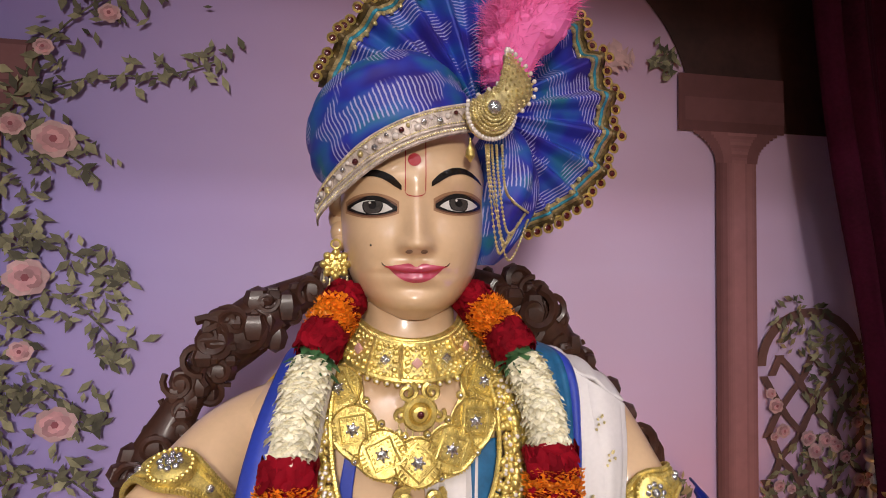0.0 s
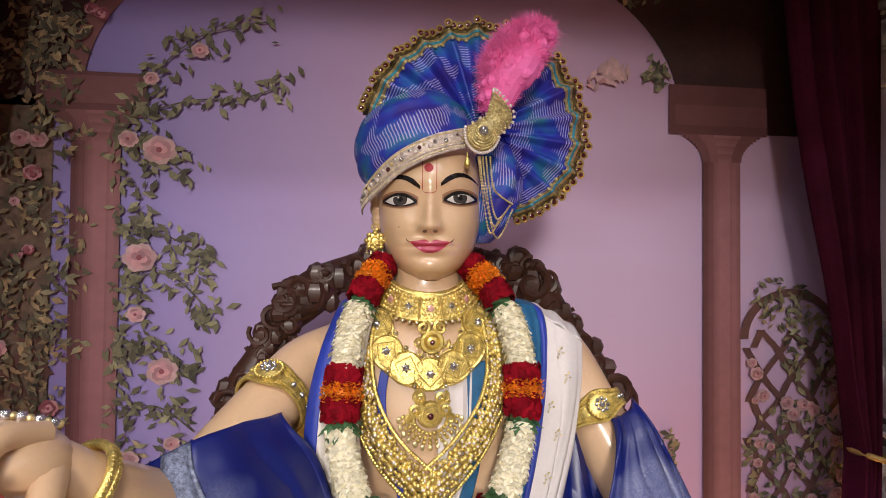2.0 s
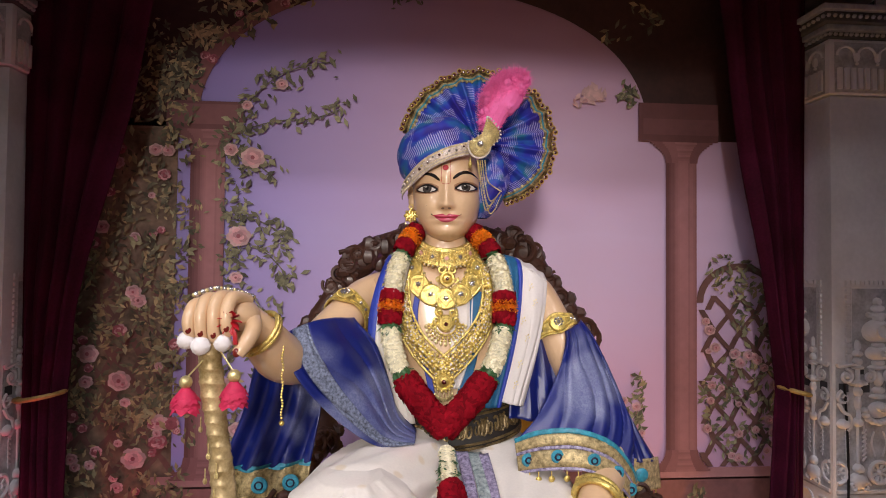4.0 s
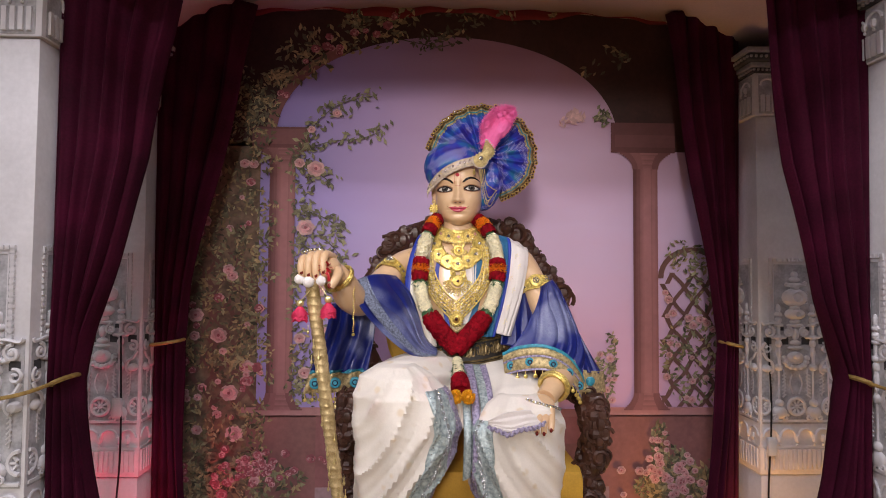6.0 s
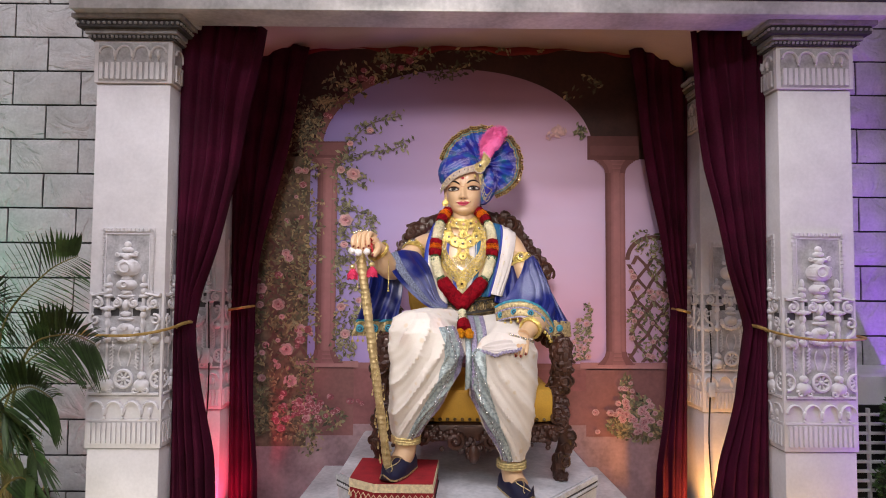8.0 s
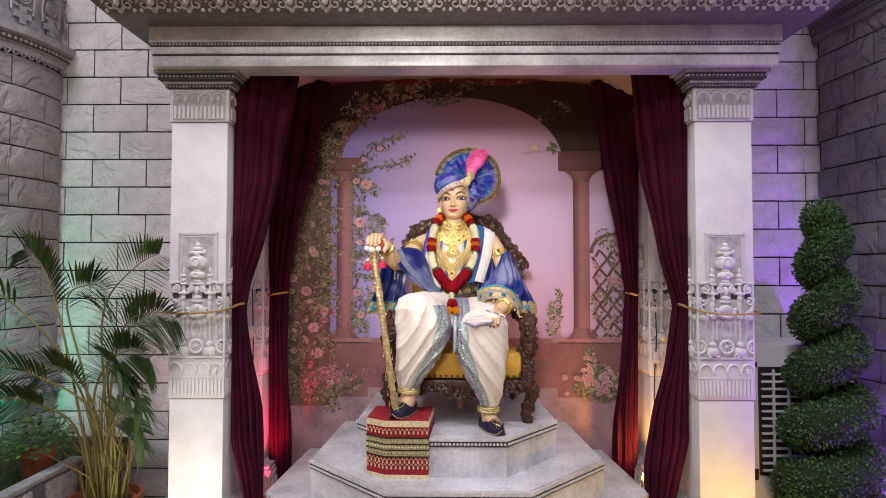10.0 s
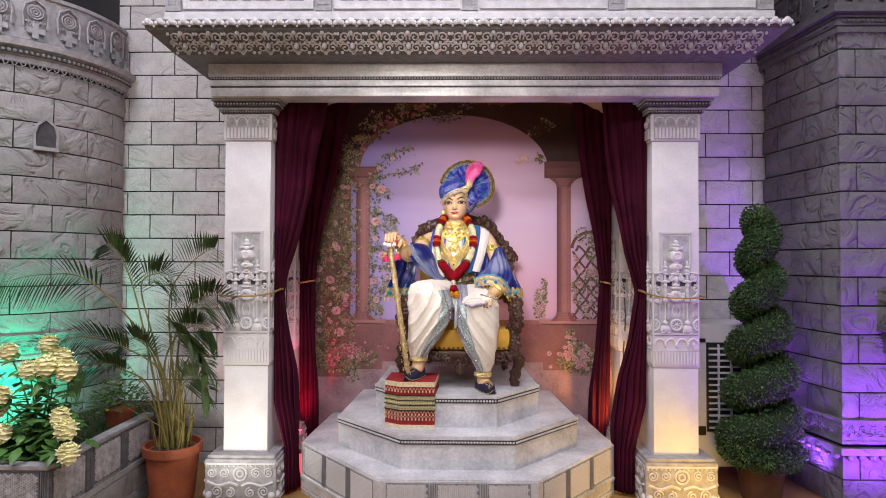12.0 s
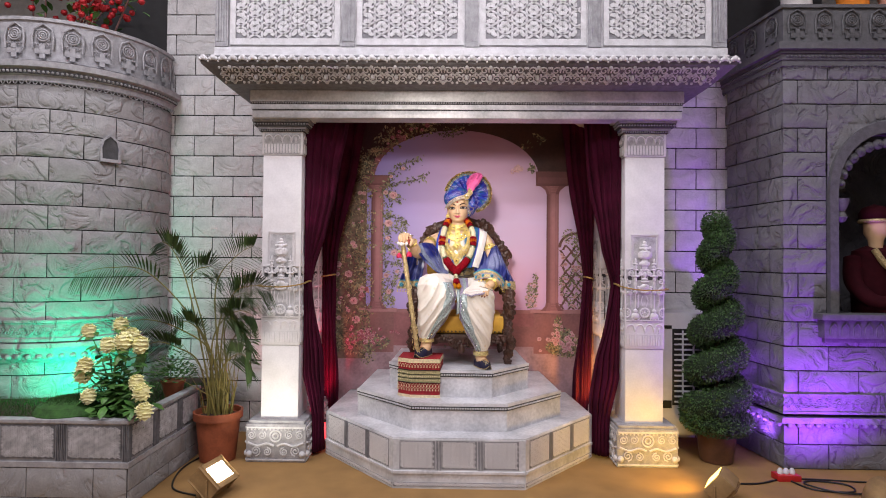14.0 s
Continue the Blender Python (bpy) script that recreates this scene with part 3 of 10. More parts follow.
def carved_pillar(at):
    """White carved pillar about the z axis, its front towards -y."""
    t = thing("carved_pillar", at, "white carved pillar with pot-and-scroll relief on a square base", "pillar", "carved pillars of the shrine")
    h = PW / 2
    M0 = t.matrix_basis

    def shift(bm):
        bm.transform(M0)
        return bm
    bm = B()
    box(bm, -h, h, -h, h, 0.245, 0.70, bevel=0.004)
    part("lower_shaft", shift(bm), M_WHITE, t)
    bm = B()
    box(bm, -h - 0.005, h + 0.005, -h - 0.005, h + 0.005, 0.703, 1.885, bevel=0.003)
    part("shaft", shift(bm), M_WHITE, t)
    bm = B()
    for k in range(4):
        sub = B()
        y = -h - 0.005
        relief(sub, PW, y)
        # greyer plates behind the carving stand in for the shade around it
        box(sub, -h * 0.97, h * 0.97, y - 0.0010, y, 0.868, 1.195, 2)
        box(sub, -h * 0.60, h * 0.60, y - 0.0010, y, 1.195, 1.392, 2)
        scallops(sub, PW, y, 0.80, 0.858, 4)
        flutes(sub, PW * 0.96, y, 0.72, 0.785, 14)
        box(sub, -h, h, y - 0.003, y, 0.79, 0.796)
        for v in sub.verts:
            v.co.y = y + (v.co.y - y) * (1.2 if k == 0 else 0.7)
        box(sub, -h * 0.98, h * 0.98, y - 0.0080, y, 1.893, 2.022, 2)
        scallops(sub, PW * 0.98, y - 0.008, 1.965, 2.015, 4)
        flutes(sub, PW * 0.96, y - 0.008, 1.90, 1.955, 12)
        sub.transform(pose(0, 0, 0, 0, 0, 90 * k))
        me = bpy.data.meshes.new("relief_side")
        sub.to_mesh(me)
        sub.free()
        bm.from_mesh(me)
        bpy.data.meshes.remove(me)
    part("relief", shift(bm), [M_WHITE, M_SHADOWGAP, M_SHADEGREY], t, "white plaster relief of pot, scrolls and wheels over grey painted shade")
    bm = B()
    box(bm, -h - 0.012, h + 0.012, -h - 0.012, h + 0.012, 1.888, 2.03, bevel=0.003)
    part("neck", shift(bm), M_WHITE, t)
    bm = B()
    # the near-black layers paint the shade between the mouldings
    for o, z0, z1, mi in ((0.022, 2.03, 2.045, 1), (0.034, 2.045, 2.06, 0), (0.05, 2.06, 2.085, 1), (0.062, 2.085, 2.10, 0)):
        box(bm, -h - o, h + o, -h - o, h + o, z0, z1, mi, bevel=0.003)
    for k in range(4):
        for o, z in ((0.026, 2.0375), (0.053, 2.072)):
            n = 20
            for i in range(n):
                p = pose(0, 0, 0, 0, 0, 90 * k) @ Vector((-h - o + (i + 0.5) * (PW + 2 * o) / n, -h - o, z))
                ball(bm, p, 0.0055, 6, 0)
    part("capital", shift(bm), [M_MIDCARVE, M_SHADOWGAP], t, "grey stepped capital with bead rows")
    bm = B()
    b = 0.183
    box(bm, -b, b, -b, b, 0.0, 0.232, 1, bevel=0.006)
    box(bm, -b + 0.01, b - 0.01, -b + 0.01, b - 0.01, 0.232, 0.25, 1, bevel=0.006)
    for k in range(4):
        sub = B()
        y = -b
        box(sub, -b * 0.97, b * 0.97, y - 0.005, y, 0.205, 0.215)
        box(sub, -b * 0.97, b * 0.97, y - 0.005, y, 0.012, 0.02)
        ring_y(sub, 0, y - 0.003, 0.16, 0.034, 0.006, 14, 5)
        ring_y(sub, 0, y - 0.003, 0.16, 0.016, 0.006, 10, 5)
        for s in (-1, 1):
            for x in (0.45, 0.8):
                scroll(sub, s * b * x, y - 0.004, 0.165, 0.026, 1.8, s, 1.0, 0.0042)
            scroll(sub, s * b * 0.28, y - 0.004, 0.065, 0.026, 1.8, s, 0.5 * math.pi, 0.0046)
            scroll(sub, s * b * 0.66, y - 0.004, 0.07, 0.031, 1.8, -s, 1.5 * math.pi, 0.0046)
            tube(sub, smooth_path([(s * 0.01, y - 0.004, 0.10), (s * b * 0.3, y - 0.006, 0.115), (s * b * 0.6, y - 0.004, 0.10), (s * b * 0.93, y - 0.004, 0.12)], 5), 0.007, 5)
            ball(sub, (s * b * 0.88, y, 0.05), 0.02, 8)
        for i in range(16):
            ball(sub, (-b + (i + 0.5) * b / 8, y, 0.198), 0.006, 6)
        sub.transform(pose(0, 0, 0, 0, 0, 90 * k))
        me = bpy.data.meshes.new("base_side")
        sub.to_mesh(me)
        sub.free()
        bm.from_mesh(me)
        bpy.data.meshes.remove(me)
    part("base", shift(bm), [M_CARVE, M_MIDCARVE], t, "square carved base block")
    return t


pillar = carved_pillar((-0.992, 0.395, 0))
for x, y in ((1.258, 0.395), (-1.0, 0.93), (1.24, 0.93)):
    copy_thing(pillar, Matrix.Translation((x, y, 0)))

# ---- entablature and cornice ----
ent = thing("entablature", (CX, 0.2, 2.1), "white marble lintel with bead rows on two pillars", "lintel", kind="structure")
L0, L1 = -1.157, 1.45
for nm, o, z0, z1 in (("lower_fascia", 0.0, 2.10, 2.145), ("middle_fascia", 0.003, 2.15, 2.18), ("upper_fascia", 0.006, 2.195, 2.262)):
    bm = B()
    box(bm, L0 - o, L1 + o, 0.185 - o * 3.3, 0.31, z0, z1, bevel=0.003)
    for x0, x1 in ((L0 - o, -0.80), (1.06, L1 + o)):
        box(bm, x0, x1, 0.31, 0.60, z0, z1, bevel=0.003)
    part(nm, bm, M_MARBLE, ent)
bm = B()
box(bm, L0 + 0.002, L1 - 0.002, 0.18, 0.3, 2.145, 2.15, 0)
box(bm, L0, L1, 0.172, 0.3, 2.18, 2.195, 0)
m = Matrix.Translation((L0, 0.172, 2.1875))
bead_row(bm, m, L1 - L0, 0, 0.006, 0.0145, 1)
part("bead_moulding", bm, [M_SHADOWGAP, M_MIDCARVE], ent, "dark groove with grey beads", smooth=False)

cor = thing("carved_cornice", (CX, 0.1, 2.26), "grey cornice carved with leaf scrolls under a row of shells", "cornice", kind="structure")
C0, C1 = -1.375, 1.668
bm = B()
# soffit, sloping carved band, top slab
prof = [(0.20, 2.262, 0.235), (0.055, 2.265, 0.10), (-0.065, 2.345, 0.01), (-0.075, 2.385, 0.0), (-0.06, 2.395, 0.01), (0.30, 2.40, 0.01)]
rows = [[Vector((C0 + dx, y, z)), Vector((C1 - dx, y, z))] for y, z, dx in prof]
rings(bm, rows, closed=False, cap=False)
for sgn, xe in ((1, C0), (-1, C1)):
    ring = [Vector((xe + sgn * dx, y, z)) for y, z, dx in prof]
    back = [Vector((xe + sgn * dx, 0.8, z)) for y, z, dx in prof]
    rings(bm, [[a, b] for a, b in zip(ring, back)], closed=False, cap=False)
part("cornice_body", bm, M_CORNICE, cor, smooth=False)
bm = B()
n = 21
tilt = Vector((0, -0.12, 0.08)).normalized()
out = Vector((0, -0.08, -0.12)).normalized()
for i in range(n):
    x0 = C0 + 0.10 + (i + 0.5) * (C1 - C0 - 0.2) / n
    pw = (C1 - C0 - 0.2) / n

    def on(a, b, c=0.004):
        return Vector((x0 + a * pw, 0.055, 2.265)) + tilt * (b * 0.142) + out * c
    for s in (-1, 1):
        for (a0, b0, r, t0, fl) in ((0.27, 0.30, 0.19, 0.3, 1), (0.24, 0.72, 0.20, 3.6, -1), (0.43, 0.52, 0.11, 1.5, 1)):
            pts = []
            for k in range(13):
                t = k / 12
                ang = t0 + fl * t * 8.2
                rr = r * (1 - 0.8 * t)
                pts.append(on(s * (a0 + rr * math.cos(ang)), b0 + rr * 1.0 * math.sin(ang)))
            tube(bm, pts, 0.0045, 4)
        for (a0, b0) in ((0.1, 0.2), (0.14, 0.5), (0.08, 0.78), (0.4, 0.12), (0.45, 0.85), (0.32, 0.5)):
            ball(bm, on(s * a0, b0), 0.0085, 6)
    ball(bm, on(0, 0.12), 0.012, 6)
    ball(bm, on(0, 0.4, 0.006), 0.014, 6, 0, 1, 1.4)
    ball(bm, on(0, 0.88), 0.012, 6)
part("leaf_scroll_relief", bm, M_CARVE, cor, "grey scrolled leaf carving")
bm = B()
n = 54
for i in range(n):
    x0 = C0 + (i + 0.5) * (C1 - C0) / n
    for dx, r in ((0, 0.017), (-0.016, 0.012), (0.016, 0.012)):
        ball(bm, (x0 + dx, -0.082, 2.372 + (0.004 if dx == 0 else -0.004)), r, 8, 0, 0.6, 1)
    ball(bm, (x0 + 0.028, -0.077, 2.355), 0.007, 6)
part("shell_row", bm, M_CARVE, cor, "row of pale shell knobs")

# ---- pierced upper wall ----
up = thing("wall_upper_screen", (CX, 0.1, 2.4), "white upper wall with pierced flower-screen panels", "wall", kind="structure")
U0, U1, UY = -1.352, 1.675, 0.10
bm = B()
box(bm, U0 - 0.0, U1, UY + 0.004, 0.82, 2.40, 4.2)
box(bm, U0 - 0.01, U1 + 0.01, UY - 0.02, 0.3, 2.40, 2.455, bevel=0.004)
box(bm, U0 - 0.006, U1 + 0.006, UY - 0.008, 0.3, 2.455, 2.50, bevel=0.004)
part("plain_wall", bm, M_CARVE, up)
pil_x = [-1.352, -0.595, 0.137, 0.864, 1.595]
for x in pil_x:
    bm = B()
    box(bm, x, x + 0.078, UY - 0.012, UY + 0.01, 2.50, 4.2, bevel=0.002)
    for k in range(4):
        box(bm, x + 0.012 + k * 0.016, x + 0.020 + k * 0.016, UY - 0.017, UY - 0.01, 2.53, 4.2)
    part("pilaster", bm, M_MIDCARVE, up, "grey fluted strip", smooth=False)
for a, b in zip(pil_x, pil_x[1:]):
    bm = B()
    x0, x1 = a + 0.078 + 0.012, b - 0.012
    box(bm, x0 + 0.032, x1 - 0.032, UY - 0.001, UY + 0.003, 2.55, 3.4, 1)
    for q in ((x0, x1, 2.512, 2.55), (x0, x0 + 0.032, 2.55, 3.4), (x1 - 0.032, x1, 2.55, 3.4)):
        box(bm, q[0], q[1], UY - 0.010, UY + 0.003, q[2], q[3], 0)
    flower_screen(bm, Matrix.Translation((x0 + 0.032, UY - 0.001, 2.55)), x1 - x0 - 0.064, 0.85, 0.098, 0.006, 0.0125)
    part("screen_panel", bm, [M_CARVE, M_SCREENGROUND], up, "white lattice of six-petalled flowers", smooth=False)


# ---- towers: cores, cornices, friezes ----
TC, TR = Vector((-2.6, 0.75, 0)), 0.635


def around(a, r, z):
    """A point on the round tower; a in degrees from +x towards -y."""
    return Vector((TC.x + r * math.cos(radians(-a)), TC.y + r * math.sin(radians(-a)), z))


tower = thing("wall_round_tower", TC, "round tower of grey hewn stone blocks with carved friezes", "tower", kind="structure")
bm = B()
lathe(bm, [(TR - 0.014, 0.0), (TR - 0.014, 2.36)], (TC.x, TC.y, 0), 72)
part("joint_core", bm, M_MORTAR, tower, "dark stone joints")


def ring_band(bm, prof, a0, a1, n, mi=0):
    loops = [[around(a0 + (a1 - a0) * i / n, TR + r, z) for i in range(n + 1)] for r, z in prof]
    rings(bm, loops, closed=False, cap=False, mi=mi)


bm = B()
ring_band(bm, [(-0.02, 2.30), (0.012, 2.30), (0.016, 2.33), (0.03, 2.335), (0.034, 2.365), (0.06, 2.375), (0.064, 2.41), (0.03, 2.42), (-0.05, 2.43)], -30, 200, 70)
part("tower_cornice", bm, M_MIDCARVE, tower, "grey moulded ring")
bm = B()
ring_band(bm, [(0.017, 2.336), (0.036, 2.338), (0.037, 2.362), (0.02, 2.366)], -30, 200, 70, 1)
for i in range(110):
    a = -30 + i * 230 / 110
    ball(bm, around(a, TR + 0.038, 2.35), 0.009, 6, 0)
for i in range(70):
    a = -30 + (i + 0.5) * 230 / 70
    p = around(a, TR + 0.014, 2.30)
    r = radians(-a)
    m = Matrix.Translation(p) @ Matrix.Rotation(r + math.pi / 2, 4, "Z")
    for t in range(1):
        sub = [(0.012 * math.cos(math.pi + math.pi * k / 6), -0.003, 0.022 * math.sin(math.pi + math.pi * k / 6)) for k in range(7)]
        tube(bm, [m @ Vector(s) for s in sub], 0.003, 4, 0)
part("dentil_row", bm, [M_MIDCARVE, M_SHADOWGAP], tower, "row of beads and hanging loops")
bm = B()
ring_band(bm, [(-0.06, 2.43), (-0.01, 2.435), (0.0, 2.665), (0.012, 2.67), (0.012, 2.69), (-0.05, 2.69)], -30, 200, 70)
part("parapet", bm, M_MIDCARVE, tower, "grey parapet ring")


def lotus_niche(bm, m, s=1.0, mi=0):
    """A pointed arch with a ringed boss and a stepped cross below, on the plane x, z of m."""
    def T(x, z, y=-0.006):
        return m @ Vector((x * s, y, z * s))
    arch = [(-0.05, 0.06), (-0.055, 0.13), (-0.045, 0.175), (0, 0.205), (0.045, 0.175), (0.055, 0.13), (0.05, 0.06)]
    tube(bm, [T(*p) for p in arch], 0.006 * s, 5, mi)
    for R, r in ((0.034, 0.005), (0.021, 0.005), (0.009, 0.005)):
        pts = [T(R * math.cos(t), 0.14 + R * math.sin(t)) for t in [2 * math.pi * k / 14 for k in range(15)]]
        tube(bm, pts, r * s, 5, mi)
    for x, z in ((0, 0.02), (0, 0.045), (0, 0.07), (-0.025, 0.045), (0.025, 0.045)):
        box(bm, (x - 0.014) * s, (x + 0.014) * s, -0.012, 0.0, (z - 0.014) * s, (z + 0.014) * s, mi, m=m)
    for k in range(6):
        ball(bm, T(-0.04 + 0.016 * k, 0.088), 0.007 * s, 6, mi)


for i in range(16):
    a = -24 + i * 14
    m = Matrix.Translation(around(a, TR + 0.002, 2.435)) @ Matrix.Rotation(radians(-a) + math.pi / 2, 4, "Z")
    bm = B()
    lotus_niche(bm, m, 1.05)
    part("boss", bm, M_MIDCARVE, tower, "pointed arch with ringed boss")
bm = B()
ring_band(bm, [(-0.02, 0.725), (0.012, 0.725), (0.012, 0.745), (0.004, 0.75), (0.004, 0.835), (0.012, 0.84), (0.012, 0.855), (-0.02, 0.855)], -30, 200, 70)
ring_band(bm, [(-0.02, 0.60), (0.004, 0.60), (0.018, 0.665), (0.03, 0.69), (0.022, 0.715), (-0.02, 0.72)], -30, 200, 70)
part("frieze", bm, M_STONE_DARK, tower, "grey carved frieze ring")
bm = B()
for i in range(46):
    a = -28 + i * 5
    m = Matrix.Translation(around(a, TR + 0.005, 0.79)) @ Matrix.Rotation(radians(-a) + math.pi / 2, 4, "Z")
    for s in (-1, 1):
        pts = []
        for k in range(11):
            t = k / 10
            ang = 0.5 + s * t * 8
            rr = 0.022 * (1 - 0.8 * t)
            pts.append(m @ Vector((s * 0.013 + rr * math.cos(ang), -0.003, s * 0.008 + rr * math.sin(ang))))
        tube(bm, pts, 0.0035, 4)
    p = around(a, TR + 0.018, 0.635)
    ball(bm, p, 0.019, 8, 0, 1, 0.9)
part("scroll_relief", bm, M_STONE_DARK, tower, "grey scroll carving and hanging knobs")
# small pointed niche in the round tower
a = 41
m = Matrix.Translation(around(a, TR + 0.004, 1.862)) @ Matrix.Rotation(radians(-a) + math.pi / 2, 4, "Z")
bm = B()
arch = [(-0.045, 0), (-0.048, 0.07), (-0.035, 0.115), (0, 0.145), (0.035, 0.115), (0.048, 0.07), (0.045, 0)]
for sc, y, mi in ((1.0, -0.012, 0),):
    outer = [m @ Vector((x * 1.25, y, z * 1.12 - 0.004)) for x, z in arch]
    inner = [m @ Vector((x, y, z)) for x, z in arch]
    deep = [m @ Vector((x, -0.003, z)) for x, z in arch]
    skirt = [m @ Vector((x * 1.25, 0.02, z * 1.12 - 0.004)) for x, z in arch]
    rings(bm, [skirt, outer, inner, deep], closed=False, cap=False)
    # near-flat dark face, coloured for the shade inside the niche
    bm.faces.new([bm.verts.new(p + (m.to_3x3() @ Vector((0, -0.001, 0)))) for p in deep]).material_index = 1
box(bm, -0.058, 0.058, -0.02, 0.01, -0.02, 0.0, 0, m=m)
part("lamp_niche", bm, [M_MIDCARVE, M_SHADOWGAP], tower, "small pointed lamp niche")

# angular tower on the other side
KX, KY, SX, SY = 2.075, 0.22, 2.0, 0.82
rt = thing("wall_square_tower", (KX, KY, 0), "charcoal hewn-stone tower with an arched window", "tower", kind="structure")
WX0, WX1, WZ0, WZ1 = 2.34, 3.07, 0.93, 1.95
bm = B()
d = 0.014
for q in ((KX + d, WX0, 0, 2.50), (WX0, WX1, 0, WZ0 - 0.01), (WX1, 4.2, 0, 2.50), (WX0, WX1, WZ1 + 0.16, 2.50)):
    box(bm, q[0], q[1], KY + d, KY + 0.25, q[2], q[3])
rings(bm, [[Vector((KX + d, KY + d, z)), Vector((SX + d, SY + 0.2, z)), Vector((SX + 0.3, SY + 0.2, z)), Vector((KX + 0.3, KY + 0.2, z))] for z in (0, 2.50)])
part("joint_core", bm, M_MORTAR, rt, "dark stone joints")
bm = B()


def kerb(bm, o, z0, z1, mi=0):
    """A band round the square tower's corner, o proud of the stone."""
    pts = [(SX - o, SY), (KX - o, KY - o), (4.2, KY - o), (4.2, KY + 0.1), (KX + 0.1, KY + 0.1), (SX + 0.1, SY)]
    lo = [Vector((x, y, z0)) for x, y in pts]
    hi = [Vector((x, y, z1)) for x, y in pts]
    rings(bm, [lo, hi], True, True, mi)


for o, z0, z1 in ((0.012, 2.435, 2.47), (0.03, 2.505, 2.525), (0.055, 2.525, 2.565), (0.03, 2.565, 2.58)):
    kerb(bm, o, z0, z1)
kerb(bm, 0.02, 2.47, 2.505)
part("tower_cornice", bm, M_DARKCARVE, rt, "charcoal stepped cornice", smooth=False)
bm = B()
kerb(bm, 0.0, 2.58, 2.79)
kerb(bm, 0.015, 2.79, 2.81)
part("parapet", bm, M_DARKCARVE, rt, "charcoal parapet", smooth=False)
mL, wL = along((SX, SY), (KX, KY), 0)
mF, wF = along((KX, KY), (4.2, KY), 0)
for m, w in ((mL, wL), (mF, wF)):
    n = int(w / 0.16)
    for i in range(n):
        bm = B()
        lotus_niche(bm, m @ Matrix.Translation(((i + 0.5) * w / n, -0.002, 2.575)), 1.0)
        part("boss", bm, M_DARKCARVE, rt, "pointed arch with ringed boss")
bm = B()
for m, w in ((mL, wL), (mF, wF)):
    bead_row(bm, m @ Matrix.Translation((0, -0.022, 0)), w, 2.488, 0.009, 0.024)
    n = int(w / 0.045)
    for i in range(n):
        x = (i + 0.5) * w / n
        tube(bm, [m @ Vector((x + 0.012 * math.cos(math.pi + math.pi * k / 6), -0.014, 2.44 + 0.022 * math.sin(math.pi + math.pi * k / 6))) for k in range(7)], 0.003, 4)
part("dentil_row", bm, M_DARKCARVE, rt, "row of beads and hanging loops")
bm = B()
kerb(bm, 0.012, 0.335, 0.35)
kerb(bm, 0.005, 0.35, 0.44)
kerb(bm, 0.012, 0.44, 0.455)
kerb(bm, 0.022, 0.28, 0.315)
part("frieze", bm, M_STONE_CHARCOAL, rt, "carved frieze band", smooth=False)
bm = B()
for m, w in ((mL, wL), (mF, wF)):
    n = int(w / 0.055)
    for i in range(n):
        x = (i + 0.5) * w / n
        for s in (-1, 1):
            tube(bm, [m @ Vector((x + s * 0.013 + 0.022 * (1 - 0.08 * k) * math.cos(0.5 + s * k * 0.8), -0.008, 0.395 + s * 0.008 + 0.022 * (1 - 0.08 * k) * math.sin(0.5 + s * k * 0.8))) for k in range(11)], 0.0035, 4)
        ball(bm, m @ Vector((x, -0.012, 0.268)), 0.018, 8)
part("scroll_relief", bm, M_STONE_CHARCOAL, rt, "scroll carving and hanging knobs")

# arched window of the square tower
win = thing("window_1", (2.70, KY, WZ0), "charcoal scalloped arch window with a ledge", "window", kind="structure")
wc, wr = (WX0 + WX1) / 2, (WX1 - WX0) / 2


def arch_pts(r, z_s, rise, n=16):
    return [(wc + r * math.cos(math.pi - math.pi * k / n), z_s + rise * math.sin(math.pi - math.pi * k / n)) for k in range(n + 1)]


bm = B()
outer = [(WX0, WZ0)] + arch_pts(wr, 1.70, 0.40) + [(WX1, WZ0)]
inner = [(WX0 + 0.05, WZ0)] + arch_pts(wr - 0.05, 1.68, 0.35) + [(WX1 - 0.05, WZ0)]
loops = []
for pts, y in ((outer, KY + 0.04), (outer, KY - 0.025), (inner, KY - 0.025), (inner, KY + 0.08)):
    loops.append([Vector((x, y, z)) for x, z in pts])
rings(bm, loops, closed=False, cap=False)
part("window_frame", bm, M_DARKCARVE, win)
bm = B()
crown = arch_pts(wr, 1.70, 0.40)
ztop = WZ1 + 0.16
rings(bm, [[Vector((x, KY + 0.002, z)) for x, z in crown], [Vector((x, KY + 0.002, max(z + 0.002, ztop))) for x, z in crown]], closed=False, cap=False)
part("spandrel", bm, M_STONE_CHARCOAL, win, "charcoal stone over the arch", smooth=False)
bm = B()
for k in range(1, 16):
    x, z = arch_pts(wr - 0.075, 1.66, 0.31)[k]
    ball(bm, (x, KY + 0.01, z), 0.034, 8, 0, 0.5, 1)
    ball(bm, (x, KY - 0.012, z), 0.014, 6)
for s in (-1, 1):
    lathe(bm, [(0.02, 0), (0.035, 0.03), (0.02, 0.06), (0.04, 0.11), (0.045, 0.14)], (wc + s * (wr - 0.085), KY + 0.01, 1.49), 10)
part("scallop_arch", bm, M_DARKCARVE, win, "grey cusped scallops")
bm = B()
box(bm, WX0 - 0.09, WX1 + 0.09, KY - 0.09, KY + 0.05, WZ0 - 0.025, WZ0 + 0.01, bevel=0.004)
box(bm, WX0 - 0.06, WX1 + 0.06, KY - 0.06, KY + 0.02, WZ0 - 0.135, WZ0 - 0.025, bevel=0.004)
box(bm, WX0 - 0.04, WX1 + 0.04, KY - 0.03, KY + 0.02, WZ0 - 0.165, WZ0 - 0.135, bevel=0.004)
n = 12
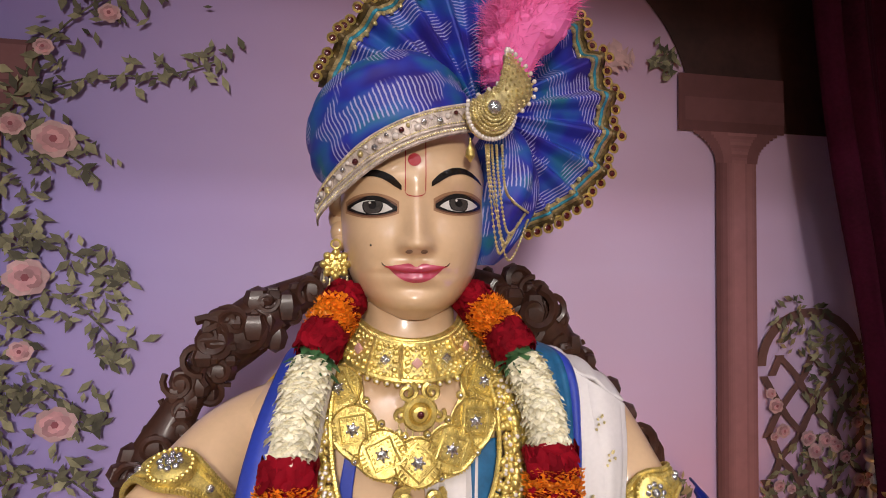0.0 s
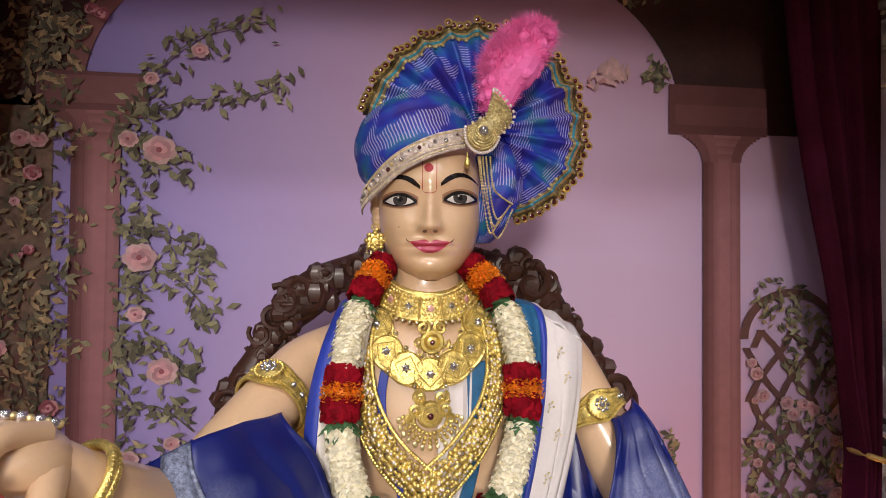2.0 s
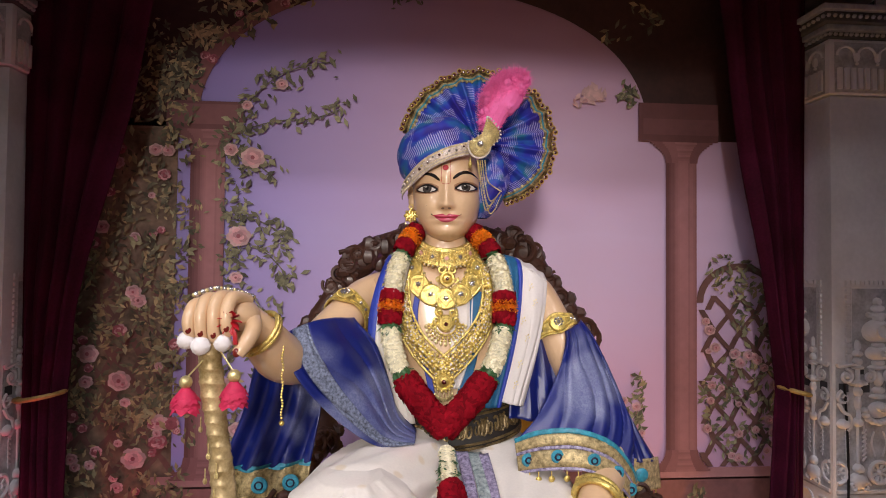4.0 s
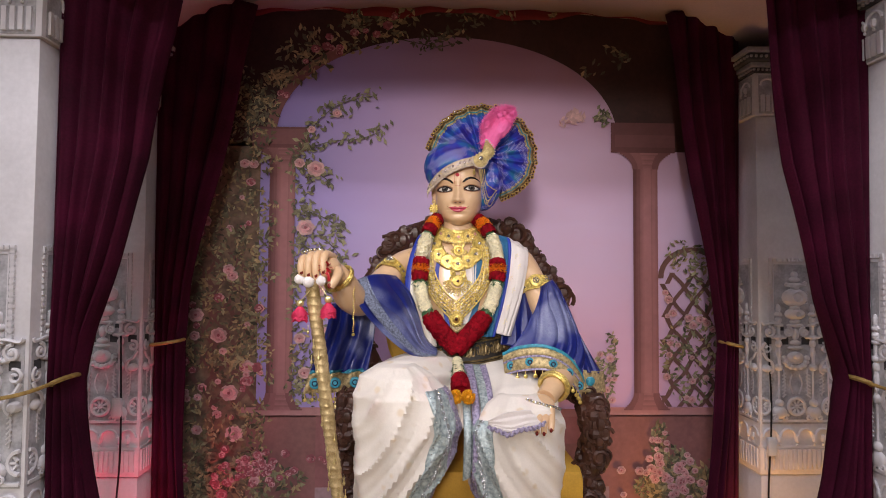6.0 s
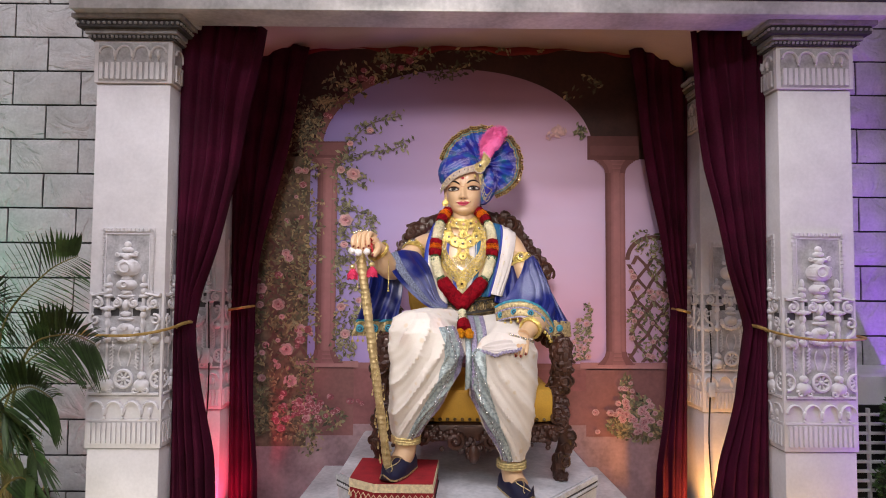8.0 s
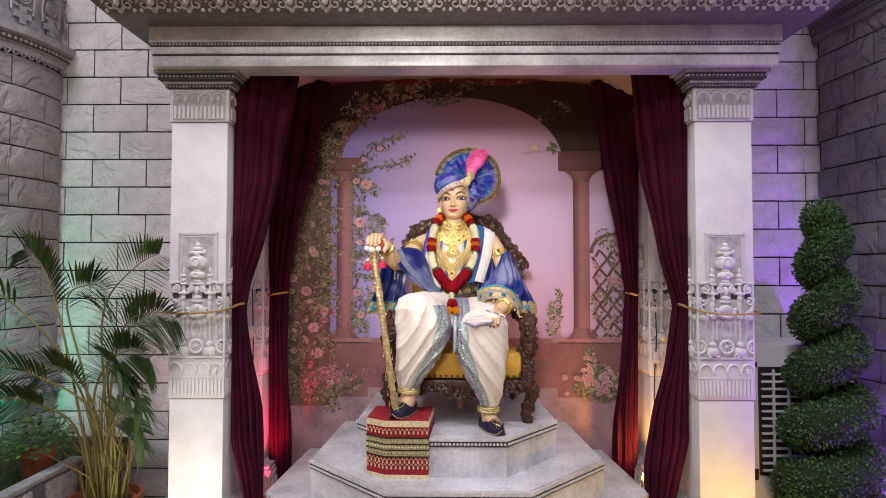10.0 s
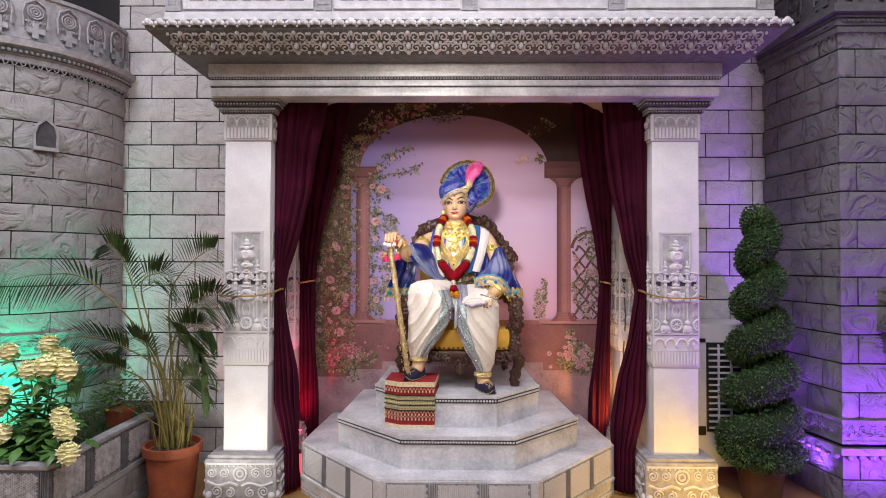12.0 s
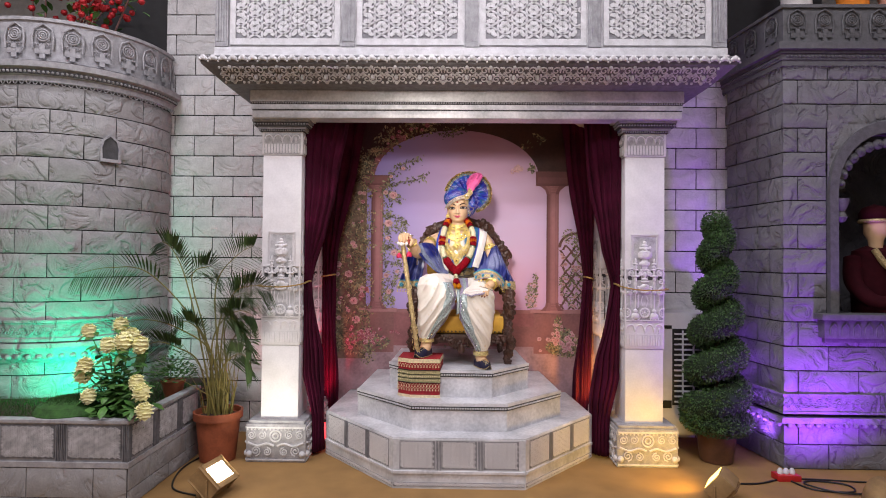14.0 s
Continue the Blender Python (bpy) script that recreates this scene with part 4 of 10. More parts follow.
for i in range(n):
    x = WX0 - 0.04 + (i + 0.5) * (WX1 - WX0 + 0.08) / n
    tube(bm, [(x - 0.022, KY - 0.062, WZ0 - 0.12), (x - 0.02, KY - 0.064, WZ0 - 0.07), (x, KY - 0.066, WZ0 - 0.045), (x + 0.02, KY - 0.064, WZ0 - 0.07), (x + 0.022, KY - 0.062, WZ0 - 0.12)], 0.005, 5)
part("window_sill", bm, M_DARKCARVE, win, "carved charcoal ledge")
bm = B()
box(bm, WX0 - 0.3, WX1 + 0.5, KY + 0.9, KY + 0.95, 0.5, 2.3)
solo("wall_alcove", bm, M_STONE_CHARCOAL, "dark stone wall inside the window alcove", "wall", kind="structure")

# ---- painted backdrop ----
BY = 0.998


def sky_print():
    m = material("printed_sky", (0.4, 0.3, 0.45), 0.7, 0, 0.05, 3, 60, 0.06, 0.002)
    nt = m.node_tree
    b = nt.nodes["Principled BSDF"]
    tc = nt.nodes.new("ShaderNodeTexCoord")
    sep = nt.nodes.new("ShaderNodeSeparateXYZ")
    nt.links.new(tc.outputs["Object"], sep.inputs[0])
    up = nt.nodes.new("ShaderNodeMapRange")
    up.inputs["From Min"].default_value, up.inputs["From Max"].default_value = 0.8, 2.2
    nt.links.new(sep.outputs["Z"], up.inputs["Value"])
    n = nt.nodes.new("ShaderNodeTexNoise")
    n.inputs["Scale"].default_value, n.inputs["Detail"].default_value = 1.0, 3
    sc = nt.nodes.new("ShaderNodeVectorMath")
    sc.operation = "MULTIPLY"
    sc.inputs[1].default_value = (1.0, 1.0, 3.5)
    nt.links.new(tc.outputs["Object"], sc.inputs[0])
    nt.links.new(sc.outputs[0], n.inputs["Vector"])
    jig = nt.nodes.new("ShaderNodeMath")
    jig.operation = "MULTIPLY_ADD"
    jig.inputs[1].default_value, jig.inputs[2].default_value = 0.5, -0.25
    nt.links.new(n.outputs["Fac"], jig.inputs[0])
    add = nt.nodes.new("ShaderNodeMath")
    nt.links.new(up.outputs[0], add.inputs[0])
    nt.links.new(jig.outputs[0], add.inputs[1])
    r = nt.nodes.new("ShaderNodeValToRGB")
    els = r.color_ramp.elements
    els[0].position, els[0].color = 0.0, (0.62, 0.35, 0.55, 1)
    els[1].position, els[1].color = 1.0, (0.36, 0.20, 0.30, 1)
    for p, c in ((0.25, (0.70, 0.45, 0.67, 1)), (0.5, (0.67, 0.51, 0.76, 1)), (0.75, (0.56, 0.37, 0.55, 1))):
        e = els.new(p)
        e.color = c
    nt.links.new(add.outputs[0], r.inputs["Fac"])
    # bluer towards the left column
    left = nt.nodes.new("ShaderNodeMapRange")
    left.inputs["From Min"].default_value, left.inputs["From Max"].default_value = 0.22, -0.45
    nt.links.new(sep.outputs["X"], left.inputs["Value"])
    mx = nt.nodes.new("ShaderNodeMix")
    mx.data_type = "RGBA"
    mx.inputs[7].default_value = (0.30, 0.26, 0.66, 1)
    lim = nt.nodes.new("ShaderNodeMath")
    lim.operation = "MULTIPLY"
    lim.inputs[1].default_value = 0.85
    nt.links.new(left.outputs[0], lim.inputs[0])
    nt.links.new(lim.outputs[0], mx.inputs[0])
    nt.links.new(r.outputs["Color"], mx.inputs[6])
    nt.links.new(mx.outputs[2], b.inputs["Base Color"])
    return m


M_SKY = sky_print()
M_P_STONE = material("printed_brown_stone", (0.27, 0.115, 0.115), 0.7, 0, 0.2, 5, 60, 0.06, 0.002)
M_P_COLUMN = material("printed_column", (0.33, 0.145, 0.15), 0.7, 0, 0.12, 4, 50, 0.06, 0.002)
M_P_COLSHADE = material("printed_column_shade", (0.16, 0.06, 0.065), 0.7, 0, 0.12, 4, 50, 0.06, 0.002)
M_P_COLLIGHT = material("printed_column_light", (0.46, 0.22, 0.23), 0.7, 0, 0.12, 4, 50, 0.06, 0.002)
M_P_DARK = material("printed_dark_arch", (0.055, 0.02, 0.018), 0.7, 0, 0.3, 5, 60, 0.06, 0.002)
M_P_GROUND = material("printed_path", (0.42, 0.27, 0.30), 0.7, 0, 0.25, 7, 50, 0.06, 0.002)
M_P_WALL = material("printed_low_wall", (0.29, 0.11, 0.12), 0.7, 0, 0.2, 6, 50, 0.06, 0.002)
M_P_LEAF = material("printed_leaf", (0.27, 0.255, 0.15), 0.7, 0, 0.3, 20, 80, 0.03, 0.001, island=0.55)
M_P_LEAFDARK = material("printed_leaf_dark", (0.125, 0.115, 0.075), 0.7, 0, 0.3, 20, 80, 0.03, 0.001, island=0.5)
M_P_LEAFBROWN = material("printed_leaf_brown", (0.37, 0.28, 0.15), 0.7, 0, 0.3, 20, 80, 0.03, 0.001, island=0.5)
M_P_ROSE = material("printed_rose", (0.60, 0.31, 0.34), 0.7, 0, 0.15, 20, 80, 0.03, 0.001, island=0.3)
M_P_ROSELIGHT = material("printed_pale_rose", (0.64, 0.41, 0.42), 0.7, 0, 0.15, 20, 80, 0.03, 0.001, island=0.2)
M_P_ROSEDARK = material("printed_dark_rose", (0.36, 0.10, 0.13), 0.7, 0, 0.15, 20, 80, 0.03, 0.001, island=0.3)
M_P_LATTICE = material("printed_lattice", (0.17, 0.08, 0.07), 0.7, 0, 0.2, 9, 60, 0.03, 0.001)

PM = [M_SKY, M_P_STONE, M_P_COLUMN, M_P_COLSHADE, M_P_COLLIGHT, M_P_DARK, M_P_GROUND, M_P_WALL, M_P_LEAF, M_P_LEAFDARK, M_P_LEAFBROWN, M_P_ROSE, M_P_ROSELIGHT, M_P_ROSEDARK, M_P_LATTICE, material("printed_thicket", (0.21, 0.14, 0.10), 0.7, 0, 0.4, 18, 70, 0.03, 0.001)]
bm = B()


def flat(pts, layer, mi):
    f = bm.faces.new([bm.verts.new((x, BY - 0.0012 * layer, z)) for x, z in pts])
    f.material_index = mi


def rect(x0, x1, z0, z1, layer, mi):
    flat([(x0, z0), (x1, z0), (x1, z1), (x0, z1)], layer, mi)


sheet(bm, lambda u, v: Vector((-0.97 + 2.18 * u, BY, 0.01 + 2.36 * v)), 4, 4, 0)
rect(-0.97, 1.21, 0.01, 0.60, 1, 6)
# low garden wall with piers
rect(-0.60, 1.21, 0.60, 0.845, 2, 7)
rect(-0.62, 1.21, 0.845, 0.872, 3, 2)
rect(-0.60, -0.36, 0.55, 0.86, 3, 1)
rect(0.68, 1.21, 0.55, 0.86, 3, 1)
rect(0.40, 0.68, 0.60, 0.75, 3, 1)
for x0, x1 in ((-0.62, -0.34), (0.655, 1.21)):
    rect(x0, x1, 0.85, 0.878, 4, 4)


# arch: the wall above and outside the opening, cut by an ellipse
def arch_edge(t, grow=0.0):
    a = math.pi * t
    return (0.10 - (0.62 + grow) * math.cos(a), 1.80 + (0.41 + grow) * math.sin(a) ** 0.85)


N = 48
for k in range(N):
    (x0, z0), (x1, z1) = arch_edge(k / N), arch_edge((k + 1) / N)
    (u0, w0), (u1, w1) = arch_edge(k / N, 0.035), arch_edge((k + 1) / N, 0.035)
    flat([(x0, z0), (x1, z1), (x1, 2.37), (x0, 2.37)], 2, 5)
    flat([(x0, z0), (x1, z1), (u1, w1), (u0, w0)], 3, 1 if k < 14 else 5)
rect(-0.97, -0.52, 1.80, 2.37, 2, 5)
rect(0.72, 1.21, 1.80, 2.37, 2, 5)
rect(-0.97, -0.57, 0.5, 1.82, 2, 15)
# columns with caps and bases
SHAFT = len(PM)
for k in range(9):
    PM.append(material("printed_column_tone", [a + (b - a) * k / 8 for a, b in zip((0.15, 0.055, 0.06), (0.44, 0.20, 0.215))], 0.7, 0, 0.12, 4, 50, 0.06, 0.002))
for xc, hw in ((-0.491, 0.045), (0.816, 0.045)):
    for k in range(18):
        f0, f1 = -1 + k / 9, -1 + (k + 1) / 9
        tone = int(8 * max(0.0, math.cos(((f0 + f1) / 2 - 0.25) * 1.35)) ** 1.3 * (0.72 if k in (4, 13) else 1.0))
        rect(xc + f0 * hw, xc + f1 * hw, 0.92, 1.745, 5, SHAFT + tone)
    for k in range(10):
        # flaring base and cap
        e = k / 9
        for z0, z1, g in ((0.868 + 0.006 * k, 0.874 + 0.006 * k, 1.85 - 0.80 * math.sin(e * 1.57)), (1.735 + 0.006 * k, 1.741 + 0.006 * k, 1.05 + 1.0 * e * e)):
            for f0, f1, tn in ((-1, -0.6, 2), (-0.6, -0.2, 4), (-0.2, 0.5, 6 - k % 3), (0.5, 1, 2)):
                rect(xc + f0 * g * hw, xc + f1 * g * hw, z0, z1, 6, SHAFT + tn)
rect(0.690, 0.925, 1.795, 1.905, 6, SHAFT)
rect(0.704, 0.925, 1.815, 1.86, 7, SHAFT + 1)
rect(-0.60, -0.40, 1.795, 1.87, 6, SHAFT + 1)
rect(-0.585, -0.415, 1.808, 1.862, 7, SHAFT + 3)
# lattice fences behind the columns
for x0, x1, z0, z1 in ((-0.95, -0.56, 0.88, 1.42), (0.86, 1.20, 0.88, 1.36)):
    s = 0.075
    k = int((x1 - x0 + z1 - z0) / s) + 1
    for i in range(-k, k):
        for sg in (1, -1):
            pts = []
            for j in range(13):
                t = j / 12
                z = z0 + (z1 - z0) * t
                x = (x0 if sg > 0 else x1) + sg * (i * s + (z - z0) * 0.75) + 0.006 * math.sin(t * 30)
                if x0 <= x <= x1:
                    pts.append((x, z))
            for a, b in zip(pts, pts[1:]):
                flat([(a[0] - 0.009, a[1]), (a[0] + 0.009, a[1]), (b[0] + 0.009, b[1]), (b[0] - 0.009, b[1])], 4 if sg > 0 else 4.6, 14)
for k in range(16):
    a0, a1 = math.pi * k / 16, math.pi * (k + 1) / 16
    flat([(0.985 + r * math.cos(a), 1.34 + r * 0.9 * math.sin(a)) for r, a in ((0.125, a0), (0.125, a1), (0.105, a1), (0.105, a0))], 5, 14)

rnd = random.Random(7)


def leaf(x, z, s, mi, layer):
    a = rnd.uniform(0, 6.28)
    ux, uz = math.cos(a), math.sin(a)
    w = rnd.uniform(0.32, 0.5)
    flat([(x - ux * s, z - uz * s), (x + uz * s * w, z - ux * s * w), (x + ux * s, z + uz * s), (x - uz * s * w, z + ux * s * w)], layer, mi)


def spray(cx, cz, rx, rz, n, size, mis, layer0=7):
    for _ in range(n):
        r, a = math.sqrt(rnd.random()), rnd.uniform(0, 6.28)
        leaf(cx + rx * r * math.cos(a), cz + rz * r * math.sin(a), size * rnd.uniform(0.6, 1.3), rnd.choice(mis), layer0 + rnd.random() * 3)


def rose(x, z, r, mis=(11, 12, 13)):
    a = rnd.uniform(0, 6.28)
    for ring, (rr, n) in enumerate(((1.0, 6), (0.7, 5), (0.42, 4))):
        for k in range(n):
            t = a + 6.283 * k / n + ring
            px, pz = x + r * rr * 0.55 * math.cos(t), z + r * rr * 0.5 * math.sin(t)
            q = r * 0.52 * (1.1 - 0.25 * ring)
            flat([(px + q * math.cos(s), pz + q * 0.85 * math.sin(s)) for s in [6.283 * j / 7 for j in range(7)]], 11 + ring + rnd.random() * 0.8, (12, 11, 11)[ring] if mis[0] == 11 else rnd.choice(mis))
    flat([(x + r * 0.2 * math.cos(s), z + r * 0.2 * math.sin(s)) for s in [6.283 * j / 6 for j in range(6)]], 14.2, 13)


def sprig(pts, n, size, mis, spread=0.02):
    path = smooth_path([(x, 0, z) for x, z in pts], 10)
    for a, b in zip(path, path[1:]):
        d = (b - a).normalized() * 0.0016
        flat([(a.x - d.z, a.z + d.x), (a.x + d.z, a.z - d.x), (b.x + d.z, b.z - d.x), (b.x - d.z, b.z + d.x)], 7, 9)
    for _ in range(n):
        p = rnd.choice(path)
        leaf(p.x + rnd.gauss(0, spread), p.z + rnd.gauss(0, spread), size * rnd.uniform(0.6, 1.3), rnd.choice(mis), 8 + rnd.random() * 3)


# the left thicket, rising beside the column to the arch
for i in range(150):
    z = 0.50 + 1.55 * rnd.random()
    x = -0.95 + 0.42 * rnd.random()
    spray(x, z, 0.05, 0.05, 26, 0.0105, (8, 9, 10, 10) if z < 1.7 else (9, 9, 10))
for i in range(90):
    rose(-0.95 + 0.40 * rnd.random(), 0.55 + 1.2 * rnd.random(), rnd.uniform(0.008, 0.02), (11, 12, 13) if rnd.random() < 0.6 else (13, 13, 11))
for pts, n, sp in (([(-0.45, 1.72), (-0.40, 1.85), (-0.30, 1.95), (-0.16, 1.99)], 60, 0.024), ([(-0.44, 1.78), (-0.32, 1.82), (-0.22, 1.83), (-0.14, 1.86)], 46, 0.017),
                   ([(-0.44, 1.72), (-0.36, 1.70), (-0.31, 1.66)], 26, 0.013), ([(-0.44, 1.55), (-0.38, 1.56), (-0.30, 1.52), (-0.28, 1.47)], 44, 0.02),
                   ([(-0.44, 1.46), (-0.36, 1.48), (-0.29, 1.42), (-0.28, 1.38)], 40, 0.017), ([(-0.44, 1.32), (-0.37, 1.33), (-0.30, 1.28)], 44, 0.020),
                   ([(-0.44, 1.2), (-0.37, 1.22), (-0.30, 1.17)], 34, 0.016), ([(-0.44, 0.95), (-0.38, 1.02), (-0.34, 1.12)], 44, 0.022)):
    sprig(pts, int(n * 1.7), 0.0125, (8, 8, 9))
spray(-0.42, 1.62, 0.04, 0.16, 90, 0.012, (8, 9))
spray(-0.42, 1.35, 0.035, 0.16, 80, 0.012, (8, 9, 8))
spray(-0.42, 1.05, 0.04, 0.12, 70, 0.012, (8, 9, 10))
for x, z, r in ((-0.372, 1.72, 0.030), (-0.43, 1.74, 0.018), (-0.405, 1.51, 0.030), (-0.36, 1.29, 0.028), (-0.41, 1.40, 0.017), (-0.34, 1.15, 0.015), (-0.30, 1.92, 0.016), (-0.39, 1.86, 0.014), (-0.42, 1.12, 0.02), (-0.40, 1.0, 0.022)):
    rose(x, z, r)
for i in range(70):
    z = 0.50 + 1.3 * rnd.random()
    spray(-0.95 + 0.40 * rnd.random(), z, 0.035, 0.035, 7, 0.013, (8, 9, 10, 8), 13.5)
# ivy along the arch
for k in range(60):
    t = 0.05 + (0.9 if k < 12 else 0.5) * rnd.random()
    x, z = arch_edge(t, rnd.uniform(0.0, 0.14) + (0.03 if t > 0.55 else 0.0))
    spray(x, z, 0.05, 0.03, 10, 0.014, (9, 9, 10) if t > 0.45 else (8, 9, 10, 10))
sprig([(-0.1, 2.20), (0.0, 2.18), (0.06, 2.17), (0.12, 2.185)], 40, 0.010, (9, 9), 0.014)
for k in range(14):
    t = 0.12 + 0.3 * rnd.random()
    x, z = arch_edge(t, rnd.uniform(0.0, 0.1))
    rose(x, z, rnd.uniform(0.01, 0.018), (13, 13, 11))
spray(0.66, 1.93, 0.03, 0.04, 40, 0.012, (9, 8))
# pale dove shape in the sky, far bushes and the right-hand flowers
spray(0.56, 1.925, 0.035, 0.02, 26, 0.018, (12, 12))
spray(0.52, 1.90, 0.02, 0.02, 9, 0.012, (12, 11))
for cx, cz, rx, rz, n in ((0.66, 0.98, 0.045, 0.10, 110), (0.69, 1.08, 0.02, 0.08, 40), (1.0, 1.05, 0.14, 0.16, 240), (0.96, 1.42, 0.07, 0.06, 70), (1.05, 1.3, 0.09, 0.1, 120), (-0.40, 0.93, 0.05, 0.06, 60)):
    spray(cx, cz, rx, rz, n, 0.012, (8, 8, 9, 10))
for _ in range(34):
    rose(rnd.uniform(0.88, 1.16), rnd.uniform(0.9, 1.3), rnd.uniform(0.009, 0.017))
for _ in range(12):
    rose(rnd.uniform(0.62, 0.70), rnd.uniform(0.9, 1.08), rnd.uniform(0.008, 0.014))
# flower beds at the foot
for cx, cz, rx, rz, n in ((-0.60, 0.62, 0.22, 0.07, 240), (-0.82, 0.66, 0.14, 0.12, 200), (0.92, 0.60, 0.15, 0.07, 420), (0.91, 0.67, 0.08, 0.07, 180), (0.86, 0.74, 0.03, 0.10, 90), (1.08, 0.62, 0.1, 0.08, 90)):
    spray(cx, cz, rx, rz, n, 0.014, (8, 9, 10))
for _ in range(46):
    rose(rnd.gauss(-0.55, 0.11), rnd.gauss(0.66, 0.03), rnd.uniform(0.010, 0.017), (13, 13, 11))
for _ in range(52):
    rose(rnd.gauss(0.90, 0.07), rnd.gauss(0.635, 0.035), rnd.uniform(0.011, 0.018))
for _ in range(10):
    rose(rnd.gauss(0.86, 0.012), rnd.uniform(0.68, 0.8), rnd.uniform(0.009, 0.014))
for x, z, r in ((-0.64, 0.79, 0.03), (-0.66, 0.93, 0.03), (-0.70, 1.13, 0.028), (-0.60, 1.02, 0.025), (-0.78, 1.2, 0.026), (-0.67, 1.36, 0.02)):
    rose(x, z, r)
ob = new("painted_backdrop", add_mesh("painted_backdrop", bm, PM, smooth=False))
tagged(ob, "printed garden backdrop with arch, columns and pink roses", "backdrop")


# ---- curtains ----
def curtain(y, y1, outer, inner, top, tie_z, folds, name, label, seed):
    """A tied-back velvet curtain from depth y at its outer edge to y1; outer and inner are tables of (z, x)."""
    rd = random.Random(seed)
    ph = [rd.uniform(0, 6.28) for _ in range(4)]
    bm = B()

    def f(u, v):
        z = 0.02 + (top - 0.02) * v
        xo, xi = lerp(outer, z), lerp(inner, z)
        x = xo + (xi - xo) * u
        squeeze = math.exp(-((z - tie_z) / 0.16) ** 2)
        amp = 0.014 + 0.012 * squeeze
        w = math.sin(u * folds * 6.283 + ph[0] + 0.5 * math.sin(z * 2.2 + ph[1])) + 0.4 * math.sin(u * folds * 11.3 + ph[2] + z * 1.3)
        sag = 0.02 * math.sin(math.pi * u) * (1 - squeeze)
        return Vector((x + 0.006 * u * math.sin(z * 9 + ph[3] + u * 7), y + (y1 - y) * u + amp * w * (0.35 + 0.65 * u) - sag, z))
    sheet(bm, f, 70, 60)
    t = thing(name, (lerp(outer, 0), y, 0), label, "curtain", "tied-back curtains")
    c = part("drape", bm, M_VELVET, t)
    thicken(c, 0.005)
    bm = B()
    xo, xi = lerp(outer, tie_z), lerp(inner, tie_z)
    pts = [(xo + (xi - xo) * (0.5 + 0.56 * math.cos(a)), (y + y1) / 2 + 0.05 * math.sin(a), tie_z + 0.008 * math.cos(a)) for a in [6.283 * k / 20 for k in range(21)]]
    tube(bm, pts, 0.006, 6)
    part("tie_cord", bm, M_ROPE, t, "thin gold cord")
    return t


curtain(0.33, 0.42, [(0, -0.795), (0.26, -0.80), (0.5, -0.86), (2.16, -0.866)], [(0, -0.742), (0.4, -0.745), (0.64, -0.765), (0.825, -0.80), (1.0, -0.828), (1.09, -0.838), (1.2, -0.822), (1.36, -0.77), (1.64, -0.69), (1.89, -0.658), (2.16, -0.605)], 2.14, 1.09, 5, "front_curtain", "maroon velvet curtain tied back to the front pillar", 1)
curtain(0.345, 0.42, [(0, 1.06), (0.26, 1.065), (0.5, 1.125), (2.16, 1.136)], [(0, 0.966), (0.36, 0.962), (0.634, 0.998), (0.824, 1.052), (1.0, 1.088), (1.09, 1.104), (1.2, 1.07), (1.30, 1.035), (1.64, 0.960), (2.16, 0.902)], 2.14, 1.09, 5, "front_curtain", "maroon velvet curtain tied back to the front pillar", 2)
curtain(0.87, 0.87, [(0, -0.86), (2.2, -0.88)], [(0, -0.74), (0.47, -0.754), (1.0, -0.776), (1.12, -0.78), (1.31, -0.757), (1.65, -0.682), (1.92, -0.622), (2.23, -0.561), (2.3, -0.55)], 2.26, 1.12, 4, "rear_curtain", "dark maroon curtain at the edge of the backdrop", 3)
curtain(0.87, 0.87, [(0, 1.07), (2.2, 1.10)], [(0, 0.94), (0.47, 0.956), (1.0, 1.015), (1.12, 1.027), (1.28, 0.997), (1.6, 0.946), (1.94, 0.892), (2.25, 0.852), (2.3, 0.84)], 2.26, 1.12, 4, "rear_curtain", "dark maroon curtain at the edge of the backdrop", 4)
# cords from the front curtains round the front pillars
for s, x0, x1 in ((-1, -1.122, -0.842), (1, 1.388, 1.105)):
    bm = B()
    tube(bm, smooth_path([(x1, 0.355, 1.095), (x1 + s * 0.03, 0.252, 1.08), ((x0 + x1) / 2, 0.243, 1.065), (x0, 0.248, 1.07), (x0 + s * 0.008, 0.35, 1.075), (x0 + s * 0.006, 0.53, 1.08)], 6), 0.0045, 6)
    solo("tie_back_cord", bm, M_ROPE, "thin gold cord tied round the carved pillar", "cord", "tie-back cords")

# ---- planter with turf, rose bush and pots ----
pl = thing("planter_box", (-2.2, -0.05, 0), "grey stone planter box with pierced-screen panels", "planter")
P0, P1, PY0, PY1, PZ = -3.2, -1.525, -0.45, 0.36, 0.43
bm = B()
for q in ((P0, P1 - 0.0, PY0, PY0 + 0.04), (P1 - 0.04, P1, PY0 + 0.04, PY1)):
    box(bm, q[0], q[1], q[2], q[3], 0.0, 0.205, 0)
    box(bm, q[0] + 0.004, q[1] - 0.004, q[2] + 0.004, q[3] - 0.004, 0.205, PZ - 0.018, 2)
box(bm, P0, P1 + 0.006, PY0 - 0.006, PY0 + 0.05, PZ - 0.018, PZ, 1, bevel=0.003)
box(bm, P1 - 0.05, P1 + 0.006, PY0 + 0.05, PY1, PZ - 0.018, PZ, 1, bevel=0.003)
box(bm, P0, P1 + 0.008, PY0 - 0.008, PY0, 0.195, 0.225, 1, bevel=0.003)
box(bm, P1, P1 + 0.008, PY0, PY1, 0.195, 0.225, 1, bevel=0.003)
part("box_body", bm, [M_MORTAR, M_MIDCARVE, M_MIDCARVE], pl, smooth=False)
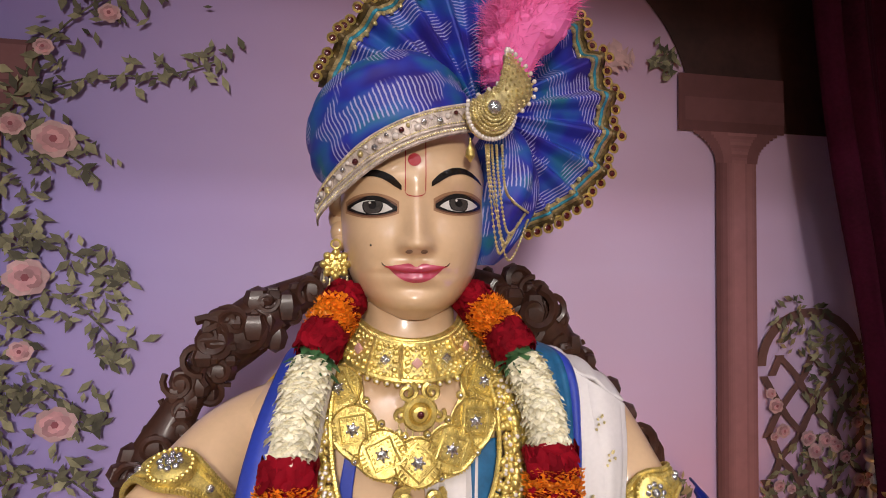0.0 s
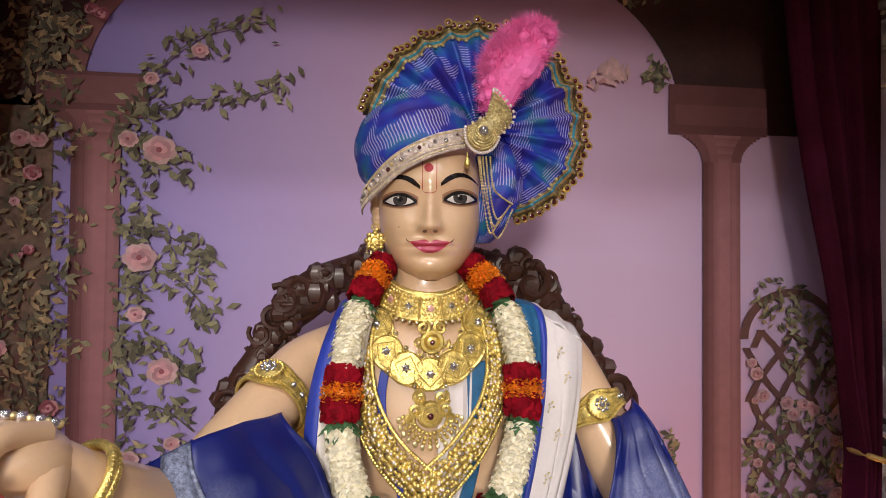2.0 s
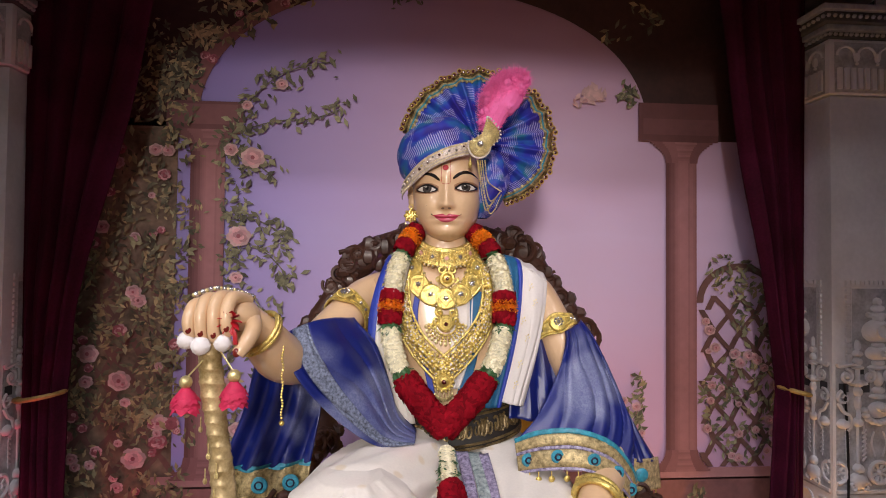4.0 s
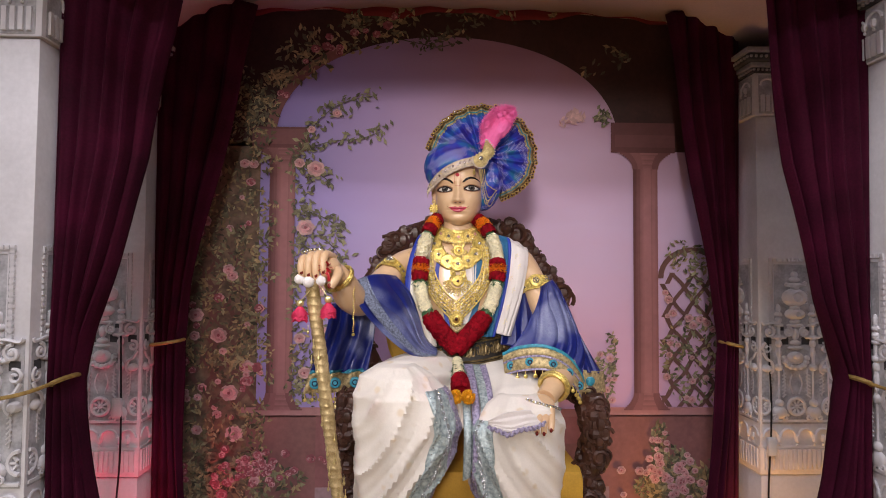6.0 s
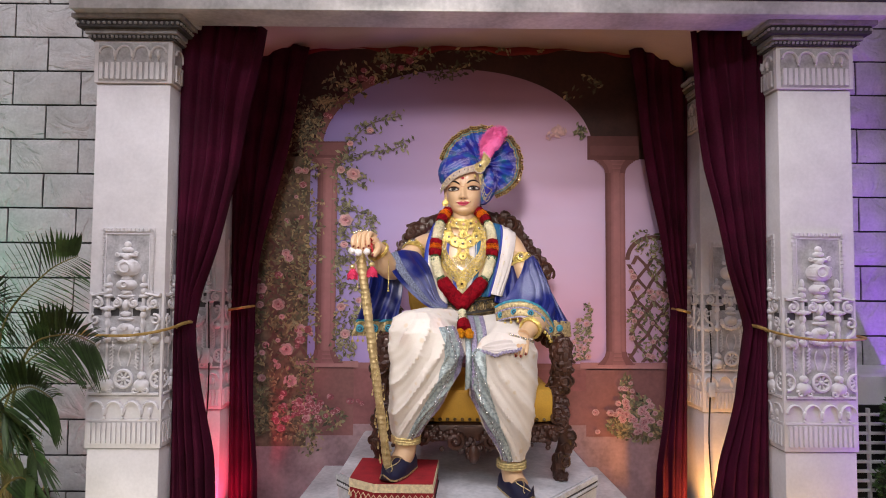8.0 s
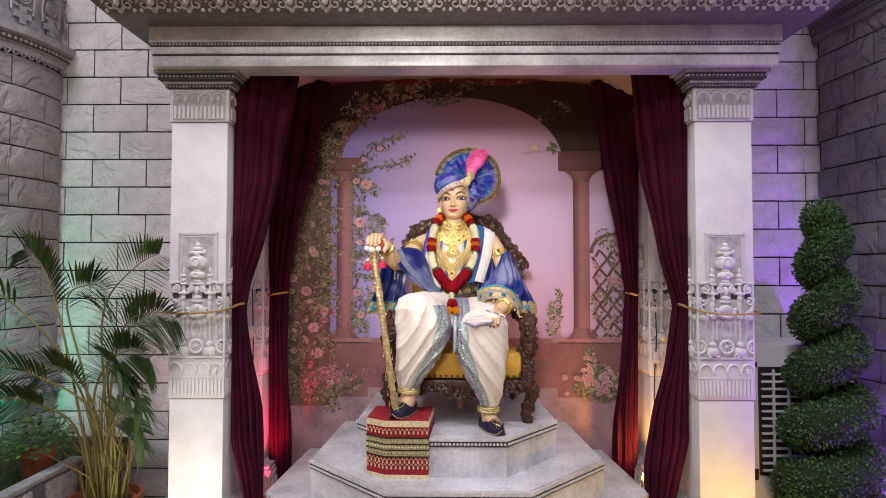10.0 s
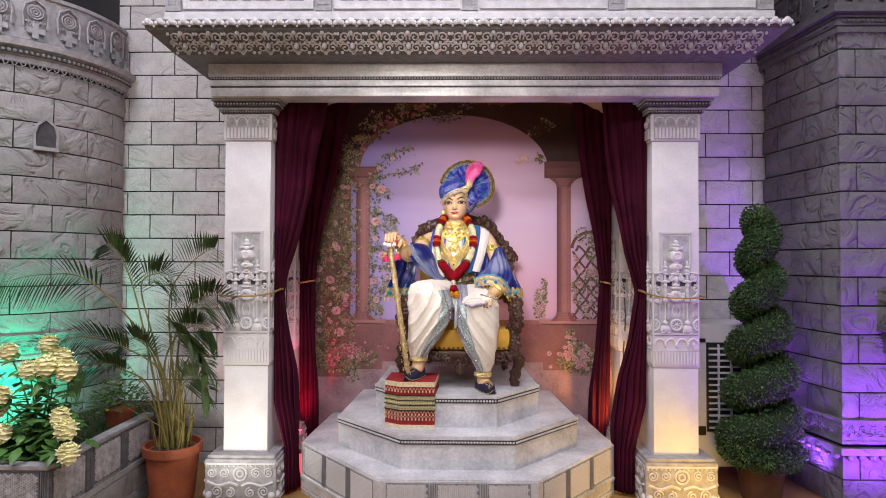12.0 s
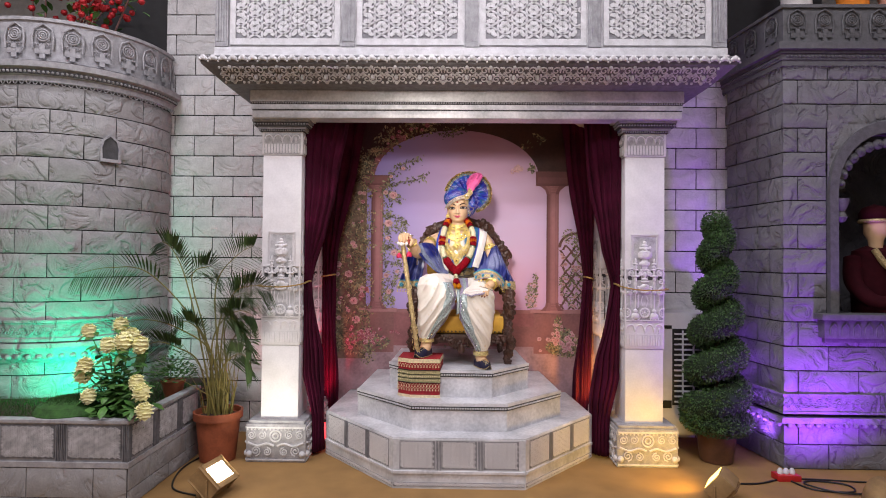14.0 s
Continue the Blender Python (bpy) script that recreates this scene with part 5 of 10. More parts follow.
mf, wf = along((P0, PY0), (P1, PY0), 0)
ms, ws = along((P1, PY0), (P1, PY1), 0)
for m, w, pw, mm in ((mf, wf, 0.285, M_WHITE), (ms, ws, 0.25, M_CARVE)):
    n = int(w / pw)
    for i in range(n):
        x1 = w - i * (w / n) if m is mf else (i + 1) * (w / n)
        x0 = x1 - w / n
        bm = B()
        box(bm, x0 + 0.032, x1 - 0.032, -0.001, 0.003, 0.238, 0.402, 1, m=m)
        flower_screen(bm, m @ Matrix.Translation((x0 + 0.036, -0.001, 0.242)), w / n - 0.072, 0.156, 0.031, 0.002)
        for dx in (0.004, 0.012, 0.020):
            box(bm, x0 + dx, x0 + dx + 0.004, -0.004, 0.003, 0.226, 0.41, 1, m=m)
            box(bm, x1 - dx - 0.004, x1 - dx, -0.004, 0.003, 0.226, 0.41, 1, m=m)
        # white lattice greyed to stand in for the shade over the planter
        part("screen_panel", bm, [M_SHADEGREY, M_PANELDARK], pl, "pale lattice on grey", smooth=False)
    n = int(w / 0.28)
    for i in range(n + 1):
        for j, (z0, z1) in enumerate(((0.004, 0.08), (0.084, 0.192)) if m is ms else ((0.004, 0.045), (0.049, 0.192))):
            bm = B()
            o = 0.5 * j
            x0, x1 = max(0.002, (i - o) * w / n + 0.002), min(w - 0.002, (i + 1 - o) * w / n - 0.002)
            if x1 - x0 > 0.02:
                box(bm, x0, x1, -0.006, 0.0, z0, z1, 0, bevel=0.002, m=m)
                part("stone_block", bm, M_PLANTER_STONE, pl)
bm = B()
box(bm, P0, P1 - 0.04, PY0 + 0.04, 0.8, 0.30, 0.385)
part("soil", bm, M_SOIL, pl, "dark soil")
rg = random.Random(11)


def blades(bm, pts, h, w, mi=0):
    for p in pts:
        a = rg.uniform(0, 6.28)
        d = Vector((math.cos(a), math.sin(a), 0))
        l = Vector((rg.gauss(0, 0.3), rg.gauss(0, 0.3), 1)) * h * rg.uniform(0.6, 1.3)
        f = bm.faces.new([bm.verts.new(p - d * w), bm.verts.new(p + d * w), bm.verts.new(p + l)])
        f.material_index = mi


bm = B()
pts = []
while len(pts) < 9000:
    x, y = rg.uniform(-2.7, P1 - 0.05), rg.uniform(PY0 + 0.05, 0.6)
    if (x - TC.x) ** 2 + (y - TC.y) ** 2 > 0.64 ** 2:
        pts.append(Vector((x, y, 0.384)))
blades(bm, pts, 0.022, 0.0016)
ob = new("turf", add_mesh("turf", bm, M_TURF, False))
tagged(ob, "bright green artificial turf in the planter", "grass", kind="stuff")
# mound of moss
bm = B()
mc = Vector((-1.93, -0.27, 0.385))
lathe(bm, [(0.17, 0.0), (0.172, 0.05), (0.15, 0.085), (0.10, 0.105), (0.001, 0.112)], mc, 28)
pts = []
for _ in range(5000):
    a, t = rg.uniform(0, 6.28), rg.random()
    r = 0.174 * math.sqrt(t)
    z = 0.112 * (1 - (r / 0.18) ** 4) if r < 0.165 else rg.uniform(0, 0.06)
    pts.append(mc + Vector((r * math.cos(a), r * math.sin(a), z)))
blades(bm, pts, 0.012, 0.0012)
solo("moss_mound", bm, M_TURF, "round mound of clipped green moss in the planter", "moss", smooth=False)


def leaf_mesh(bm, base, d, length, width, mi=0, droop=0.25, up=Vector((0, 0, 1))):
    d = d.normalized()
    s = d.cross(up)
    s = s.normalized() if s.length > 1e-3 else Vector((1, 0, 0))
    n = s.cross(d)
    prev = None
    for t, w in ((0, 0.15), (0.3, 0.9), (0.6, 0.85), (1.0, 0.02)):
        c = base + d * length * t - up * droop * length * t * t
        row = (bm.verts.new(c - s * width * w), bm.verts.new(c + n * width * 0.18), bm.verts.new(c + s * width * w))
        if prev:
            bm.faces.new((prev[0], prev[1], row[1], row[0])).material_index = mi
            bm.faces.new((prev[1], prev[2], row[2], row[1])).material_index = mi
        prev = row


def bloom(bm, c, r, mi, rings_n=((1.0, 12, -0.1), (0.95, 12, 0.3), (0.85, 10, 0.65), (0.7, 8, 1.0), (0.5, 6, 1.3)), up=Vector((0, -0.5, 1))):
    """A full many-petalled flower head."""
    q = Vector((0, 0, 1)).rotation_difference(up.normalized())
    for rr, n, lift in rings_n:
        for k in range(n):
            a = 6.283 * k / n + rr * 5
            d = q @ Vector((math.cos(a) * math.cos(lift), math.sin(a) * math.cos(lift), math.sin(lift)))
            leaf_mesh(bm, c + d * r * 0.55, (d + Vector((rg.gauss(0, 0.12), rg.gauss(0, 0.12), rg.gauss(0, 0.12)))), r * (0.36 + 0.16 * rg.random()), r * 0.36, mi, 0.12 - 0.25 * lift)
    ball(bm, c + (q @ Vector((0, 0, r * 0.1))), r * 0.78, 12, mi)


bush = thing("rose_bush", (-1.70, -0.2, 0.385), "green leafy bush with large pale yellow double blooms", "plant")
stems, tips = [], [(-1.62, -0.33, 0.80), (-1.55, -0.30, 0.78), (-1.75, -0.25, 0.77), (-1.77, -0.1, 0.86), (-1.92, -0.15, 0.83), (-1.84, -0.3, 0.67), (-1.86, -0.28, 0.62), (-1.79, -0.34, 0.52), (-1.535, -0.36, 0.60), (-1.50, -0.38, 0.555), (-1.46, -0.42, 0.47), (-1.70, -0.12, 0.80)]
for i, t in enumerate(tips):
    b0 = Vector((-1.69 + rg.gauss(0, 0.02), -0.25 + rg.gauss(0, 0.02), 0.385))
    mid = (b0 + Vector(t)) / 2 + Vector((rg.gauss(0, 0.02), rg.gauss(0, 0.02), 0.05))
    path = smooth_path([b0, mid, t], 7)
    bm = B()
    tube(bm, path, lambda s: 0.005 * (1 - 0.5 * s), 5)
    stems.append(path)
    part("stem", bm, M_LEAF, bush)
bm = B()
for path in stems:
    for _ in range(17):
        p = rg.choice(path[2:])
        if p.z > 0.40:
            a = rg.uniform(0, 6.28)
            leaf_mesh(bm, Vector(p) + Vector((rg.gauss(0, .012), rg.gauss(0, .012), rg.gauss(0, .01))), Vector((math.cos(a), math.sin(a), rg.uniform(-0.5, 0.3))), rg.uniform(0.04, 0.075), rg.uniform(0.014, 0.022), 0, 0.3)
for _ in range(240):
    p = Vector((-1.68 + rg.gauss(0, 0.06), -0.27 + rg.gauss(0, 0.06), 0.40 + abs(rg.gauss(0, 0.14))))
    a = rg.uniform(0, 6.28)
    leaf_mesh(bm, p, Vector((math.cos(a), math.sin(a), rg.uniform(-0.4, 0.4))), rg.uniform(0.045, 0.08), rg.uniform(0.016, 0.026), 0, 0.3)
part("foliage", bm, M_LEAF, bush, "broad green leaves")
for i, t in enumerate(tips):
    bm = B()
    bloom(bm, Vector(t), rg.uniform(0.044, 0.054), 0, up=Vector((rg.gauss(0, 0.4), -0.8, 0.6)))
    part("bloom", bm, M_YELLOW, bush, "pale yellow double bloom")


def flower_pot(bm, c, r0, r1, h, mi=0):
    lathe(bm, [(r0 * 0.9, 0), (r0, 0.004), (r1 * 0.93, h * 0.84), (r1 * 1.03, h * 0.85), (r1 * 1.05, h), (r1 * 0.95, h), (r1 * 0.9, h * 0.9), (0.001, h * 0.9)], c, 32, mi)


# small pot behind
sp = thing("potted_shrub", (-1.62, 0.42, 0.385), "small leafy green shrub in a terracotta pot", "potted plant")
bm = B()
flower_pot(bm, (-1.64, 0.24, 0.385), 0.05, 0.068, 0.10)
part("pot", bm, M_TERRA, sp)
bm = B()
for _ in range(480):
    r, a = 0.13 * math.sqrt(rg.random()), rg.uniform(0, 6.28)
    p = Vector((-1.64 + r * math.cos(a), 0.24 + r * math.sin(a), 0.49 + 0.24 * rg.random() * (1.1 - r / 0.15)))
    d = Vector((math.cos(a), math.sin(a), rg.uniform(0, 1.2)))
    leaf_mesh(bm, p, d, rg.uniform(0.02, 0.036), rg.uniform(0.006, 0.011), 0, 0.3)
part("foliage", bm, M_LEAF, sp)

# areca palm in a terracotta pot
palm = thing("potted_palm", (-1.365, 0.26, 0), "tall areca palm in a round terracotta pot", "potted plant")
bm = B()
flower_pot(bm, (-1.365, 0.26, 0), 0.105, 0.14, 0.30)
part("pot", bm, M_TERRA, palm, "terracotta pot")
bm = B()
lathe(bm, [(0.12, 0), (0.06, 0.012), (0.001, 0.016)], (-1.365, 0.26, 0.268), 20)
part("soil", bm, M_SOIL, palm)
fronds = [  # knee across and up, crown across and up, tip across and up, depth of the tip
    (-0.12, 0.47, -0.40, 0.82, -0.78, 0.82, -0.16), (-0.07, 0.50, -0.07, 0.78, 0.14, 1.00, 0.02), (-0.12, 0.54, -0.20, 0.82, -0.34, 1.02, 0.06),
    (0.01, 0.44, 0.08, 0.70, 0.31, 0.74, -0.12), (-0.02, 0.40, 0.06, 0.56, 0.26, 0.60, -0.16), (-0.04, 0.38, -0.20, 0.52, -0.48, 0.54, -0.20),
    (0.02, 0.32, 0.09, 0.47, 0.22, 0.46, -0.22), (0.03, 0.26, 0.10, 0.35, 0.25, 0.34, -0.20), (-0.06, 0.32, -0.15, 0.41, -0.31, 0.40, -0.22),
    (-0.10, 0.50, -0.18, 0.80, -0.03, 0.85, 0.04), (-0.01, 0.42, 0.02, 0.62, 0.16, 0.70, 0.08),
    (0.00, 0.30, 0.02, 0.50, 0.12, 0.58, -0.24), (-0.04, 0.30, -0.08, 0.48, -0.20, 0.54, -0.12)]
PALM = Vector((-1.365, 0.26, 0.27))
for kx, kz, cx, cz, tx, tz, dy in fronds:
    bmS, bmL = B(), B()
    b0 = PALM + Vector((rg.gauss(0, 0.025), rg.gauss(0, 0.025), 0))
    crown, tip = Vector((cx * 1.08, dy * 0.5, cz * 1.05)), Vector((tx * 1.1, dy, tz * 1.05))
    mid = crown.lerp(tip, 0.55) + Vector((0, 0, 0.045))
    path = smooth_path([b0, b0 + Vector((kx, dy * 0.15, kz)), b0 + crown, b0 + mid, b0 + tip], 19)
    tube(bmS, path, lambda s: 0.0065 * (1 - 0.8 * s), 5)
    n = len(path)
    for k in range(32):
        t = k / 32
        f = (0.47 + 0.525 * t) * (n - 1)
        i = min(int(f), n - 2)
        p = path[i].lerp(path[i + 1], f - i)
        d = (path[i + 1] - path[i]).normalized()
        L = 0.155 * (0.4 + 0.6 * math.sin(math.pi * min(1, 0.25 + t * 0.68)))
        for s in (-1, 1):
            side = d.cross(Vector((0.15, 1.0, 0.35))).normalized() * s
            dd = side * (0.95 - 0.25 * t) + d * (0.38 + 0.3 * t) + Vector((0, -0.15, rg.uniform(-0.06, 0.06)))
            leaf_mesh(bmL, p, dd, L * rg.uniform(1.0, 1.25), 0.0062, 0, 0.2)
    stalk = part("frond", bmS, M_PALMDRY, palm, "arching palm stalk")
    part("leaflet_spray", bmL, M_PALM, stalk, "narrow green palm leaflets")
bmS = B()
for _ in range(60):
    b0 = PALM + Vector((rg.gauss(0, 0.035), rg.gauss(0, 0.03), 0))
    h = rg.uniform(0.18, 0.50)
    tube(bmS, [b0, b0 + Vector((rg.gauss(0, 0.02), rg.gauss(0, 0.02), h * 0.5)), b0 + Vector((rg.gauss(0, 0.07), rg.gauss(0, 0.06), h))], lambda s: 0.005 * (1 - 0.85 * s), 4)
part("shoot_tuft", bmS, M_PALMDRY, palm, "yellow-green young shoots")

# ---- spiral topiary ----
top = thing("spiral_topiary", (1.735, 0.36, 0), "spiral-clipped artificial box topiary in a round pot", "topiary")
TX, TY = 1.735, 0.36
bm = B()
flower_pot(bm, (TX, TY, 0), 0.095, 0.125, 0.20)
part("pot", bm, material("brown_glazed_pot", (0.12, 0.055, 0.03), 0.35, 0, 0.2), top)
bm = B()
tube(bm, [(TX, TY, 0.15), (TX + 0.005, TY, 0.9), (TX - 0.01, TY, 1.50)], 0.014, 8)
part("trunk", bm, material("brown_stem", (0.09, 0.05, 0.03), 0.8), top)
bm = B()
core = B()


def clump(c, r, n):
    for _ in range(n):
        d = Vector((rg.gauss(0, 1), rg.gauss(0, 1), rg.gauss(0, 1))).normalized()
        p = c + d * r * rg.uniform(0.88, 1.06)
        a = Vector((rg.gauss(0, 1), rg.gauss(0, 1), rg.gauss(0, 1)))
        q = (d * 0.8 + a * 0.45).normalized()
        s = q.cross(a).normalized() * 0.0042
        l = q * rg.uniform(0.008, 0.014)
        bm.faces.new((bm.verts.new(p - s), bm.verts.new(p + s), bm.verts.new(p + l + s * 0.4), bm.verts.new(p + l - s * 0.4)))


path = []
for i in range(64):
    t = i / 63
    a = 2.4 + t * 4.9 * 2 * math.pi
    R = 0.110 * (1 - t) ** 0.9 + 0.010
    z = 0.30 + 1.18 * t
    c = Vector((TX + R * math.cos(a), TY + R * math.sin(a), z))
    r = 0.098 - 0.018 * t
    path.append((c, r))
    clump(c, r, 760)
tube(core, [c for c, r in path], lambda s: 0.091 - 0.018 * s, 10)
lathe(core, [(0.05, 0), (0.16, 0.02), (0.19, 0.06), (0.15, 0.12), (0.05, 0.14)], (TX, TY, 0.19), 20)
for k in range(16):
    a = 6.283 * k / 16
    clump(Vector((TX + 0.135 * math.cos(a), TY + 0.135 * math.sin(a), 0.255)), 0.075, 520)
# leaf green darkened for the core, as shade inside the foliage
cr = part("clipped_core", core, material("shaded_box_green", (0.010, 0.026, 0.008), 0.9), top, "core coloured dark as the shade between the leaves")
part("foliage", bm, M_BOX, top, "tiny dense green leaves", smooth=False)

# ---- air cooler behind the pillar ----
ac = thing("air_cooler", (1.6, 0.55, 0), "white air cooler with black louvred front", "air cooler")
bm = B()
box(bm, 1.40, 1.84, 0.42, 0.70, 0.10, 0.905, bevel=0.02)
part("body", bm, M_PLASTIC, ac)
bm = B()
box(bm, 1.48, 1.80, 0.412, 0.425, 0.30, 0.80, 0, bevel=0.004)
part("grille_recess", bm, M_BLACK, ac, "black grille opening")
for i in range(14):
    bm = B()
    z = 0.32 + i * 0.034
    box(bm, 1.49, 1.79, 0.402, 0.414, z, z + 0.010, bevel=0.002)
    part("slat", bm, M_PLASTIC, ac)
for k in range(4):
    bm = B()
    box(bm, 1.54 + k * 0.07, 1.547 + k * 0.07, 0.398, 0.412, 0.31, 0.79)
    part("upright_slat", bm, M_PLASTIC, ac)
for z0, z1 in ((0.80, 0.822), (0.28, 0.33)):
    bm = B()
    box(bm, 1.41, 1.475, 0.414, 0.424, z0, z1)
    part("trim_strip", bm, M_BLACK, ac, "black trim strip")
for x in (1.44, 1.80):
    for y in (0.46, 0.66):
        bm = B()
        lathe(bm, [(0.02, 0), (0.028, 0.01), (0.028, 0.06), (0.012, 0.10)], (x, y, 0), 12)
        part("castor", bm, M_BLACK, ac)

ac.matrix_basis = Matrix.Translation((1.645, 0.66, 0))

# ---- floodlights on the floor ----


def floodlight(name, at, yaw, tilt, face, label, w=0.17, h=0.13):
    m = Matrix.Translation(at) @ pose(0, 0, 0, 0, 0, yaw)
    t = thing(name, m, label, "floodlight", "floodlights on the floor")
    k = Matrix.Translation((0, 0, 0.105)) @ pose(0, 0, 0, tilt)
    bm = B()
    box(bm, -w / 2, w / 2, -0.075, 0.02, -h / 2, h / 2, bevel=0.012, m=m @ k)
    part("housing", bm, M_TAN, t)
    for i in range(7):
        x = -w / 2 + 0.02 + i * (w - 0.04) / 6
        bm = B()
        box(bm, x - 0.004, x + 0.004, -0.090, -0.075, -h / 2 + 0.01, h / 2 - 0.01, m=m @ k)
        part("cooling_fin", bm, M_TAN, t)
    bm = B()
    box(bm, -w / 2 + 0.018, w / 2 - 0.018, 0.0205, 0.0235, -h / 2 + 0.018, h / 2 - 0.018, m=m @ k)
    part("lamp_glass", bm, face, t, "glowing lamp glass", smooth=False)
    bm = B()
    tube(bm, [m @ Vector(q) for q in ((-w / 2 - 0.006, 0, 0.105), (-w / 2 - 0.006, 0, 0.008), (w / 2 + 0.006, 0, 0.008), (w / 2 + 0.006, 0, 0.105))], 0.006, 6)
    part("bracket", bm, M_TAN, t)
    return t


floodlight("floodlight", (-1.15, -0.27, 0), -102, 48, M_LAMPFACE, "tan floodlight with a glowing white face on the matting")
floodlight("floodlight", (1.46, -0.25, 0), 58, 38, M_AMBERFACE, "tan floodlight with a glowing amber face on the matting")
# cardboard hood over the purple uplight
for x, y, rz in ((2.26, -0.33, 4),):
    m = Matrix.Translation((x, y, 0)) @ pose(0, 0, 0, 0, 0, rz)
    bm = B()
    loops = []
    for yy, hh, ww in ((-0.10, 0.05, 0.085), (-0.03, 0.11, 0.095), (0.04, 0.155, 0.09)):
        loops.append([m @ Vector((ww * math.cos(a), yy - 0.0, hh * math.sin(a) ** 0.8 if math.sin(a) > 0 else 0)) for a in [math.pi * k / 12 for k in range(13)]])
    rings(bm, loops, closed=False, cap=False)
    ob = solo("lamp_hood", bm, M_TAN, "bent tan cardboard hood behind a floodlight", "hood", "lamp hoods")
    thicken(ob, 0.004)
# red and amber lamps behind the curtains
for nm, x, y, face, lab in (("red_lamp", -0.79, 0.60, M_REDFACE, "small lit red lamp on the floor behind the curtain"), ("amber_lamp", 1.06, 0.64, M_AMBERFACE, "small lit amber lamp on the floor behind the curtain")):
    t = thing(nm, (x, y, 0), lab, "lamp")
    bm = B()
    box(bm, x - 0.05, x + 0.05, y - 0.02, y + 0.03, 0.02, 0.15, bevel=0.006)
    part("housing", bm, M_BLACK, t)
    bm = B()
    box(bm, x - 0.04, x + 0.04, y + 0.0305, y + 0.033, 0.03, 0.14)
    box(bm, x - 0.04, x + 0.04, y - 0.024, y - 0.0205, 0.03, 0.14)
    part("lamp_glass", bm, face, t, "glowing coloured glass", smooth=False)
    bm = B()
    tube(bm, [(x - 0.055, y, 0.08), (x - 0.055, y, 0.006), (x + 0.055, y, 0.006), (x + 0.055, y, 0.08)], 0.005, 6)
    part("bracket", bm, M_BLACK, t)

# extension block and cables
bm = B()
box(bm, 1.93, 2.06, 0.02, 0.10, 0.0, 0.035, bevel=0.005)
ext = solo("extension_block", bm, M_REDBOX, "red extension socket block with white plugs on the floor", "extension block")
for k in range(3):
    bm = B()
    lathe(bm, [(0.016, 0), (0.016, 0.016), (0.008, 0.03)], (1.96 + 0.034 * k, 0.06, 0.035), 10)
    part("plug", bm, M_PLASTIC, ext, "white plug")
cab = [[(2.0, 0.02, 0.006), (2.06, -0.1, 0.006), (2.25, -0.12, 0.006), (2.28, -0.02, 0.006), (2.12, 0.03, 0.006), (2.05, -0.04, 0.012), (2.2, -0.16, 0.012), (2.5, -0.1, 0.006), (2.9, -0.05, 0.006)],
       [(1.50, -0.22, 0.006), (1.6, -0.05, 0.006), (1.8, -0.02, 0.006), (1.95, 0.05, 0.006)], [(2.06, 0.06, 0.006), (2.2, 0.05, 0.006), (2.5, 0.02, 0.006), (3.0, 0.06, 0.006)],
       [(-1.25, -0.30, 0.006), (-1.42, -0.2, 0.006), (-1.5, 0.1, 0.006), (-1.44, 0.4, 0.006)]]
for pts in cab:
    bm = B()
    tube(bm, smooth_path(pts, 8), 0.005, 6)
    solo("power_cable", bm, M_CABLE, "thin black power cable lying on the matting", "cable", "power cables")
# hanging wire and switch at the rear pillars
for x, y, z0, z1, zw in ((1.145, 0.80, 0.3, 1.15, 0.80), (-0.93, 0.78, 0.2, 1.15, 0.93)):
    bm = B()
    tube(bm, smooth_path([(x, y, z1), (x + 0.008, y, z0 + 0.6), (x - 0.006, y, z0 + 0.3), (x + 0.01, y, z0)], 8), 0.003, 5)
    w = solo("hanging_wire", bm, M_CABLE, "thin black wire hanging down the rear pillar with a pale switch", "wire", "hanging wires")
    bm = B()
    box(bm, x - 0.014, x + 0.014, y - 0.02, y - 0.004, zw - 0.03, zw + 0.03, bevel=0.006)
    part("switch", bm, M_PLASTIC, w, "white cord switch")

# red flowers on the round tower, bright cloth figures on the square one
rb = thing("red_flower_bush", (-2.3, 0.6, 2.69), "bush of red paper flowers on the round tower", "plant")
bmG = B()
for k in range(9):
    b0 = Vector((-2.45 + rg.gauss(0, 0.12), 0.45 + rg.gauss(0, 0.08), 2.60))
    tip = b0 + Vector((rg.uniform(-0.2, 0.3), rg.uniform(-0.15, 0.1), rg.uniform(0.25, 0.55)))
    path = smooth_path([b0, (b0 + tip) / 2 + Vector((0.02, 0, 0.05)), tip], 8)
    bmT = B()
    tube(bmT, path, 0.006, 5)
    part("branch", bmT, M_P_LATTICE, rb)
    for _ in range(12):
        p = Vector(rg.choice(path[4:])) + Vector((rg.gauss(0, 0.06), rg.gauss(0, 0.05), rg.gauss(0, 0.05)))
        bmF = B()
        bloom(bmF, p, rg.uniform(0.018, 0.03), 0, ((1.0, 6, 0.2), (0.6, 5, 0.8)))
        part("bloom", bmF, M_REDFLOWER, rb)
    for _ in range(8):
        p = Vector(rg.choice(path[2:])) + Vector((rg.gauss(0, 0.06), rg.gauss(0, 0.05), rg.gauss(0, 0.04)))
        a = rg.uniform(0, 6.28)
        leaf_mesh(bmG, p, Vector((math.cos(a), math.sin(a), -0.3)), 0.07, 0.02, 0)
part("foliage", bmG, M_LEAF, rb)
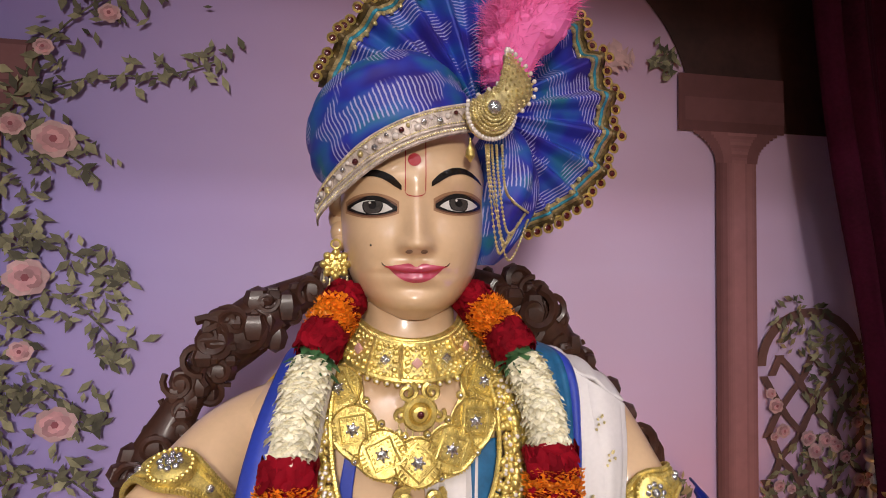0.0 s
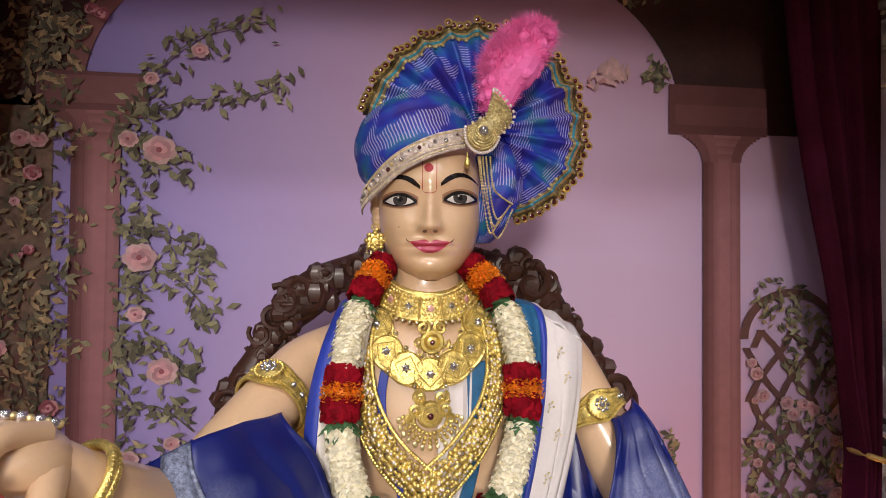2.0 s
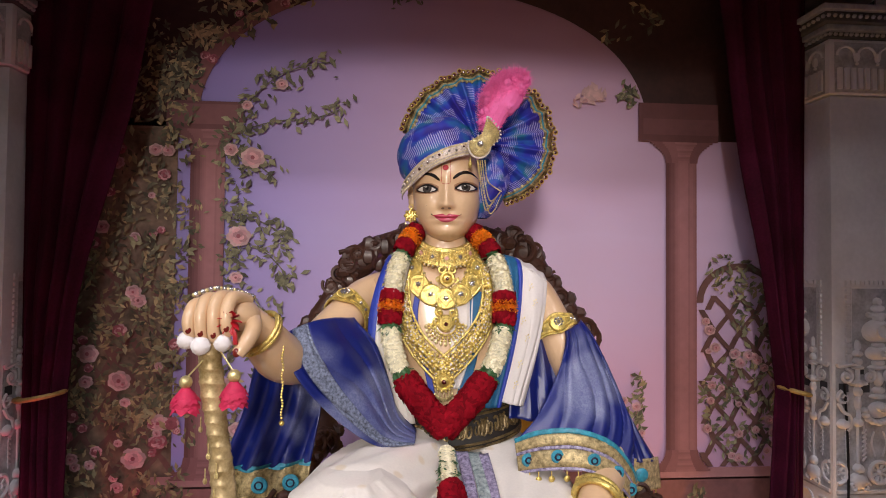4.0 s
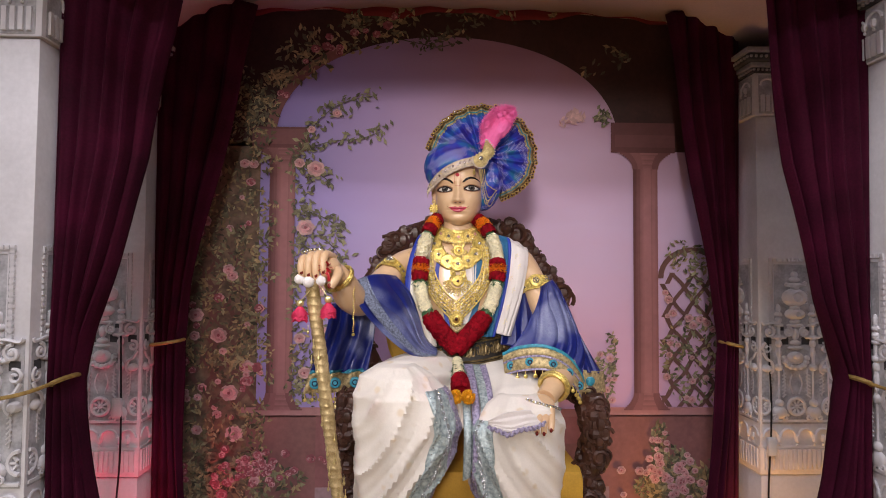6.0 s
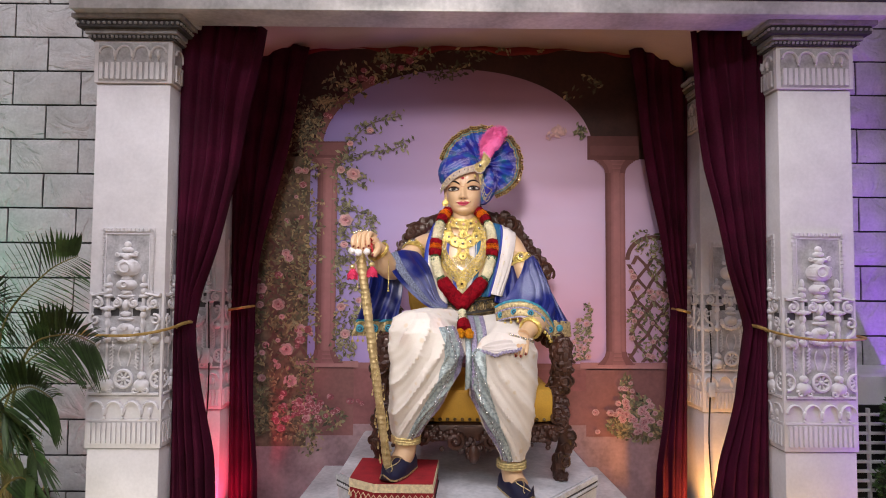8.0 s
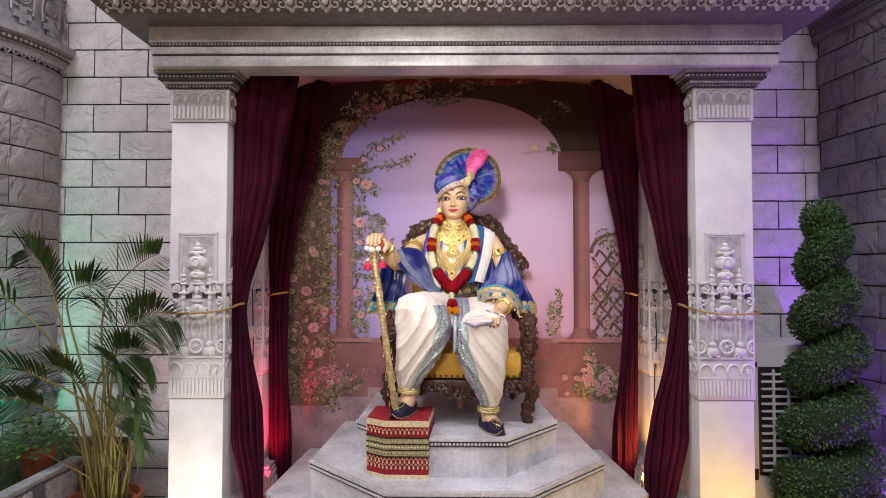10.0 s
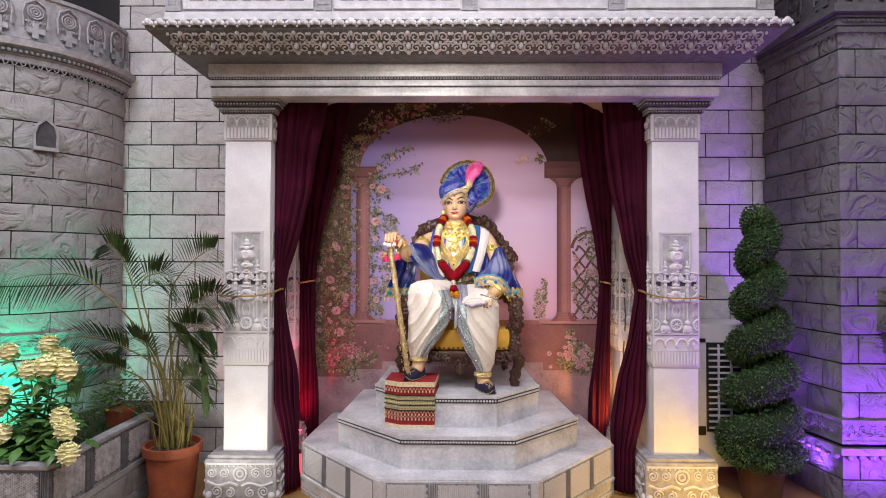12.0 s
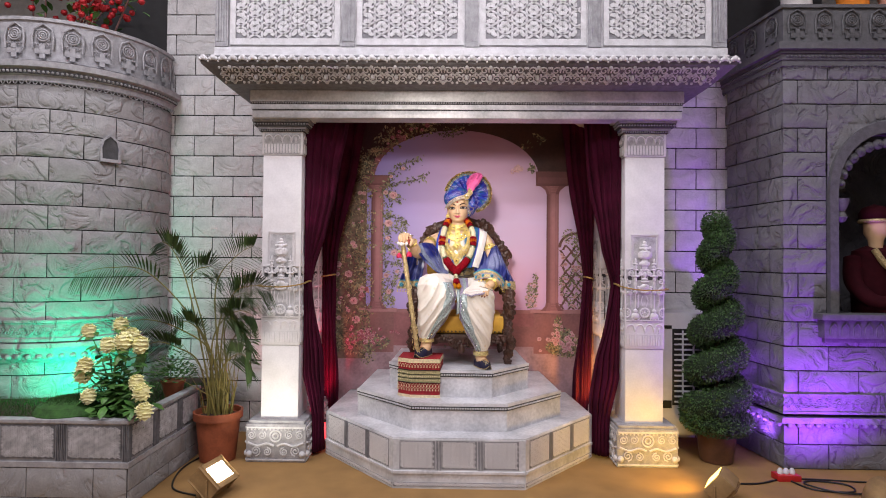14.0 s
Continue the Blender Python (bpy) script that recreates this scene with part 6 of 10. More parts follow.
for x, col, lab in ((2.35, (0.75, 0.72, 0.7), "plain white-draped figurine on the charcoal tower"), (2.72, (0.8, 0.25, 0.02), "plain orange-draped figurine on the charcoal tower"), (3.0, (0.75, 0.4, 0.3), "plain peach-draped figurine on the charcoal tower")):
    bm = B()
    lathe(bm, [(0.13, 0), (0.14, 0.04), (0.10, 0.16), (0.09, 0.30), (0.11, 0.36), (0.05, 0.42), (0.06, 0.47), (0.055, 0.53), (0.001, 0.57)], (x, 0.55, 2.70), 18)
    solo("draped_figurine", bm, material("draped_cloth", col, 0.8, 0, 0.15), lab, "figurine", "figurines on the tower")
bm = B()
box(bm, 2.2, 4.2, 0.33, 0.9, 2.62, 2.70)
solo("tower_deck", bm, M_DARKCARVE, "dark deck behind the tower parapet", "deck", kind="structure")
bm = B()
lathe(bm, [(0.5, 2.56), (0.5, 2.60)], (TC.x, TC.y, 0), 40)
solo("round_tower_deck", bm, M_DARKCARVE, "dark deck of the round tower", "deck", kind="structure")

# ---- the seated statue ----
M_SKIN = material("painted_marble_skin", (0.69, 0.465, 0.275), 0.30, 0, 0.05, 6, 200, 0.03, 0.0005, coat=0.45)
M_EYEWHITE = material("painted_eye_white", (0.66, 0.62, 0.57), 0.2, 0, 0.05, coat=0.6)
M_IRIS = material("painted_iris", (0.055, 0.047, 0.042), 0.2, 0, 0.15, 300, 600, 0, coat=0.6)
M_INK = material("painted_black_line", (0.008, 0.006, 0.006), 0.25, 0, 0.05, coat=0.5)
M_LIP = material("painted_pink_lip", (0.50, 0.06, 0.11), 0.25, 0, 0.1, 60, 300, 0.02, 0.0005, coat=0.6)
M_BINDI = material("red_paint", (0.42, 0.012, 0.02), 0.3, 0, 0.1)
M_LIDSOFT = material("painted_soft_lid", (0.36, 0.19, 0.10), 0.35, 0, 0.12, 30, 200, 0)
M_LID = material("painted_brown_lid", (0.16, 0.07, 0.04), 0.3, 0, 0.1, 30, 200, 0)
M_NAIL = material("maroon_nail", (0.16, 0.015, 0.012), 0.25, 0, 0.1)
M_GOLD = material("gilt_metal", (0.90, 0.62, 0.19), 0.33, 0.72, 0.30, 120, 700, 0.45, 0.0015)
M_PALEGOLD = material("pale_gilt_metal", (0.90, 0.70, 0.34), 0.30, 0.7, 0.25, 120, 700, 0.5, 0.002)
M_GEM = material("clear_stone", (0.72, 0.72, 0.76), 0.06, 0.9, 0.3, 300, 900, 0.6, 0.002, coat=1.0)
M_RUBY = material("dark_red_stone", (0.07, 0.004, 0.008), 0.1, 0, 0.1, coat=1.0)
M_PEARL = material("pearl", (0.82, 0.74, 0.68), 0.25, 0.1, 0.06, coat=0.6)
M_SILK = material("cream_silk", (0.82, 0.77, 0.70), 0.45, 0, 0.06, 9, 260, 0.15, 0.001, sheen=0.2)


def silk_print(m):
    """Scattered woven motifs in pale gold and pink."""
    nt = m.node_tree
    b = nt.nodes["Principled BSDF"]
    tc = nt.nodes.new("ShaderNodeTexCoord")
    src = b.inputs["Base Color"].links[0].from_socket
    for scale, near, far, colour, amount in ((24.0, 0.13, 0.24, (0.66, 0.50, 0.26), 0.45), (9.0, 0.15, 0.42, (0.82, 0.55, 0.55), 0.30)):
        v = nt.nodes.new("ShaderNodeTexVoronoi")
        v.inputs["Scale"].default_value = scale
        nt.links.new(tc.outputs["Object"], v.inputs["Vector"])
        r = nt.nodes.new("ShaderNodeMapRange")
        for key, value in (("From Min", near), ("From Max", far), ("To Min", amount), ("To Max", 0.0)):
            r.inputs[key].default_value = value
        nt.links.new(v.outputs["Distance"], r.inputs["Value"])
        mx = nt.nodes.new("ShaderNodeMix")
        mx.data_type = "RGBA"
        mx.inputs[7].default_value = (*colour, 1)
        nt.links.new(r.outputs["Result"], mx.inputs[0])
        nt.links.new(src, mx.inputs[6])
        src = mx.outputs[2]
    nt.links.new(src, b.inputs["Base Color"])
    return m


silk_print(M_SILK)
M_WHITECLOTH = material("white_cotton", (0.72, 0.67, 0.64), 0.7, 0, 0.06, 14, 260, 0.2, 0.001)
M_TEALTRIM = material("silver_teal_trim", (0.30, 0.46, 0.52), 0.4, 0.3, 0.35, 130, 420, 0.5, 0.002, tint=(0.62, 0.72, 0.72))
M_PURPLETRIM = material("purple_mirror_trim", (0.13, 0.06, 0.30), 0.4, 0.1, 0.4, 170, 420, 0.5, 0.002, tint=(0.55, 0.5, 0.7))
M_GOLDTRIM = material("gold_brocade_trim", (0.50, 0.36, 0.13), 0.45, 0.35, 0.4, 140, 420, 0.5, 0.002, tint=(0.78, 0.62, 0.32))
M_TURQ = material("turquoise_trim", (0.04, 0.30, 0.42), 0.45, 0.0, 0.3, 90, 300, 0.3, 0.001)
M_NAVY = material("navy_velvet", (0.006, 0.006, 0.035), 0.5, 0, 0.2, 20, 260, 0.2, 0.001, sheen=0.05)
M_REDCLOTH = material("red_velvet", (0.33, 0.012, 0.02), 0.8, 0, 0.2, 20, 200, 0.2, 0.001)
M_ROYAL = material("royal_blue_border", (0.02, 0.045, 0.36), 0.5, 0, 0.15, 30, 260, 0.2, 0.001)
M_TEALCLOTH = material("teal_dotted_cloth", (0.015, 0.12, 0.26), 0.55, 0, 0.2, 60, 260, 0.2, 0.001)
M_WOOD = material("dark_carved_wood", (0.070, 0.028, 0.018), 0.45, 0, 0.3, 25, 140, 0.3, 0.002, coat=0.08)
M_CUSHION = material("mustard_velvet", (0.62, 0.36, 0.045), 0.7, 0, 0.12, 15, 240, 0.2, 0.001)
M_BELT = material("antique_gold_belt", (0.20, 0.14, 0.06), 0.4, 0.5, 0.5, 60, 300, 0.4, 0.002)
M_BELTDARK = material("black_belt_cloth", (0.02, 0.016, 0.014), 0.6, 0, 0.2)
M_JASMINE = material("white_blossom", (0.88, 0.82, 0.60), 0.6, 0, 0.06, 30, 200, 0.05, 0.001, island=0.18)
M_MARIGOLD = material("orange_marigold", (0.92, 0.27, 0.010), 0.6, 0, 0.12, 30, 200, 0.05, 0.001, island=0.25)
M_YMARIGOLD = material("yellow_marigold", (0.85, 0.42, 0.012), 0.6, 0, 0.12, 30, 200, 0.05, 0.001, island=0.2)
M_REDPETAL = material("dark_red_rose_petal", (0.21, 0.003, 0.010), 0.8, 0, 0.2, 30, 200, 0.05, 0.001, island=0.35, spec=0.08)
M_GREENLEAF = material("garland_leaf", (0.05, 0.13, 0.045), 0.5, 0, 0.2, 30, 200, 0.05, 0.001, island=0.3)
M_PINK = material("pink_feather", (1.0, 0.22, 0.54), 0.9, 0, 0.06, 20, 200, 0.05, 0.001, island=0.1, spec=0.1)
M_POMPON = material("white_pompon", (0.85, 0.82, 0.82), 0.9, 0, 0.04, 60, 300, 0.3, 0.002)
M_PINKTASSEL = material("crimson_tassel", (0.62, 0.02, 0.09), 0.7, 0, 0.15)
M_SILVERBROCADE = material("silver_brocade", (0.010, 0.025, 0.15), 0.45, 0.2, 0.6, 230, 800, 0.5, 0.001, tint=(0.30, 0.35, 0.50))


def tie_dye(name, freq=150.0):
    """Blue tie-dyed cloth: purple to teal patches with groups of fine white stripes."""
    m = material(name, (0.03, 0.06, 0.4), 0.6, 0, 0.1, 10, 300, 0.12, 0.0008)
    nt = m.node_tree
    b = nt.nodes["Principled BSDF"]
    tc = nt.nodes.new("ShaderNodeTexCoord")
    n = nt.nodes.new("ShaderNodeTexNoise")
    n.inputs["Scale"].default_value, n.inputs["Detail"].default_value = 16, 2
    nt.links.new(tc.outputs["UV"], n.inputs["Vector"])
    n.inputs["Scale"].default_value = 3.2
    r = nt.nodes.new("ShaderNodeValToRGB")
    els = r.color_ramp.elements
    els[0].position, els[0].color = 0.34, (0.025, 0.015, 0.25, 1)
    els[1].position, els[1].color = 0.68, (0.012, 0.16, 0.26, 1)
    for p, c in ((0.46, (0.022, 0.035, 0.40, 1)), (0.57, (0.02, 0.10, 0.42, 1))):
        e = els.new(p)
        e.color = c
    nt.links.new(n.outputs["Fac"], r.inputs["Fac"])
    w = nt.nodes.new("ShaderNodeTexWave")
    w.inputs["Scale"].default_value, w.inputs["Distortion"].default_value, w.inputs["Detail"].default_value = freq / 10, 1.2, 2
    w.inputs["Detail Scale"].default_value = 2.0
    nt.links.new(tc.outputs["UV"], w.inputs["Vector"])
    cut = nt.nodes.new("ShaderNodeValToRGB")
    cut.color_ramp.elements[0].position, cut.color_ramp.elements[1].position = 0.62, 0.85
    nt.links.new(w.outputs["Fac"], cut.inputs["Fac"])
    n2 = nt.nodes.new("ShaderNodeTexNoise")
    n2.inputs["Scale"].default_value, n2.inputs["Detail"].default_value = 4.5, 1
    nt.links.new(tc.outputs["UV"], n2.inputs["Vector"])
    patch = nt.nodes.new("ShaderNodeValToRGB")
    patch.color_ramp.elements[0].position, patch.color_ramp.elements[1].position = 0.50, 0.54
    nt.links.new(n2.outputs["Fac"], patch.inputs["Fac"])
    mul = nt.nodes.new("ShaderNodeMath")
    mul.operation = "MULTIPLY"
    nt.links.new(cut.outputs["Color"], mul.inputs[0])
    nt.links.new(patch.outputs["Color"], mul.inputs[1])
    soft = nt.nodes.new("ShaderNodeMath")
    soft.operation = "MULTIPLY"
    soft.inputs[1].default_value = 0.75
    nt.links.new(mul.outputs[0], soft.inputs[0])
    mx = nt.nodes.new("ShaderNodeMix")
    mx.data_type = "RGBA"
    mx.inputs[7].default_value = (0.55, 0.52, 0.80, 1)
    nt.links.new(soft.outputs[0], mx.inputs[0])
    nt.links.new(r.outputs["Color"], mx.inputs[6])
    nt.links.new(mx.outputs[2], b.inputs["Base Color"])
    return m


def shawl_silk():
    """Blue silk with silver brocade worked into it."""
    m = material("blue_silk", (0.006, 0.014, 0.15), 0.34, 0.0, 0.15, 10, 300, 0.12, 0.0008)
    nt = m.node_tree
    b = nt.nodes["Principled BSDF"]
    tc = nt.nodes.new("ShaderNodeTexCoord")
    w = nt.nodes.new("ShaderNodeTexNoise")
    w.inputs["Scale"].default_value, w.inputs["Detail"].default_value, w.inputs["Distortion"].default_value = 190, 4, 1.5
    nt.links.new(tc.outputs["Object"], w.inputs["Vector"])
    n = nt.nodes.new("ShaderNodeTexNoise")
    n.inputs["Scale"].default_value = 9
    nt.links.new(tc.outputs["Object"], n.inputs["Vector"])
    r = nt.nodes.new("ShaderNodeValToRGB")
    r.color_ramp.elements[0].position, r.color_ramp.elements[1].position = 0.50, 0.64
    nt.links.new(n.outputs["Fac"], r.inputs["Fac"])
    mul = nt.nodes.new("ShaderNodeMath")
    mul.operation = "MULTIPLY"
    nt.links.new(w.outputs["Fac"], mul.inputs[0])
    nt.links.new(r.outputs["Color"], mul.inputs[1])
    half = nt.nodes.new("ShaderNodeMath")
    half.operation = "MULTIPLY"
    half.inputs[1].default_value = 0.60
    nt.links.new(mul.outputs[0], half.inputs[0])
    src = b.inputs["Base Color"].links[0].from_socket
    mx = nt.nodes.new("ShaderNodeMix")
    mx.data_type = "RGBA"
    mx.inputs[7].default_value = (0.42, 0.46, 0.62, 1)
    nt.links.new(half.outputs[0], mx.inputs[0])
    nt.links.new(src, mx.inputs[6])
    nt.links.new(mx.outputs[2], b.inputs["Base Color"])
    return m


M_TURBAN = tie_dye("tie_dyed_blue_cloth", 125)
M_SHAWL = shawl_silk()


def uv_sheet(bm, f, nu, nv, mi=0, su=1.0, sv=1.0, turn=False):
    lay = bm.loops.layers.uv.verify()
    rows = [[bm.verts.new(f(i / nu, j / nv)) for i in range(nu + 1)] for j in range(nv + 1)]
    for j in range(nv):
        for i in range(nu):
            fc = bm.faces.new((rows[j][i], rows[j][i + 1], rows[j + 1][i + 1], rows[j + 1][i]))
            fc.material_index = mi
            for lp, (a, b) in zip(fc.loops, ((i, j), (i + 1, j), (i + 1, j + 1), (i, j + 1))):
                lp[lay].uv = (b / nv * sv, a / nu * su) if turn else (a / nu * su, b / nv * sv)


HC, HR = Vector((0.1125, 0.560, 1.582)), Matrix.Rotation(radians(-6), 3, "Z")
W_TAB = [(-0.097, 0.0125), (-0.0945, 0.024), (-0.089, 0.0345), (-0.077, 0.0475), (-0.06, 0.0575), (-0.03, 0.0653), (0.0, 0.0674), (0.03, 0.0679), (0.06, 0.0596), (0.085, 0.047), (0.105, 0.0209)]
D_TAB = [(-0.097, 0.040), (-0.092, 0.058), (-0.081, 0.067), (-0.06, 0.071), (-0.03, 0.072), (0.0, 0.071), (0.03, 0.073), (0.06, 0.067), (0.09, 0.045), (0.105, 0.02)]


def g(x, z, cx, cz, sx, sz):
    return math.exp(-0.5 * (((x - cx) / sx) ** 2 + ((z - cz) / sz) ** 2))


def soft_table(tab, z):
    return (lerp(tab, z - 0.006) + lerp(tab, z - 0.003) + lerp(tab, z) + lerp(tab, z + 0.003) + lerp(tab, z + 0.006)) / 5


def face_depth(x, z):
    W, D = soft_table(W_TAB, z), soft_table(D_TAB, z)
    q = min(1.0, abs(x) / W)
    h = D * max(0.0, 1 - q ** 2.5) ** (1 / 2.2)
    ax = abs(x)
    # nose
    t = min(1.0, max(0.0, (0.016 - z) / 0.047))
    h += (0.003 + 0.016 * t ** 1.3) * math.exp(-0.5 * (x / (0.0050 + 0.0024 * t)) ** 2) * (1 / (1 + math.exp(-(z + 0.0385) / 0.0013))) * (1 / (1 + math.exp((z - 0.024) / 0.006)))
    h += 0.0050 * g(ax, z, 0.0098, -0.0325, 0.0040, 0.0040)
    # eyes
    h += -0.0065 * g(ax, z, 0.036, 0.002, 0.017, 0.011) + 0.0048 * g(ax, z, 0.036, 0.0, 0.013, 0.0065)
    h += 0.0018 * g(ax, z, 0.034, 0.021, 0.02, 0.006)
    # cheeks, lips, chin
    h += 0.0050 * g(ax, z, 0.036, -0.036, 0.015, 0.016) - 0.0016 * g(ax, z, 0.029, -0.052, 0.004, 0.006)
    h += 0.0050 * g(ax, z, 0.004, -0.0515, 0.015, 0.0032) + 0.0055 * g(ax, z, 0, -0.0605, 0.013, 0.0038) - 0.0022 * g(ax, z, 0, -0.0562, 0.02, 0.0014)
    h += -0.0025 * g(ax, z, 0, -0.069, 0.012, 0.004) + 0.005 * g(ax, z, 0, -0.081, 0.013, 0.009)
    h += -0.0012 * g(ax, z, 0, -0.044, 0.0025, 0.004)
    return h


def on_face(x, z, off=0.0006):
    return HC + HR @ Vector((x, -face_depth(x, z) - off, z))


bm = B()
loops = []
nz = 116
for j in range(nz + 1):
    z = -0.097 + 0.202 * j / nz
    W = soft_table(W_TAB, z)
    lp = []
    for i in range(81):
        x = W * math.sin(math.pi * (i / 80 - 0.5)) * 0.9995
        lp.append(HC + HR @ Vector((x, -face_depth(x, z), z)))
    back = soft_table([(-0.104, 0.02), (-0.08, 0.06), (-0.03, 0.078), (0.03, 0.085), (0.08, 0.06), (0.105, 0.02)], z)
    for i in range(1, 24):
        a = math.pi * i / 24
        lp.append(HC + HR @ Vector((W * math.cos(a), back * math.sin(a), z)))
    loops.append(lp)
rings(bm, loops)


def face_patch(outline_fn, nu, nv, mi, off):
    """A painted patch that follows the face: outline_fn(u, v) gives x, z."""
    rows = [[bm.verts.new(on_face(*outline_fn(i / nu, j / nv), off)) for i in range(nu + 1)] for j in range(nv + 1)]
    for a, b in zip(rows, rows[1:]):
        for i in range(nu):
            bm.faces.new((a[i], a[i + 1], b[i + 1], b[i])).material_index = mi


for s in (-1, 1):
    ex, ez = s * 0.0375, -0.0005 + (0.002 if s > 0 else -0.001)

    def almond(u, v, k=1.0, grow=0.0):
        x = (u - 0.5) * 2
        hi = 0.0066 * (1 - abs(x) ** 2.2) + grow
        lo = -0.0050 * (1 - abs(x) ** 2.0) - grow * 0.6
        return ex + x * (0.0185 + grow * (1.6 if grow < 0.003 else 0.75)) * k, ez + lo + (hi - lo) * v + s * x * 0.0012
    face_patch(lambda u, v: almond(u, v, 1.0, 0.0062), 24, 8, 8, 0.0003)
    face_patch(lambda u, v: almond(u, v, 1.0, 0.0040), 24, 8, 6, 0.0005)
    face_patch(lambda u, v: almond(u, v, 1.0, 0.0019), 24, 8, 3, 0.0008)
    face_patch(lambda u, v: almond(u, v, 0.97), 24, 8, 1, 0.0012)

    def disc(r, dx=0.0, dz=0.0):
        def f(u, v):
            a = 6.2832 * u
            x, z = ex + s * -0.001 + dx + r * v * math.cos(a), ez + 0.0022 + dz + r * v * math.sin(a)
            xx = (x - ex) / 0.0185
            top = ez + 0.0066 * (1 - abs(xx) ** 2.2) - 0.0004
            return x, max(min(z, top), ez - 0.0048 * (1 - abs(xx) ** 2.0))
        return f
    face_patch(disc(0.0088), 20, 3, 3, 0.0015)
    face_patch(disc(0.0079), 20, 3, 2, 0.0018)
    face_patch(disc(0.0034), 14, 2, 3, 0.0021)
    # small white dot painted as a glint on the iris
    face_patch(disc(0.0011, -0.0022, 0.0022), 8, 1, 1, 0.0024)
    # upper lid line with a flick
    face_patch(lambda u, v: (ex + (u - 0.47) * 2 * 0.0205 * (1 if s > 0 else -1) * 1.0, ez + 0.0070 * (1 - abs((u - 0.47) * 2) ** 2.2) - 0.0005 + 0.0036 * v * math.sin(math.pi * min(1, u + 0.1)) + 0.002 * u * u), 22, 2, 3, 0.0016)

    # brow
    def brow(u, v):
        x = s * (0.0125 + 0.047 * u)
        z = 0.0125 + 0.0165 * math.sin(math.pi * (0.06 + 0.80 * u)) ** 0.9 + (0.002 if s > 0 else -0.0015)
        th = 0.0070 * (1 - u) ** 0.55 * min(1, 0.45 + u * 4) + 0.0008
        return x, z + (v - 0.5) * th
    face_patch(brow, 26, 3, 3, 0.0008)
    # smile line at the lip's corner, nostril
    face_patch(lambda u, v: (s * (0.0240 + 0.0045 * u), -0.0506 + 0.0032 * u * u + (v - 0.5) * 0.0011), 6, 1, 3, 0.0007)
    face_patch(lambda u, v: (s * 0.0062 + 0.0030 * v * math.cos(6.2832 * u), -0.0385 + 0.0016 * v * math.sin(6.2832 * u)), 10, 2, 6, 0.0006)


def lip_mid(u):
    return -0.0556 + 0.0052 * ((u - 0.5) * 2) ** 2


def lip_top(u):
    x = (u - 0.5) * 2
    return -0.0482 - 0.0022 * abs(x) ** 1.7 - 0.0026 * math.exp(-(x / 0.14) ** 2) + 0.0006 * math.exp(-((abs(x) - 0.28) / 0.15) ** 2)


def lip_low(u):
    x = (u - 0.5) * 2
    return -0.0556 - 0.0084 * (1 - abs(x) ** 2.2) + 0.0052 * x * x


face_patch(lambda u, v: ((u - 0.5) * 0.049, lip_mid(u) + (lip_top(u) - lip_mid(u)) * v), 30, 4, 4, 0.0008)
face_patch(lambda u, v: ((u - 0.5) * 0.048, lip_low(u) + (lip_mid(u) - 0.0002 - lip_low(u)) * v), 30, 5, 4, 0.0008)
face_patch(lambda u, v: ((u - 0.5) * 0.051, lip_mid(u) - 0.0004 + 0.0009 * v), 24, 1, 5, 0.0013)
face_patch(lambda u, v: (-0.002 + 0.0056 * v * math.cos(6.2832 * u), 0.0385 + 0.0056 * v * math.sin(6.2832 * u)), 16, 2, 5, 0.0009)
for s in (-1, 1):
    face_patch(lambda u, v: (-0.001 + s * 0.0085 + (v - 0.5) * 0.0008, 0.012 + 0.045 * u), 14, 1, 5, 0.0007)
face_patch(lambda u, v: (-0.001 + 0.0085 * math.cos(math.pi * (1 + u)), 0.012 + 0.0045 * math.sin(math.pi * (1 + u)) + (v - 0.5) * 0.0008), 14, 1, 5, 0.0007)
face_patch(lambda u, v: (-0.0375 + 0.0008 * v * math.cos(6.2832 * u), -0.033 + 0.0008 * v * math.sin(6.2832 * u)), 8, 1, 3, 0.0006)
# ear
ec = HC + HR @ Vector((-0.0685, 0.004, -0.006))
for k, (dy, dz, r) in enumerate(((0.004, 0.012, 0.011), (0.008, 0.002, 0.011), (0.002, -0.012, 0.009), (-0.002, -0.022, 0.007))):
    ball(bm, ec + Vector((0.0, dy, dz)), r, 10, 0, 1.1, 1.3)


def oval(c, rx, ry, n=40, p=2.0):
    out = []
    for k in range(n):
        a = 6.28318 * k / n
        ca, sa = math.cos(a), math.sin(a)
        out.append(Vector((c[0] + rx * math.copysign(abs(ca) ** (2 / p), ca), c[1] + ry * math.copysign(abs(sa) ** (2 / p), sa), c[2])))
    return out


def TORSO(z):
    cx = lerp([(1.05, 0.12), (1.3, 0.117), (1.45, 0.112), (1.52, 0.107)], z)
    rx = lerp([(1.05, 0.13), (1.15, 0.112), (1.22, 0.115), (1.32, 0.142), (1.38, 0.158), (1.41, 0.155), (1.435, 0.115), (1.455, 0.062), (1.475, 0.044), (1.52, 0.042)], z)
    cy = lerp([(1.05, 0.54), (1.2, 0.535), (1.35, 0.555), (1.43, 0.565), (1.52, 0.565)], z)
    ry = lerp([(1.05, 0.095), (1.15, 0.085), (1.3, 0.085), (1.38, 0.082), (1.43, 0.068), (1.455, 0.052), (1.48, 0.044), (1.52, 0.042)], z)
    return cx, rx, cy, ry


def chest(x, z, off=0.0):
    """A point on the torso's front."""
    cx, rx, cy, ry = TORSO(z)
    q = min(0.985, abs(x - cx) / rx)
    return Vector((x, cy - ry * (1 - q ** 2.3) ** (1 / 2.3) - off, z))


